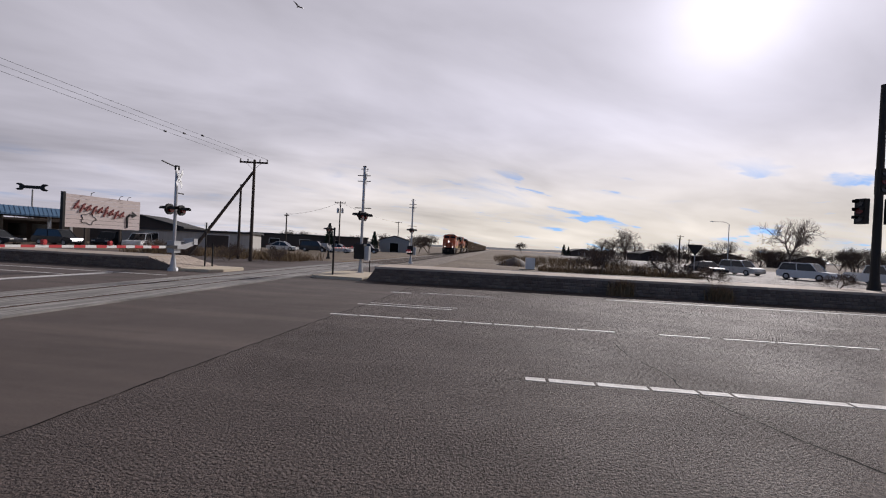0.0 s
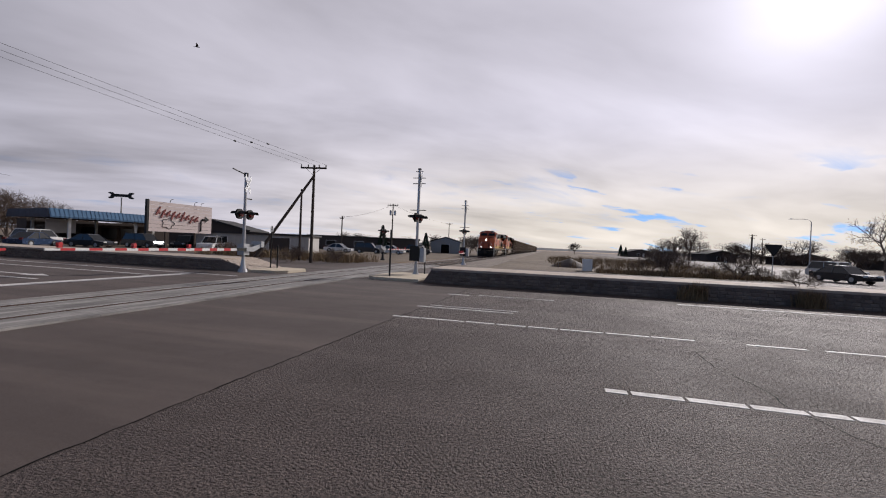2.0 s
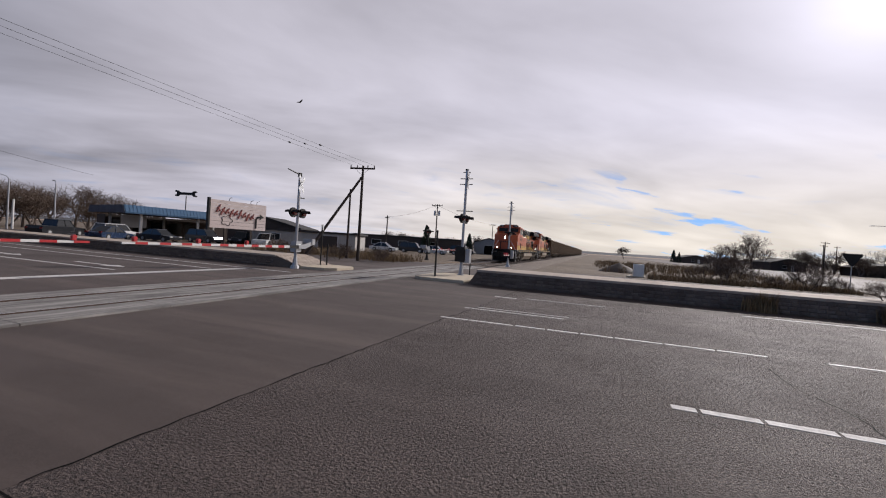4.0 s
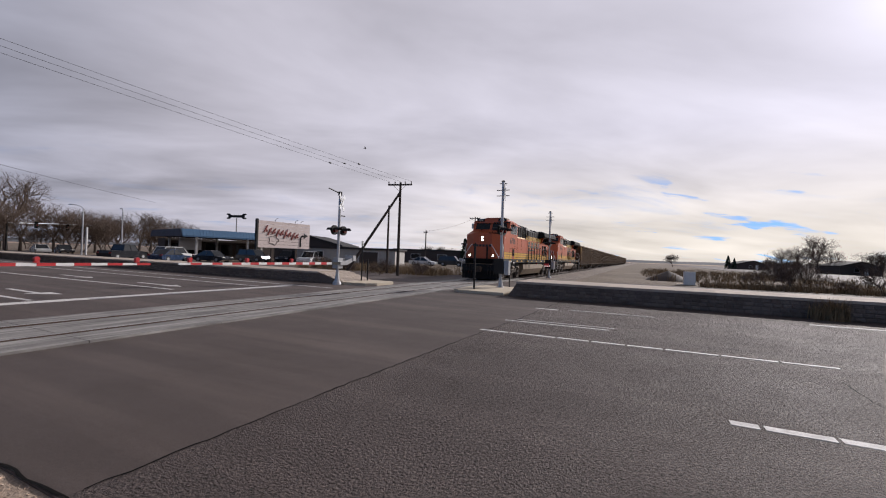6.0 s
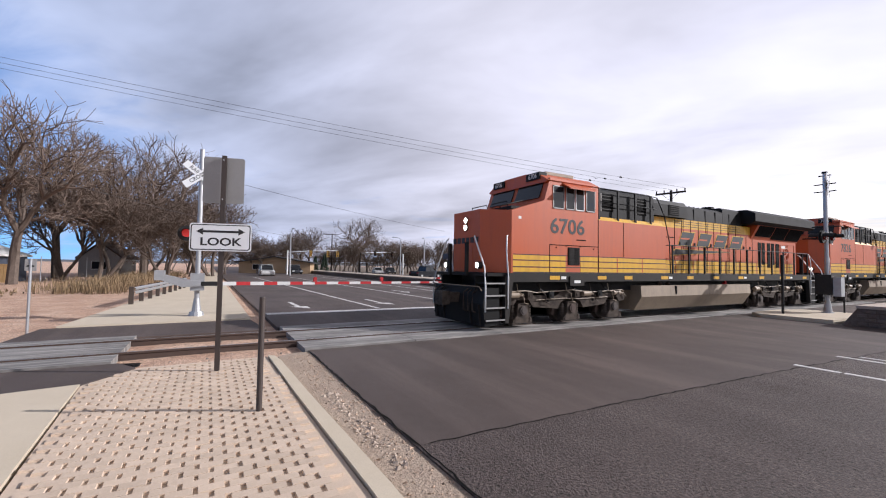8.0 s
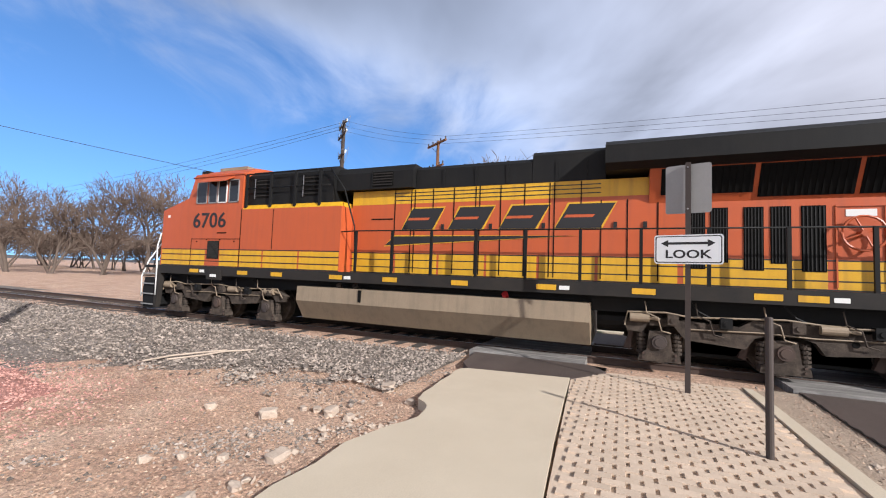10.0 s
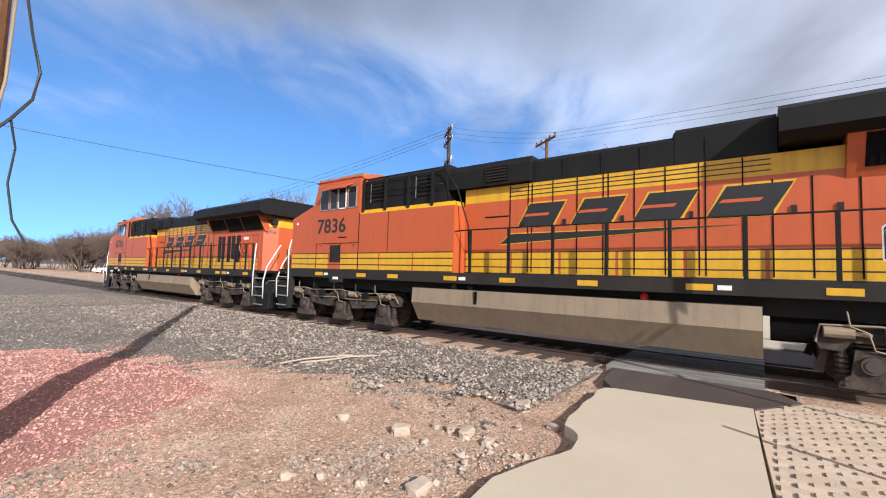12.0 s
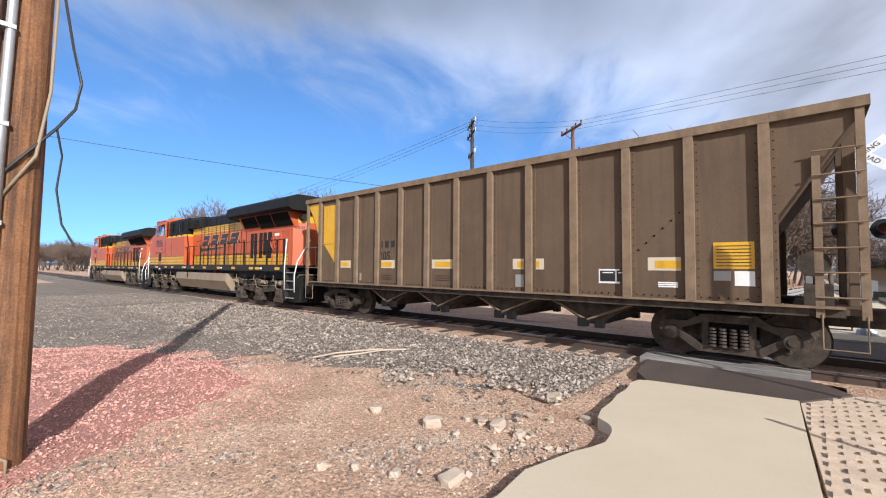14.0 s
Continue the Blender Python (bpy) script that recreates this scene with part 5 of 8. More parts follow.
    for s in (11.0, 11.35, 11.7, 12.1):
        bm = B()
        cyl(bm, (0.55, s, 4.21), (0.55, s, 4.31), 0.05, 0.04, 8)
        part("lifting_eye", bm, BLACK, own)
    for s, r, h in ((9.9, 0.10, 0.1), (10.15, 0.10, 0.1), (12.9, 0.28, 0.09)):
        bm = B()
        z0 = 4.20 if s < 12.7 else 4.33
        cyl(bm, (0.3, s, z0), (0.3, s, z0 + 0.02 + h), r, r * 0.9, 14)
        part("stack", bm, BLACK, own)
    for sd in (1, -1):
        bm = B()
        for z in (3.45, 3.54, 3.62):
            bx(bm, sd * (H - 0.01), sd * (H + 0.007), 9.26, 14.2, z - 0.010, z + 0.010)
        for z in (1.615, 1.768, 1.958, 2.12):
            bx(bm, sd * (H - 0.01), sd * (H + 0.007), 8.0, 19.3, z - 0.012, z + 0.012)
        part("pinstripe", bm, INK, own)
        for s0, s1 in ((8.05, 9.3), (9.36, 10.5), (10.56, 11.7), (11.76, 12.9), (12.96, 14.1), (14.16, 15.6), (15.7, 17.85), (17.98, 18.6), (18.66, 19.28)):
            for z0, z1 in ((1.63, 1.755), (1.78, 1.945), (1.97, 2.105)):
                bm = B()
                bx(bm, sd * (H - 0.01), sd * (H + 0.005), s0, s1, z0, z1)
                part("stripe", bm, YELLOW, own, "yellow hood stripe")
        bm = B()
        for s in (9.28, 9.75, 9.85, 10.35, 10.9, 11.45, 11.55, 12.05, 12.6, 13.15, 13.25, 13.8, 14.2, 14.7, 15.25):
            bx(bm, sd * (H - 0.01), sd * (H + 0.011), s, s + 0.022, 1.66, 3.69 if s < 14 else 3.3)
        bx(bm, sd * (H - 0.01), sd * (H + 0.011), 8.6, 9.25, 2.98, 3.01)
        part("door_seam", bm, MESHD, own)
        for s in (9.6, 10.6, 11.8, 13.0, 14.45, 15.0):
            bm = B()
            bx(bm, sd * (H - 0.01), sd * (H + 0.03), s, s + 0.07, 2.72, 2.84)
            part("latch", bm, DARKM, own)
        # emblem: four slanted dark blocks with pale rims and a long wedge beneath
        n = 0
        for s0, s1 in ((9.45, 10.72), (10.72, 11.98), (11.98, 13.22), (13.22, 14.55)):
            for grow, material, x1 in ((0.035, YELLOW, 0.008), (0.0, INK, 0.012)):
                bm = B()
                sh = 0.30 if sd > 0 else -0.30
                a, b = (s0 + 0.06, s1 - 0.06) if sd > 0 else (24.0 - s1, 24.0 - s0)
                z0, z1 = 2.72 - grow, 3.24 + grow
                prism(bm, [(a - grow, z0), (b - 0.30 + grow, z0), (b + grow + (sh - 0.30), z1), (a + 0.30 - grow + (sh - 0.30), z1)] if sd > 0 else [(a + 0.3 - grow, z0), (b + grow, z0), (b - 0.3 + grow, z1), (a - grow, z1)], "x", sd * (H - 0.01), sd * (H + x1))
                part("emblem_block", bm, material, own, "slanted dark emblem block with a yellow rim")
            for k, z in enumerate((2.98,)):
                bm = B()
                c = (a + b) / 2 + (0.10 if k else -0.06) * sd
                prism(bm, [(c - 0.36, z - 0.03), (c + 0.22, z - 0.03), (c + 0.27, z + 0.03), (c - 0.31, z + 0.03)], "x", sd * (H - 0.01), sd * (H + 0.015))
                part("emblem_gap", bm, ORANGE, own)
        for grow, material, x1 in ((0.03, YELLOW, 0.008), (0.0, INK, 0.012)):
            bm = B()
            prism(bm, [(9.04 - grow, 2.32 - grow), (13.7 + 2 * grow, 2.56), (9.32 - grow, 2.55 + grow)], "x", sd * (H - 0.01), sd * (H + x1))
            part("emblem_wedge", bm, material, own, "long dark emblem wedge")
        # doors, brake wheel
        for s0, s1, z0 in ((15.78, 16.06, 1.92), (16.14, 16.42, 2.05), (16.66, 16.96, 1.92), (17.06, 17.36, 2.05), (17.5, 17.84, 1.92)):
            bm = B()
            bx(bm, sd * (H - 0.01), sd * (H + 0.012), s0, s1, z0, 3.08)
            g = part("door_louvre", bm, MESHD, own, "dark ribbed door louvre")
            for k in range(6):
                bm = B()
                d = (s1 - s0) / 6
                bx(bm, sd * (H + 0.010), sd * (H + 0.022), s0 + k * d + d * 0.3, s0 + k * d + d * 0.6, z0 + 0.02, 3.06)
                part("slat", bm, DARKM, g)
        for s0, s1 in ((17.96, 18.62), (18.72, 19.45)):
            bm = B()
            for q in ((s0, s1, 3.05, 3.075), (s0, s0 + 0.025, 1.66, 3.06), (s1 - 0.025, s1, 1.66, 3.06)):
                bx(bm, sd * (H - 0.01), sd * (H + 0.02), *q)
            part("door_frame", bm, ORANGE, own)
        bm = B()
        ring = [(sd * (H + 0.12), 18.29 + 0.29 * math.cos(a * math.tau / 18), 2.58 + 0.29 * math.sin(a * math.tau / 18)) for a in range(19)]
        tube(bm, ring, 0.022)
        for a in range(4):
            tube(bm, [(sd * (H + 0.12), 18.29, 2.58), (sd * (H + 0.12), 18.29 + 0.28 * math.cos(a * math.pi / 2 + 0.4), 2.58 + 0.28 * math.sin(a * math.pi / 2 + 0.4))], 0.015)
        cyl(bm, (sd * H, 18.29, 2.58), (sd * (H + 0.14), 18.29, 2.58), 0.05, n=10)
        part("brake_wheel", bm, ORANGE, own, "orange brake wheel")
        bm = B()
        bx(bm, sd * (H - 0.01), sd * (H + 0.008), 18.1, 18.5, 2.88, 3.0)
        part("placard", bm, WHITEP, own)
        # chamfered rear corner number
        c = (Vector((sd * 0.5, 19.98, 0)) + Vector((sd * H, 19.66, 0))) / 2
        nrm = Vector((sd * 0.32, 0.48, 0)).normalized()
        ux = Vector((0, 0, 1)).cross(nrm)
        writing(number, 0.20, Matrix((( ux.x, 0, nrm.x, c.x + nrm.x * 0.003), (ux.y, 0, nrm.y, c.y + nrm.y * 0.003), (0, 1, 0, 3.16), (0, 0, 0, 1))), INK, own, name="road_number", heavy=0.003)
        # side walkway rail
        for k, s in enumerate((8.45, 9.5, 10.55, 11.65, 12.75, 13.85, 14.95, 16.05, 17.2, 18.3, 19.2, 19.75)):
            bm = B()
            bx(bm, sd * 1.385, sd * 1.435, s - 0.03, s + 0.03, 1.40, 2.66)
            part("stanchion", bm, BLACK, own, "black flat stanchion")
        handrail(own, [(sd * 1.41, 7.75, 2.62), (sd * 1.41, 8.4, 2.65), (sd * 1.41, 14, 2.65), (sd * 1.41, 19.78, 2.65)], 0.018, BLACK)
    # radiator section
    bm = B()
    prism(bm, [(-1.55, 4.20), (-1.20, 4.36), (1.20, 4.36), (1.55, 4.20), (1.55, 3.88), (1.36, 3.78), (-1.36, 3.78), (-1.55, 3.88)], "y", 14.3, 20.30)
    part("radiator_cowl", bm, BLACK, own, "wide black radiator cowl", bevel=0.02)
    bm = B()
    prism(bm, [(-1.30, 4.28), (-1.0, 4.41), (1.0, 4.41), (1.30, 4.28)], "y", 16.2, 20.05)
    part("cowl_lid", bm, SILL, own, bevel=0.01)
    bm = B()
    prism(bm, [(-H, 3.20), (H, 3.20), (1.32, 3.82), (-1.32, 3.82)], "y", 15.1, 19.78)
    part("radiator_flank", bm, ORANGE, own, "orange flared radiator flank", bevel=0.01)
    for sd in (1, -1):
        # screens drawn oversize so their black also carries the shade under the cowl
        for s0, s1, z0 in ((15.30, 16.78, 3.34), (16.86, 18.20, 3.26), (18.27, 19.74, 3.26)):
            bm = B()
            def xz(z):
                return H + (z - 3.20) / 0.62 * (1.32 - H)
            z1 = 3.76
            prism(bm, [(sd * (xz(z0) - 0.02), z0), (sd * (xz(z0) + 0.014), z0), (sd * (xz(z1) + 0.014), z1), (sd * (xz(z1) - 0.02), z1)], "y", s0, s1)
            g = part("radiator_grille", bm, MESHD, own, "dark radiator intake screen, enlarged as shade under the cowl")
            for k in range(14):
                bm = B()
                s = s0 + (s1 - s0) * (k + 0.5) / 14
                prism(bm, [(sd * (xz(z0) + 0.012), z0), (sd * (xz(z0) + 0.026), z0), (sd * (xz(z1) + 0.026), z1), (sd * (xz(z1) + 0.012), z1)], "y", s - 0.008, s + 0.008)
                part("slat", bm, MESHD, g)
        bm = B()
        cyl(bm, (sd * 0.72, 19.80, 3.56), (sd * 0.72, 20.10, 3.56), 0.11, 0.12, 12)
        part("rear_lamp", bm, DARKM, own)
    # tank
    bm = B()
    prism(bm, [(-1.40, 1.18), (1.40, 1.18), (1.43, 0.80), (1.12, 0.32), (-1.12, 0.32), (-1.43, 0.80)], "y", 6.62, 14.05)
    tk = part("fuel_tank", bm, TANK, own, "dusty tan fuel tank", bevel=0.03)
    for sd in (1, -1):
        bm = B()
        bx(bm, sd * 1.40, sd * 1.435, 8.60, 8.68, 0.86, 1.16)
        part("sight_glass", bm, MESHD, tk)
        for s in (7.9, 8.4, 12.3):
            bm = B()
            cyl(bm, (sd * 1.2, s, 1.18), (sd * 1.3, s, 1.27), 0.07, n=10)
            part("filler_cap", bm, REDP if s > 12 else TRUCKM, tk)
    wheels += loco_bogie(own, 1.50, 3.45, 5.40, lift)
    wheels += loco_bogie(own, 15.28, 17.18, 19.03, lift)
    tall = {o.data for o in own.children_recursive if o.type == "MESH" and o.name.split(".")[0] != "wheelset"}
    for me in tall:          # the upper works stand a little higher
        for q in me.vertices:
            if q.co.z > 3.3:
                q.co.z += (q.co.z - 3.3) * 0.09
    return own, wheels


lead, lead_wheels = locomotive("6706", 93.95, "orange, yellow and black diesel locomotive leading a coal train")
second, second_wheels = locomotive("7836", 115.52, "brighter orange, yellow and black diesel locomotive coupled second", 0.10, 4.36)


# ---- hopper cars ----
RIBS = [0.96 + 1.0515 * k for k in range(13)]


def hopper_car(y0, label, first=True):
    own = thing("hopper_car", pose(TRACK_X, y0, 0), label, "hopper car", "hopper cars")
    W = 1.46
    E = 14.75
    bodyp = [(0.96, 1.10), (13.60, 1.10), (13.60, 2.30), (14.42, 3.55), (E, 3.98), (0.0, 3.98), (0.33, 3.55), (0.96, 2.30)]
    bm = B()
    prism(bm, bodyp, "x", -W, W)
    part("body", bm, HOPPER, own, "brown dusty steel hopper body", bevel=0.01)
    bm = B()
    bx(bm, -W - 0.09, W + 0.09, -0.02, E + 0.02, 3.97, 4.12)
    part("top_chord", bm, HOPRIB, own, "pale worn top chord", bevel=0.02)
    bm = B()
    prism(bm, [(-1.3, 4.12), (1.3, 4.12), (0.5, 4.19), (-0.5, 4.19)], "y", 0.5, E - 0.5)
    part("coal_load", bm, MESHD, own, "black coal load")
    # thin pale strip: the sill edge's highlight is given by colour
    bm = B()
    for sd in (1, -1):
        bx(bm, sd * (W - 0.05), sd * (W + 0.11), 0.3, E - 0.3, 1.085, 1.12)
    part("side_sill", bm, HOPRIB, own, "pale edge of the side sill, highlight put in its colour")
    bm = B()
    for sd in (1, -1):
        bx(bm, sd * (W - 0.12), sd * (W + 0.02), 0.3, E - 0.3, 0.96, 1.083)
    part("sill_web", bm, TRUCKM, own, "dark web under the side sill")
    bm = B()
    bx(bm, -0.25, 0.25, -0.35, E + 0.35, 0.72, 1.02)
    bx(bm, -0.16, 0.16, -0.5, E + 0.5, 0.74, 0.98)
    part("centre_sill", bm, TRUCKM, own)
    for sd in (1, -1):
        bm = B()
        bx(bm, sd * W, sd * (W + 0.085), -0.075, 0.075, 1.12, 3.97)
        rib = part("rib", bm, HOPRIB, own, "pale upright side rib", bevel=0.008)
        rib.matrix_basis = pose(0, RIBS[0], 0)
        for s in RIBS[1:]:
            again(rib, 0, s, 0)
        # rivet lines beside the ribs
        bm = B()
        for j, s in enumerate(RIBS):
            for k in range(19):
                z = 1.22 + k * 0.145
                for ds in ((0.115,) if j % 2 else (-0.115, 0.115)):
                    cyl(bm, (sd * W, s + ds, z), (sd * (W + 0.02), s + ds, z), 0.015, 0.009, 5)
        for k in range(95):
            s = 1.1 + k * 0.13
            cyl(bm, (sd * W, s, 1.17), (sd * (W + 0.018), s, 1.17), 0.016, 0.010, 6)
        for k in range(6):
            cyl(bm, (sd * W, 12.62 - 0.95 + k * 0.14, 2.0 + k * 0.13), (sd * (W + 0.018), 12.62 - 0.95 + k * 0.14, 2.0 + k * 0.13), 0.02, 0.012, 6)
        tagged(part("rivets", bm, MESHD, own), kind="stuff")
        bm = B()
        for s in RIBS:
            for ds in (-0.15, 0.075):
                bx(bm, sd * (W - 0.01), sd * (W + 0.012), s + ds, s + ds + 0.075, 1.125, 3.965)
        part("rib_flange", bm, HOPPER, own, "flanges of the ribs")
        q = (lambda s: s)

        def decal(s0, s1, z0, z1, material, name="decal", label="", x=0.0):
            b2 = B()
            bx(b2, sd * (W - 0.01), sd * (W + 0.006 + x), s0, s1, z0, z1)
            return part(name, b2, material, own, label)
        decal(1.10, 1.88, 2.45, 3.80, YELLOW, "yellow_patch", "faded yellow end patch")
        bm = B()
        prism(bm, [(1.15, 2.43), (1.88, 2.43), (1.88, 1.72)], "x", sd * (W - 0.01), sd * (W + 0.006))
        part("yellow_patch", bm, YELLOW, own, "faded yellow end patch")
        bm = B()
        prism(bm, [(0.05, 3.93), (0.86, 3.93), (0.86, 2.62), (0.40, 3.50)], "x", sd * (W - 0.01), sd * (W + 0.006))
        part("yellow_patch", bm, YELLOW, own, "faded yellow end patch")
        for s0, s1 in ((2.2, 2.6), (4.25, 4.75), (6.50, 7.05), (9.05, 9.6), (11.95, 12.42)):
            decal(s0 - 0.12, s1 + 0.12, 1.62, 1.86, CONC, "reflector_backing", "pale cleaned patch", -0.002)
            decal(s0, s1, 1.66, 1.80, YELLOW, "reflector", "yellow reflective patch")
        decal(2.98, 3.3, 1.22, 1.46, ALU, "stencil_plate")
        decal(9.0, 9.48, 1.22, 1.50, ALU, "stencil_plate")
        f = decal(10.92, 11.58, 1.36, 1.64, WHITEP, "data_panel", "black data panel with a white border")
        for s0, s1 in ((10.95, 11.24), (11.27, 11.55)):
            b2 = B()
            bx(b2, sd * W, sd * (W + 0.012), s0, s1, 1.40, 1.61)
            part("data_box", b2, INK, f)
        for s0, s1, z in ((11.0, 11.2, 1.56), (11.3, 11.5, 1.56)):
            b2 = B()
            bx(b2, sd * W, sd * (W + 0.016), s0, s1, z, z + 0.02)
            part("text_bar", b2, WHITEP, f)
        for k in range(3):
            decal(12.0, 12.32, 1.32 + k * 0.035, 1.345 + k * 0.035, WHITEP, "text_bar")
        f = decal(12.86, 13.42, 1.66, 2.10, YELLOW, "instruction_panel", "yellow instruction panel")
        for k in range(7):
            b2 = B()
            bx(b2, sd * W, sd * (W + 0.010), 12.9, 13.38, 1.70 + k * 0.055, 1.715 + k * 0.055)
            part("text_bar", b2, POSTM, f)
        decal(13.15, 13.42, 1.38, 1.62, WHITEP, "label_plate", "white label")
        decal(12.86, 13.1, 1.46, 1.62, ALU, "label_plate", "grey label")
        writing("205", 0.36, on_side(sd, W + 0.004, 4.42 if sd > 0 else 10.5, 1.98), INK, own, name="car_number", heavy=0.003)
        for k in range(4):
            decal(3.9 + k * 0.27, 4.05 + k * 0.27, 2.24, 2.44, INK, "stencil_bar")
        for k in range(3):
            decal(4.2, 4.75, 1.28 + k * 0.06, 1.295 + k * 0.06, INK, "text_bar")
            decal(6.5, 7.05, 1.30 + k * 0.06, 1.315 + k * 0.06, INK, "text_bar")
        # end ladders
        for end in (0, 1):
            p = (lambda s: E - s) if end else (lambda s: s)
            for s in ((0.04, 0.52) if end else (0.04,)):          # the ladder stands at the rear end only
                bm = B()
                bx(bm, sd * (W - 0.02), sd * (W + 0.06), min(p(s), p(s + 0.10)), max(p(s), p(s + 0.10)), 0.95, 3.97 if s < 0.1 else 3.35)
                part("end_post", bm, HOPRIB, own, bevel=0.008)
            for k in (range(7) if end else (1, 3)):
                bm = B()
                z = 1.25 + k * 0.36
                cyl(bm, (sd * (W + 0.09), p(0.06), z), (sd * (W + 0.09), p(0.62 if end else 0.92), z), 0.014, n=6)
                part("rung", bm, HOPRIB, own)
            bm = B()
            tube(bm, [(sd * (W + 0.06), p(0.08), 1.0), (sd * (W + 0.06), p(0.08), 0.5), (sd * (W + 0.06), p(0.55), 0.5), (sd * (W + 0.06), p(0.55), 1.0)], 0.014)
            part("stirrup", bm, HOPRIB, own)
    for end in (0, 1):
        p = (lambda s: E - s) if end else (lambda s: s)
        bm = B()
        bx(bm, -W, W, min(p(0.05), p(0.9)), max(p(0.05), p(0.9)), 1.0, 1.09)
        part("end_platform", bm, HOPPER, own)
        for xa, xb, d, top in ((-0.14, 0.14, 0.3, 3.6), (-0.75, -0.62, 0.25, 3.97), (0.62, 0.75, 0.25, 3.97)):
            bm = B()
            bx(bm, xa, xb, min(p(0.10), p(d)), max(p(0.10), p(d)), 1.09, top)
            part("end_strut", bm, HOPPER, own)
        bm = B()
        cyl(bm, (-0.75, p(0.62), 1.75), (0.95, p(0.62), 1.75), 0.21, n=16)
        part("air_reservoir", bm, TRUCKM, own)
        bm = B()
        bx(bm, 0.3, 0.95, min(p(0.4), p(0.75)), max(p(0.4), p(0.75)), 1.09, 1.42)
        cyl(bm, (0.9, p(0.25), 1.2), (1.1, p(0.25), 2.2), 0.02, n=6)
        part("brake_gear", bm, TRUCKM, own)
    # chutes
    for c in (4.35, 6.45, 8.55, 10.65):
        bm = B()
        prism(bm, [(c - 1.05, 1.05), (c + 1.05, 1.05), (c + 0.28, 0.60), (c + 0.22, 0.50), (c - 0.22, 0.50), (c - 0.28, 0.60)], "x", -1.15, 1.15)
        ch = part("chute", bm, TRUCKM, own, bevel=0.01)
        for sd in (1, -1):
            bm = B()
            tube(bm, [(sd * 1.2, c - 0.95, 1.0), (sd * 1.2, c - 0.1, 0.58), (sd * 1.2, c + 0.9, 0.98)], 0.028)
            part("chute_edge", bm, HOPRIB, ch)
            for a, b in ((c - 0.26, c - 0.08), (c + 0.10, c + 0.26)):
                bm = B()
                bx(bm, sd * 1.1, sd * 1.28, a, b, 0.44, 0.62)
                part("door_lock", bm, BLACK, ch)
    # bogies
    wheels = []
    for c in (1.75, 13.0):
        g = part("bogie", (lambda b: (bx(b, -1.0, 1.0, c - 0.2, c + 0.2, 0.45, 0.8), b)[1])(B()), TRUCKM, own, "cast two-axle bogie")
        for sd in (1, -1):
            bm = B()
            xa, xb = sd * 0.96, sd * 1.12
            prism(bm, [(c - 1.10, 0.62), (c - 0.98, 0.72), (c - 0.62, 0.72), (c - 0.38, 0.86), (c + 0.38, 0.86), (c + 0.62, 0.72), (c + 0.98, 0.72), (c + 1.10, 0.62), (c + 1.02, 0.42), (c + 0.74, 0.42), (c + 0.70, 0.58), (c + 0.36, 0.72), (c - 0.36, 0.72), (c - 0.70, 0.58), (c - 0.74, 0.42), (c - 1.02, 0.42)], "x", xa, xb)
            prism(bm, [(c - 0.46, 0.20), (c + 0.46, 0.20), (c + 0.40, 0.31), (c - 0.40, 0.31)], "x", xa, xb)
            for h in (-1, 1):
                prism(bm, [(c + h * 0.46, 0.20), (c + h * 0.78, 0.44), (c + h * 0.72, 0.53), (c + h * 0.38, 0.31)], "x", xa, xb - sd * 0.01)
                bx(bm, xa, xb - sd * 0.012, c + h * 0.34 - 0.05, c + h * 0.34 + 0.05, 0.30, 0.73)
            part("side_frame", bm, TRUCKM, g, bevel=0.015)
            # near-black plate painted as the shade behind the springs
            bm = B()
            bx(bm, sd * 0.97, sd * 1.03, c - 0.30, c + 0.30, 0.30, 0.74)
            part("spring_window", bm, MESHD, g)
            for k in range(4):
                bm = B()
                for j in range(6):
                    cyl(bm, (sd * 1.13, c - 0.225 + k * 0.15, 0.31 + j * 0.058), (sd * 1.13, c - 0.225 + k * 0.15, 0.345 + j * 0.058), 0.062, n=10)
                part("spring", bm, TRUCKM, g)
            for s in (c - 0.86, c + 0.86):
                bm = B()
                cyl(bm, (sd * 0.92, s, 0.50), (sd * 1.16, s, 0.50), 0.135, 0.125, 16)
                cyl(bm, (sd * 1.16, s, 0.50), (sd * 1.18, s, 0.50), 0.07, n=10)
                part("axle_cap", bm, TRUCKM, g)
        for s in (c - 0.86, c + 0.86):
            wheels.append(wheelset(own, s, 0.45, 0.503))
    return own, wheels


hoppers = []
car, car_wheels = hopper_car(137.10, "brown dusty coal hopper car with pale ribs and yellow patches")
hoppers.append(car)
for k in range(1, 16):
    hoppers.append(copy_thing(car, pose(TRACK_X, 137.10 + 15.75 * k, 0)))

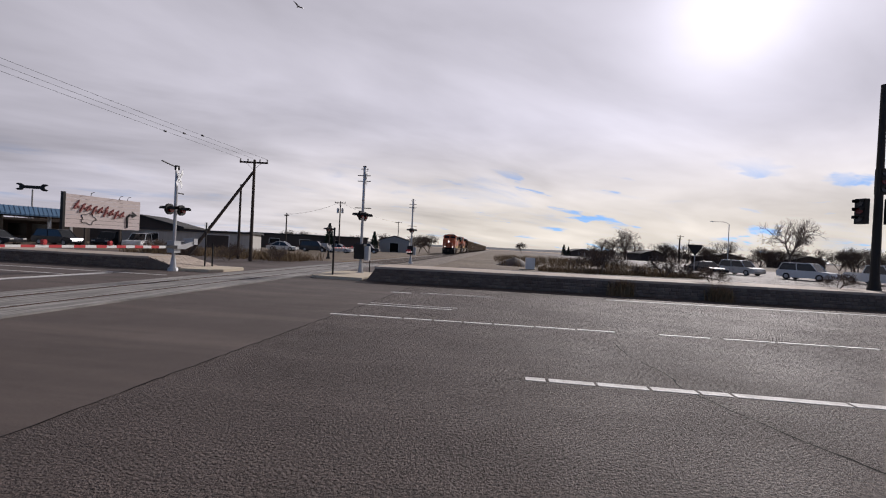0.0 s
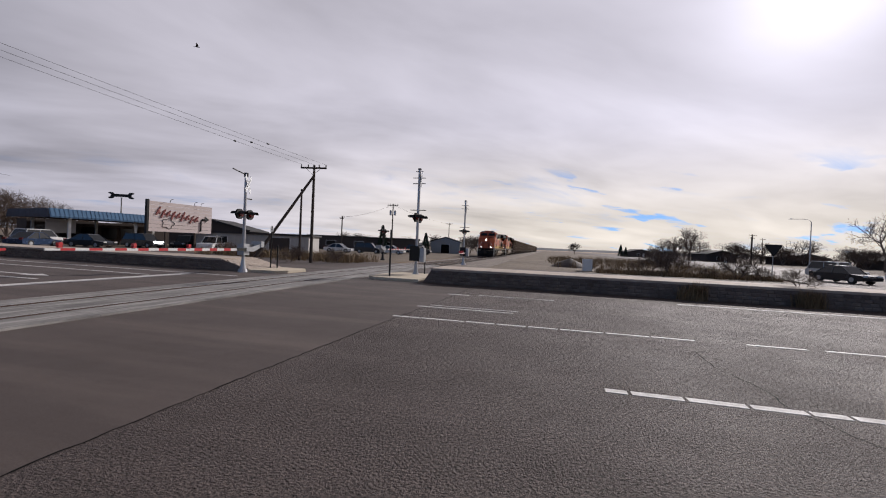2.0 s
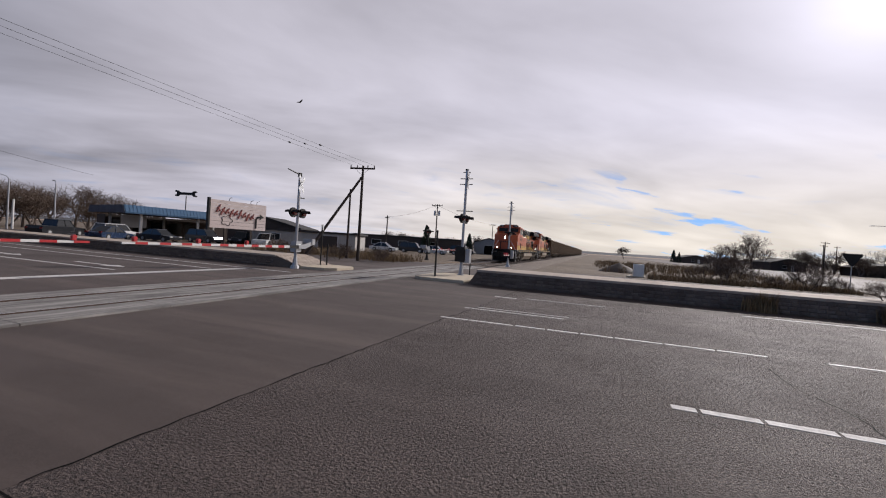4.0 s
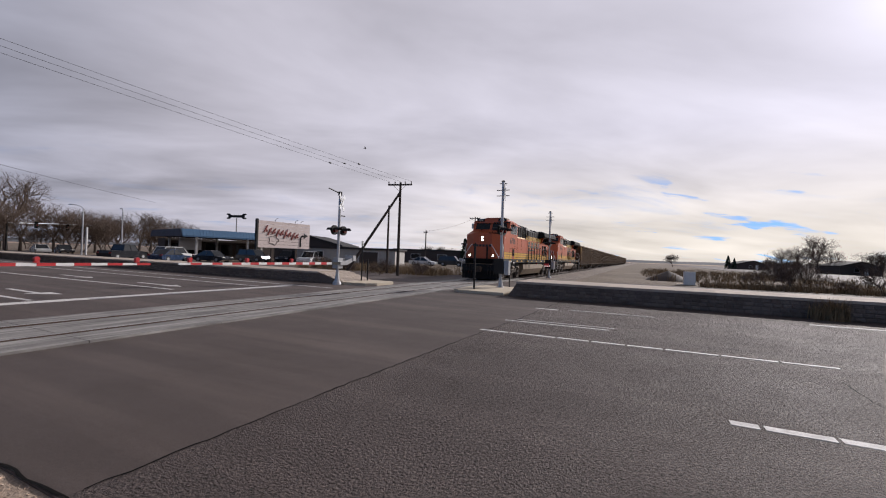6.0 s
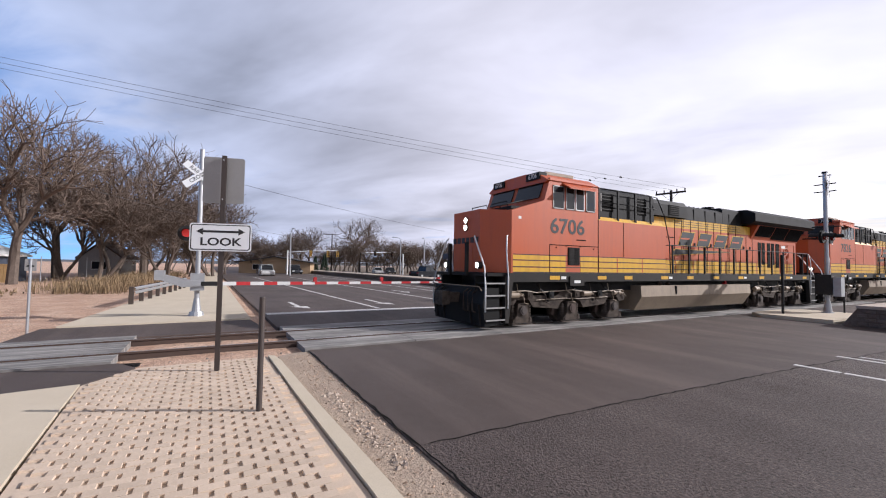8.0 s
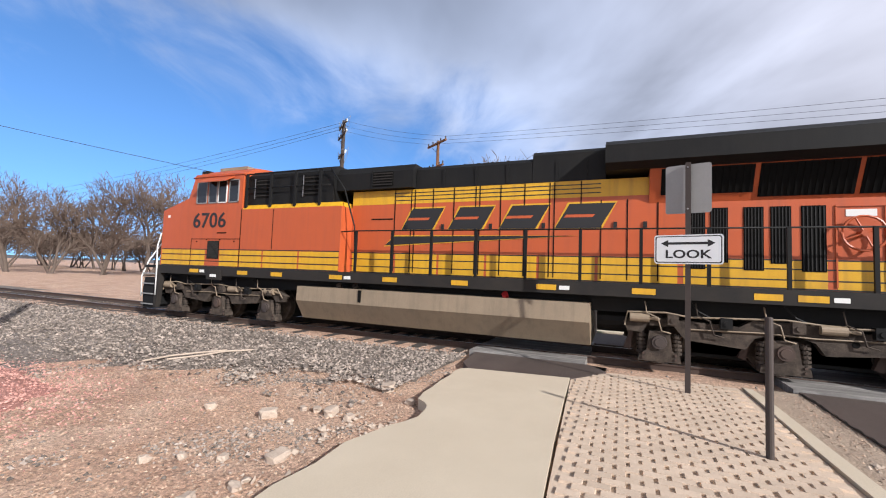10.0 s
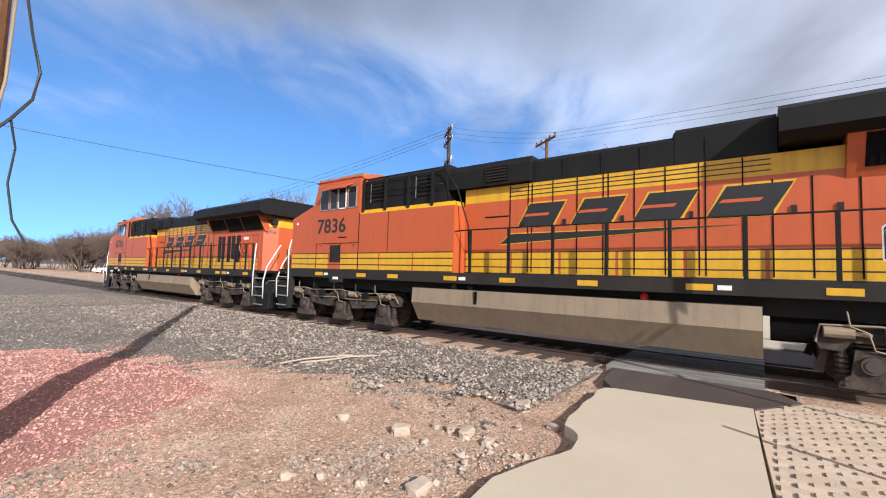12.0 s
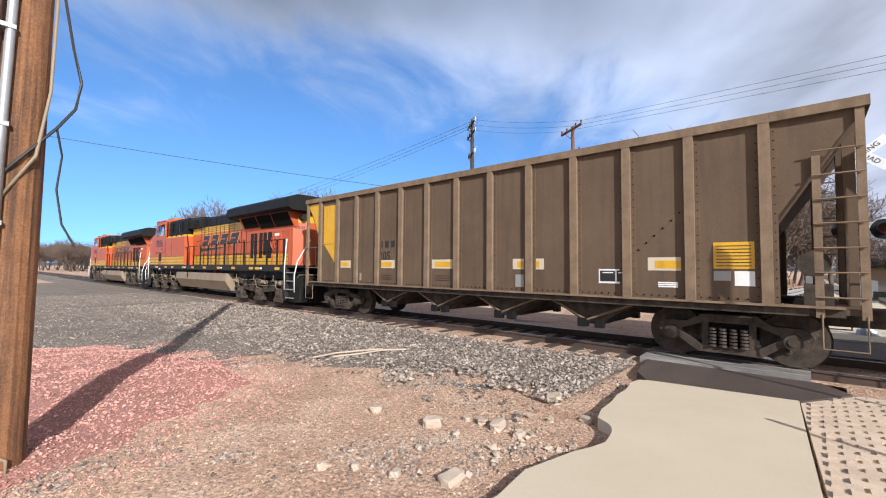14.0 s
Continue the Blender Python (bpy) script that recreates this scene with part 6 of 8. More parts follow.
# ---- signs and posts by the sidewalk ----
def look_sign():
    own = thing("look_sign", pose(-7.86, -0.04, -0.02, 0, 0, -16), "white LOOK sign with a double arrow on a brown steel post", "sign")
    bm = B()
    prism(bm, [(-0.022, -0.035), (0.022, -0.035), (0.022, 0.035), (0.014, 0.035), (0.014, -0.02), (-0.014, -0.02), (-0.014, 0.035), (-0.022, 0.035)], "z", -0.1, 3.52)
    part("post", bm, POSTM, own, "brown steel channel post")
    def plate(y0, y1, z0, z1, x0, x1, r, material, name, parent, label=""):
        pts = []
        for cy, cz, a0 in ((y1 - r, z1 - r, 0), (y0 + r, z1 - r, 90), (y0 + r, z0 + r, 180), (y1 - r, z0 + r, 270)):
            pts += [(cy + r * math.cos(radians(a0 + k * 22.5)), cz + r * math.sin(radians(a0 + k * 22.5))) for k in range(5)]
        b = B()
        prism(b, pts, "x", x0, x1)
        return part(name, b, material, parent, label)
    pl = plate(-0.457, 0.457, 1.955, 2.40, 0.045, 0.050, 0.04, SIGNW, "panel", own, "white reflective sign panel")
    plate(-0.44, 0.44, 1.972, 2.383, 0.050, 0.0515, 0.035, INK, "border", pl, "black border")
    plate(-0.425, 0.425, 1.987, 2.368, 0.0515, 0.053, 0.03, SIGNW, "field", pl)
    bm = B()
    prism(bm, [(-0.36, 2.27), (-0.26, 2.325), (-0.26, 2.288), (0.26, 2.288), (0.26, 2.325), (0.36, 2.27), (0.26, 2.215), (0.26, 2.252), (-0.26, 2.252), (-0.26, 2.215)], "x", 0.053, 0.0545)
    part("arrow", bm, INK, pl, "black double arrow")
    writing("LOOK", 0.175, Matrix.Translation((0.053, 0, 2.10)) @ SIDE_E, INK, pl, 0.0015, wide=1.25, heavy=0.004)
    plate(-0.32, 0.30, 2.74, 3.50, -0.050, -0.044, 0.04, ALU, "back_plate", own, "bare grey back of a second sign")
    for z in (1.99, 2.37, 2.8, 3.44):
        bm = B()
        cyl(bm, (-0.06, 0, z), (0.062, 0, z), 0.010, n=6)
        part("bolt", bm, GALV, own)


look_sign()


def steel_post(x, y, h, r, label, material=POSTM, cap=False):
    own = thing("steel_post", pose(x, y, -0.02), label, "post")
    bm = B()
    cyl(bm, (0, 0, -0.1), (0, 0, h), r, r, 12)
    cyl(bm, (0, 0, h), (0, 0, h + 0.01), r, r * 0.8, 12)
    part("shaft", bm, material, own)
    if cap:
        bm = B()
        bx(bm, -0.01, 0.01, -0.11, 0.11, h - 0.30, h)
        part("plate", bm, SIGNW if cap == 2 else ALU, own, "small plate")
        bm = B()
        bx(bm, 0.009, 0.013, -0.07, 0.07, h - 0.2, h - 0.16)
        part("text_bar", bm, INK, own)
    return own


steel_post(-5.60, 0.36, 1.36, 0.034, "short dark brown steel post in the pavers")
steel_post(-14.43, -4.1, 1.80, 0.03, "thin grey steel post by the tracks", GALV, 1)
steel_post(-7.70, 19.05, 2.40, 0.045, "dark steel post on the island nose", DARKM)
steel_post(-14.8, 19.6, 2.40, 0.035, "dark post with a small white sign on the island nose", DARKM, 2)
steel_post(-14.6, 19.9, 1.35, 0.04, "short dark steel post on the island nose", DARKM)
steel_post(-6.8, 22.0, 1.3, 0.03, "thin dark steel post beside the crossing signal", DARKM)


# ---- crossing signals ----
def crossbuck(own, x, y, z, face):
    """Two crossed white boards, lettered, on the mast. face: turn about z."""
    for k, (a, txt) in enumerate(((-38, "RAILROAD"), (38, "CROSSING"))):
        bm = B()
        bx(bm, -0.60, 0.60, -0.115, 0.115, -0.008 + k * 0.02, 0.008 + k * 0.02)
        o = part("crossbuck_board", bm, SIGNW, own, "white crossbuck board", bevel=0.004)
        o.matrix_basis = Matrix.Translation((x, y, z)) @ pose(0, 0, 0, 0, 0, face) @ SIDE_E @ pose(0, 0, 0.10, 0, 0, a)
        t = writing(txt, 0.17, Matrix.Translation((0, 0, 0.009 + k * 0.02)), INK, o, 0.001, wide=1.0, heavy=0.002)


def flasher(own, x, y, z, face, lit=True):
    for sd in (-1, 1):
        bm = B()
        cyl(bm, (0.02, sd * 0.36, 0), (0.05, sd * 0.36, 0), 0.25, 0.25, 20)
        o = part("lamp_disc", bm, DARKM, own, "black round lamp backing")
        o.matrix_basis = Matrix.Translation((x, y, z)) @ pose(0, 0, 0, 0, 0, face)
        bm = B()
        cyl(bm, (0.05, sd * 0.36, 0), (0.14, sd * 0.36, 0), 0.125, 0.125, 16)
        h = part("lamp", bm, REDLAMP if lit and sd < 0 else LAMPR, o, "red flashing lamp")
        bm = B()
        n = 12
        for k in range(n):      # hood over the lamp
            a0, a1 = math.pi * k / n, math.pi * (k + 1) / n
            v = [bm.verts.new((xx, sd * 0.36 + 0.15 * math.cos(a), 0.15 * math.sin(a) * (1 if xx < 0.2 else 0.9))) for xx, a in ((0.06, a0), (0.40, a0), (0.40, a1), (0.06, a1))]
            bm.faces.new(v)
        part("visor", bm, DARKM, o)
        bm = B()
        cyl(bm, (-0.10, sd * 0.36, 0), (0.02, sd * 0.36, 0), 0.09, 0.14, 12)
        part("lamp_back", bm, DARKM, o)
    bm = B()
    cyl(bm, (0, -0.40, 0.0), (0, 0.40, 0.0), 0.035, n=10)
    o = part("cross_arm", bm, DARKM, own)
    o.matrix_basis = Matrix.Translation((x, y, z)) @ pose(0, 0, 0, 0, 0, face)


def gate_arm(own, y0, y1, x, z):
    """A striped arm with lamps; each painted length is a piece."""
    n = max(4, round(abs(y1 - y0) / 0.42))
    d = (y1 - y0) / n
    for k in range(n):
        bm = B()
        a, b = sorted((y0 + k * d, y0 + (k + 1) * d))
        tz = 0.06 - 0.025 * k / n
        bx(bm, x - 0.02, x + 0.02, a, b, z - tz, z + tz)
        part("arm_band", bm, REDP if k % 2 else WHITEP, own, "red band" if k % 2 else "white band")
    for k in range(3):
        yy = y0 + (y1 - y0) * (0.35 + 0.3 * k)
        bm = B()
        bx(bm, x - 0.05, x + 0.05, yy - 0.06, yy + 0.06, z + 0.05, z + 0.10)
        cyl(bm, (x - 0.06, yy, z + 0.16), (x + 0.06, yy, z + 0.16), 0.065, n=12)
        part("arm_lamp", bm, REDP, own, "small red arm lamp")


def gate_signal(x, y, h, name, label, arm=None, faces=(0, 180), cb=None, extra=None, material=GALV, light_z=2.75, lit=False):
    own = thing(name, pose(x, y, 0.0), label, "crossing signal", "crossing signals")
    bm = B()
    cyl(bm, (0, 0, 0.0), (0, 0, h), 0.075, 0.07, 14)
    part("mast", bm, material, own, "round steel mast", smooth=False)
    bm = B()
    cyl(bm, (0, 0, 0.0), (0, 0, 0.16), 0.24, 0.20, 12)
    cyl(bm, (0, 0, 0.16), (0, 0, 0.60), 0.14, 0.085, 12)
    part("base", bm, material, own, "flared cast base")
    for f in faces:
        flasher(own, 0, 0, light_z, f, lit)
    if cb:
        crossbuck(own, 0, 0, cb[0], cb[1])
    if extra == "side_arm":
        bm = B()
        tube(bm, [(0, 0.05, h - 0.05), (0, -0.9, h + 0.10)], 0.03)
        cyl(bm, (0, 0, h - 0.15), (0, 0, h + 0.05), 0.11, 0.10, 10)
        cyl(bm, (0, -0.02, h * 0.75), (0, 0.45, h * 0.75), 0.03, n=8)
        part("side_arm", bm, DARKM, own)
    if extra == "rungs":
        bm = B()
        for z, w in ((h - 0.1, 0.2), (h - 0.45, 0.35), (h - 0.75, 0.35), (light_z + 0.42, 0.45)):
            cyl(bm, (-w, 0, z), (w, 0, z), 0.022, n=8)
        cyl(bm, (0, 0, h), (0, 0, h + 0.06), 0.10, 0.09, 10)
        part("cross_bar", bm, DARKM, own)
        bm = B()
        bx(bm, -0.3, 0.22, -0.28, 0.2, 0.85, 1.65)
        part("relay_box", bm, DARKM, own, "dark relay box on the mast", bevel=0.02)
        bm = B()
        bx(bm, 0.24, 0.48, -0.2, 0.15, 0.8, 1.55)
        part("side_cabinet", bm, GALV, own, bevel=0.015)
    if arm:
        y1, z = arm
        s = 1 if y1 > 0 else -1
        bm = B()
        bx(bm, -0.18, 0.18, -0.2, 0.2, 0.85, 1.40)
        cyl(bm, (0.2, 0, z), (-0.3, 0, z), 0.13, n=14)
        part("gate_machine", bm, GALV, own, "grey gate machine", bevel=0.02)
        bm = B()
        prism(bm, [(s * 0.1, z - 0.08), (s * 0.1, z + 0.08), (-s * 0.35, z + 0.14), (-s * 1.1, z + 0.34), (-s * 1.15, z + 0.18), (-s * 0.4, z - 0.10)], "x", 0.20, 0.27)
        prism(bm, [(s * 0.1, z - 0.08), (s * 0.1, z + 0.08), (-s * 0.35, z + 0.14), (-s * 1.1, z + 0.34), (-s * 1.15, z + 0.18), (-s * 0.4, z - 0.10)], "x", -0.27, -0.20)
        bx(bm, -0.3, 0.3, min(-s * 1.15, -s * 0.9), max(-s * 1.15, -s * 0.9), z + 0.12, z + 0.42)
        part("counterweight", bm, GALV, own, "grey counterweight arms")
        ar = part("arm_mount", (lambda b: (bx(b, 0.16, 0.26, min(0, s * 0.7), max(0, s * 0.7), z - 0.07, z + 0.07), b)[1])(B()), DARKM, own)
        gate_arm(own, s * 0.7, y1, 0.21, z)
    return own


gate_signal(-16.0, -0.5, 5.5, "gate_signal", "grey crossing gate with crossbuck, red lamps and a lowered striped arm", (9.3, 1.07), (0, 180), (4.62, 0), None, GALV, 2.7, True)
gate_signal(-14.85, 17.55, 4.85, "gate_signal", "grey gate signal on the median with a lowered striped arm", (-8.5, 1.12), (0, 180), (4.35, 25), "side_arm", GALV, 2.85)
gate_signal(-7.12, 21.4, 5.75, "crossing_signal", "grey crossing signal mast with dark hooded lamps on the island", None, (0, 180), (5.25, 12), "rungs", GALV, 3.15)
gate_signal(-7.9, 38.3, 6.0, "gate_signal", "grey crossing gate mast beyond the road with a lowered arm", (-3.0, 1.1), (0, 180), (5.3, 12), "rungs", GALV, 3.1)
gate_signal(-16.5, 39.5, 3.4, "gate_signal", "dark crossing gate mast beyond the road", (9.0, 1.1), (0, 180), None, None, DARKM, 2.9)


# ---- utility poles and wires ----
def utility_pole(x, y, h, label, arms=((0.45, 1.2),), turn=0, material=POLEW, r=0.15, transformer=False, lean=0.0):
    own = thing("utility_pole", pose(x, y, -0.1, 0, lean, turn), label, "utility pole", "utility poles")
    bm = B()
    n = 12
    cyl(bm, (0, 0, -0.2), (0, 0, h), r, r * 0.66, n)
    part("shaft", bm, material, own, smooth=False)
    for drop, half in arms:
        bm = B()
        bx(bm, -half, half, -0.16, -0.06, h - drop - 0.06, h - drop + 0.06)
        c = part("crossarm", bm, POLED if material != POLEW else material, own, bevel=0.008)
        bm = B()
        tube(bm, [(-half * 0.55, -0.17, h - drop - 0.05), (0, -0.17, h - drop - 0.55), (half * 0.55, -0.17, h - drop - 0.05)], 0.014)
        part("brace", bm, DARKM, c)
        for k in (-1.0, -0.45, 0.45, 1.0):
            bm = B()
            cyl(bm, (k * half * 0.95, -0.11, h - drop + 0.06), (k * half * 0.95, -0.11, h - drop + 0.20), 0.035, 0.05, 8)
            cyl(bm, (k * half * 0.95, -0.11, h - drop + 0.20), (k * half * 0.95, -0.11, h - drop + 0.25), 0.055, 0.03, 8)
            part("insulator", bm, POSTM, c)
    if transformer:
        for sd in (-1, 1):
            bm = B()
            cyl(bm, (sd * 0.42, 0, h - 2.1), (sd * 0.42, 0, h - 1.3), 0.2, 0.2, 12)
            cyl(bm, (sd * 0.42, 0, h - 1.3), (sd * 0.42, 0, h - 1.2), 0.2, 0.1, 12)
            part("transformer", bm, GALV, own, "grey can transformer")
    return own


utility_pole(-25.0, -12.2, 10.45, "brown wooden utility pole with two crossarms", ((0.2, 1.15), (1.75, 0.9)), 55)
utility_pole(-27.2, -21.6, 13.7, "dark wooden utility pole with crossarms and tangled wires", ((0.45, 1.15), (1.25, 1.3), (2.9, 0.9)), 50, POLED, 0.2)
pole_brace = utility_pole(-17.7, 28.2, 7.5, "dark wooden utility pole propped by a slanting brace pole", ((0.22, 1.0),), 10, POLED, 0.13)
bm = B()
cyl(bm, (-3.2, -2.9, -0.1), (0.0, 0.0, 6.7), 0.12, 0.09, 10)
part("prop", bm, POLED, pole_brace, "slanting prop pole")
utility_pole(-20.2, 30.5, 6.0, "dark thin wooden pole without crossarms", (), 0, POLED, 0.11)
utility_pole(-27.5, 70.2, 9.0, "distant dark utility pole with transformers", ((0.3, 1.0),), 0, POLED, 0.14, True)
utility_pole(-40.8, 76.5, 7.0, "distant dark utility pole", ((0.5, 0.5),), 0, POLED, 0.16)
utility_pole(-28.2, 117.3, 8.5, "distant dark utility pole", ((0.3, 1.0),), 0, POLED, 0.14)
utility_pole(-96.7, 24.7, 9.2, "distant dark utility pole behind the road", ((0.3, 1.6),), 80, POLED, 0.16)
utility_pole(-22.5, -78.9, 7.3, "dark utility pole beside a parked pickup", ((0.3, 1.6),), 10, POLED, 0.18)
utility_pole(-23.4, -114.7, 7.4, "distant dark utility pole", ((0.3, 1.5),), 10, POLED, 0.16)
for x, y, h in ((62, 150, 9.5), (70, 170, 9.5), (80, 185, 9.8)):
    utility_pole(x, y, h, "distant dark utility pole among trees", ((0.4, 1.5),), 30, POLED, 0.18)


own = thing("pole_hardware", pose(-27.2, -21.6, -0.1), "pale insulators and loops of wire on the tall dark pole", "pole hardware")
rg_p = random.Random(17)
for z in (13.25, 12.45, 10.8):
    for d in (-1.05, -0.6, 0.6, 1.05):
        x, y = d * math.cos(radians(50)), d * math.sin(radians(50))
        bm = B()
        for k in range(3):
            cyl(bm, (x, y, z + 0.08 + 0.07 * k), (x, y, z + 0.13 + 0.07 * k), 0.075, 0.045, 8)
        cyl(bm, (x, y, z), (x, y, z + 0.3), 0.025, n=6)
        part("insulator", bm, SIGNW, own, "pale stacked insulator")
        bm = B()
        a = rg_p.uniform(0, math.tau)
        tube(bm, [(x, y, z + 0.28), (x + 0.25 * math.cos(a), y + 0.25 * math.sin(a), z + 0.5), (x * 0.5 + 0.3 * math.cos(a), y * 0.5 + 0.3 * math.sin(a), z - 0.1), (0.12 * math.cos(a), 0.12 * math.sin(a), z - 0.75)], 0.014)
        part("wire_loop", bm, GALV, own, "curled loop of bare wire", smooth=True)


def near_pole():
    own = thing("wooden_pole", pose(-1.17, -6.68, -0.15, -0.9, -0.75, 0), "weathered brown wooden pole with steel conduits and loose cables", "utility pole")
    bm = B()
    n, rows = 20, 40
    grid = []
    for j in range(rows + 1):
        z = 9.0 * j / rows
        grid.append([bm.verts.new(((0.185 - 0.006 * z + 0.004 * noise.noise((k * 0.9, z * 0.35, 1.0)) + 0.003 * noise.noise((k * 3.0, z * 1.1, 4.0))) * math.cos(k * math.tau / n), (0.185 - 0.006 * z + 0.004 * noise.noise((k * 0.9, z * 0.35, 1.0))) * math.sin(k * math.tau / n), z - 0.1)) for k in range(n)])
    for a, b in zip(grid, grid[1:]):
        for k in range(n):
            bm.faces.new((a[k], a[(k + 1) % n], b[(k + 1) % n], b[k]))
    part("shaft", bm, POLEW, own)
    # the pole's flank that turns to the tracks carries the conduits
    for i, (px, py, r) in enumerate(((0.107, 0.176, 0.033), (0.196, 0.095, 0.030))):
        bm = B()
        tube(bm, [(px, py, 1.65 if i == 0 else 1.15), (px, py, 3.0), (px - 0.02, py, 5.0), (px - 0.03, py, 8.0)], r, 10)
        part("conduit", bm, GALV, own, "galvanised steel conduit", smooth=True)
    for z in (2.1, 2.9, 3.7, 4.6):
        bm = B()
        bx(bm, 0.07, 0.235, 0.05, 0.215, z, z + 0.035)
        part("strap", bm, GALV, own)
    for pts in ([(0.14, 0.16, 1.75), (0.10, 0.18, 1.4), (0.08, 0.19, 0.6), (0.05, 0.20, 0.30), (-0.05, 0.21, 0.22), (-0.06, 0.21, 0.0)], [(0.1, 0.17, 2.3), (-0.1, 0.18, 2.7), (-0.17, 0.06, 3.3), (-0.18, 0.02, 4.5)]):
        bm = B()
        tube(bm, pts, 0.014)
        part("ground_wire", bm, TANK, own, smooth=True)
    for pts, r in (([(0.20, 0.1, 2.35), (0.02, 0.20, 2.62), (-0.22, 0.12, 2.98), (-0.34, 0.06, 3.2), (-0.37, 0.05, 3.45), (-0.30, 0.05, 3.75), (-0.2, 0.05, 4.3)], 0.012), ([(-0.22, 0.12, 2.98), (-0.27, 0.08, 2.75), (-0.25, 0.06, 2.45), (-0.30, 0.05, 2.15), (-0.40, 0.05, 1.95)], 0.009),
                   ([(0.3, 0.2, 3.0), (0.22, 0.2, 3.6), (0.14, 0.15, 4.4)], 0.012)):
        bm = B()
        tube(bm, pts, r)
        part("loose_cable", bm, WIREM, own, "loose black cable")


near_pole()


def wire(a, b, sag, r=0.012, name="overhead_wire", knots=0):
    bm = B()
    a, b = Vector(a), Vector(b)
    pts = [a.lerp(b, k / 16) - Vector((0, 0, sag * 4 * (k / 16) * (1 - k / 16))) for k in range(17)]
    tube(bm, pts, r, 4)
    own = part(name, bm, WIREM)
    tagged(own, "thin dark overhead wire between poles", "wire", "overhead wires")
    if knots:
        q = a.lerp(b, knots) - Vector((0, 0, sag * 4 * knots * (1 - knots)))
        bm = B()
        cyl(bm, q - Vector((0, 0.07, 0)), q + Vector((0, 0.07, 0)), 0.055, 0.055, 8)
        part("splice", bm, WIREM, own, "dark splice on the wire")


TOP_A, TOP_B = Vector((-25.0, -12.2, 10.4)), Vector((-17.7, 28.2, 7.45))
for d in (-1.0, 0.0, 1.0):
    wire(TOP_A + Vector((0.6 * d, 0.9 * d, 0)), TOP_B + Vector((d * 0.9, 0.15 * d, 0)), 0.25, 0.007, knots=0.86 + 0.004 * d)
    wire(TOP_A + Vector((0.6 * d, 0.9 * d, 0)), Vector((-27.2, -21.6, 13.2)) + Vector((0.7 * d, 0.9 * d, 0)), 0.2, 0.007)
    wire(Vector((-27.2, -21.6, 13.2)) + Vector((0.7 * d, 0.9 * d, 0)), Vector((-22.5, -78.9, 7.0)) + Vector((1.4 * d, 0, 0)), 0.8, 0.012)
wire((-24.9, -12.2, 8.6), (-60, 34, 7.6), 0.5, 0.013)
wire((-24.9, -12.2, 6.8), (-96.7, 24.7, 7.4), 1.0, 0.015)
wire((-27.2, -21.6, 7.3), (14.0, -62.0, 15.5), 0.6, 0.016)
wire((-24.95, -12.2, 7.0), (-43, -26, 3.2), 0.4, 0.012)
wire((-24.95, -12.2, 6.4), (-27.2, -21.6, 6.6), 0.3, 0.02)
wire((-27.2, -21.6, 6.6), (-22.5, -78.9, 5.6), 1.2, 0.02)
wire((-27.5, 70.2, 8.7), (-40.8, 76.5, 6.7), 0.5, 0.02)
wire((-27.5, 70.2, 8.7), (-28.2, 117.3, 8.2), 0.6, 0.02)


# ---- traffic lights and street lamps ----
def traffic_light(own, x, y, z, face, body=DARKM):
    bm = B()
    bx(bm, -0.14, 0.14, -0.19, 0.19, -0.55, 0.55)
    o = part("light_head", bm, body, own, "three-lamp traffic light head", bevel=0.02)
    o.matrix_basis = pose(x, y, z, 0, 0, face)
    for k in (-1, 0, 1):
        bm = B()
        cyl(bm, (0.14, 0, k * 0.35), (0.17, 0, k * 0.35), 0.13, n=12)
        q = part("lamp", bm, GLASSD if k else LAMPR, o)
        bm = B()
        prism(bm, [(-0.15, k * 0.35 + 0.02), (-0.15, k * 0.35 + 0.15), (0.15, k * 0.35 + 0.15), (0.15, k * 0.35 + 0.02), (0.13, k * 0.35 + 0.13), (-0.13, k * 0.35 + 0.13)], "x", 0.14, 0.36)
        part("visor", bm, DARKM, o)


def signal_pole():
    own = thing("traffic_signal", pose(16.35, 20.2, 0.6), "tall dark traffic signal pole with lamp heads on the median", "traffic light")
    bm = B()
    cyl(bm, (0, 0, 0), (0, 0, 9.0), 0.17, 0.11, 14)
    cyl(bm, (0, 0, 0), (0, 0, 0.5), 0.26, 0.18, 14)
    part("pole", bm, DARKM, own)
    bm = B()
    tube(bm, [(0, 0, 8.8), (2.0, -0.6, 9.1), (6.0, -2.0, 9.4)], 0.08, 8)
    part("mast_arm", bm, DARKM, own)
    traffic_light(own, -0.55, 0.1, 3.5, 200)
    traffic_light(own, 0.45, -0.1, 3.5, 20)
    traffic_light(own, 0.1, 0, 4.8, -90)


signal_pole()


def street_lamp(x, y, h, turn, label, reach=2.4, material=GALV):
    own = thing("street_lamp", pose(x, y, -0.1, 0, 0, turn), label, "street lamp", "street lamps")
    bm = B()
    cyl(bm, (0, 0, 0), (0, 0, h - 0.6), 0.12, 0.08, 12)
    part("pole", bm, material, own)
    bm = B()
    tube(bm, [(0, 0, h - 0.65), (0.4, 0, h - 0.25), (1.2, 0, h - 0.05), (reach, 0, h)], 0.045, 8)
    part("arm", bm, material, own)
    bm = B()
    prism(bm, [(reach - 0.1, h - 0.06), (reach + 0.6, h - 0.04), (reach + 0.65, h + 0.02), (reach + 0.2, h + 0.10), (reach - 0.1, h + 0.06)], "y", -0.13, 0.13)
    part("lamp_head", bm, material, own, bevel=0.02)
    return own


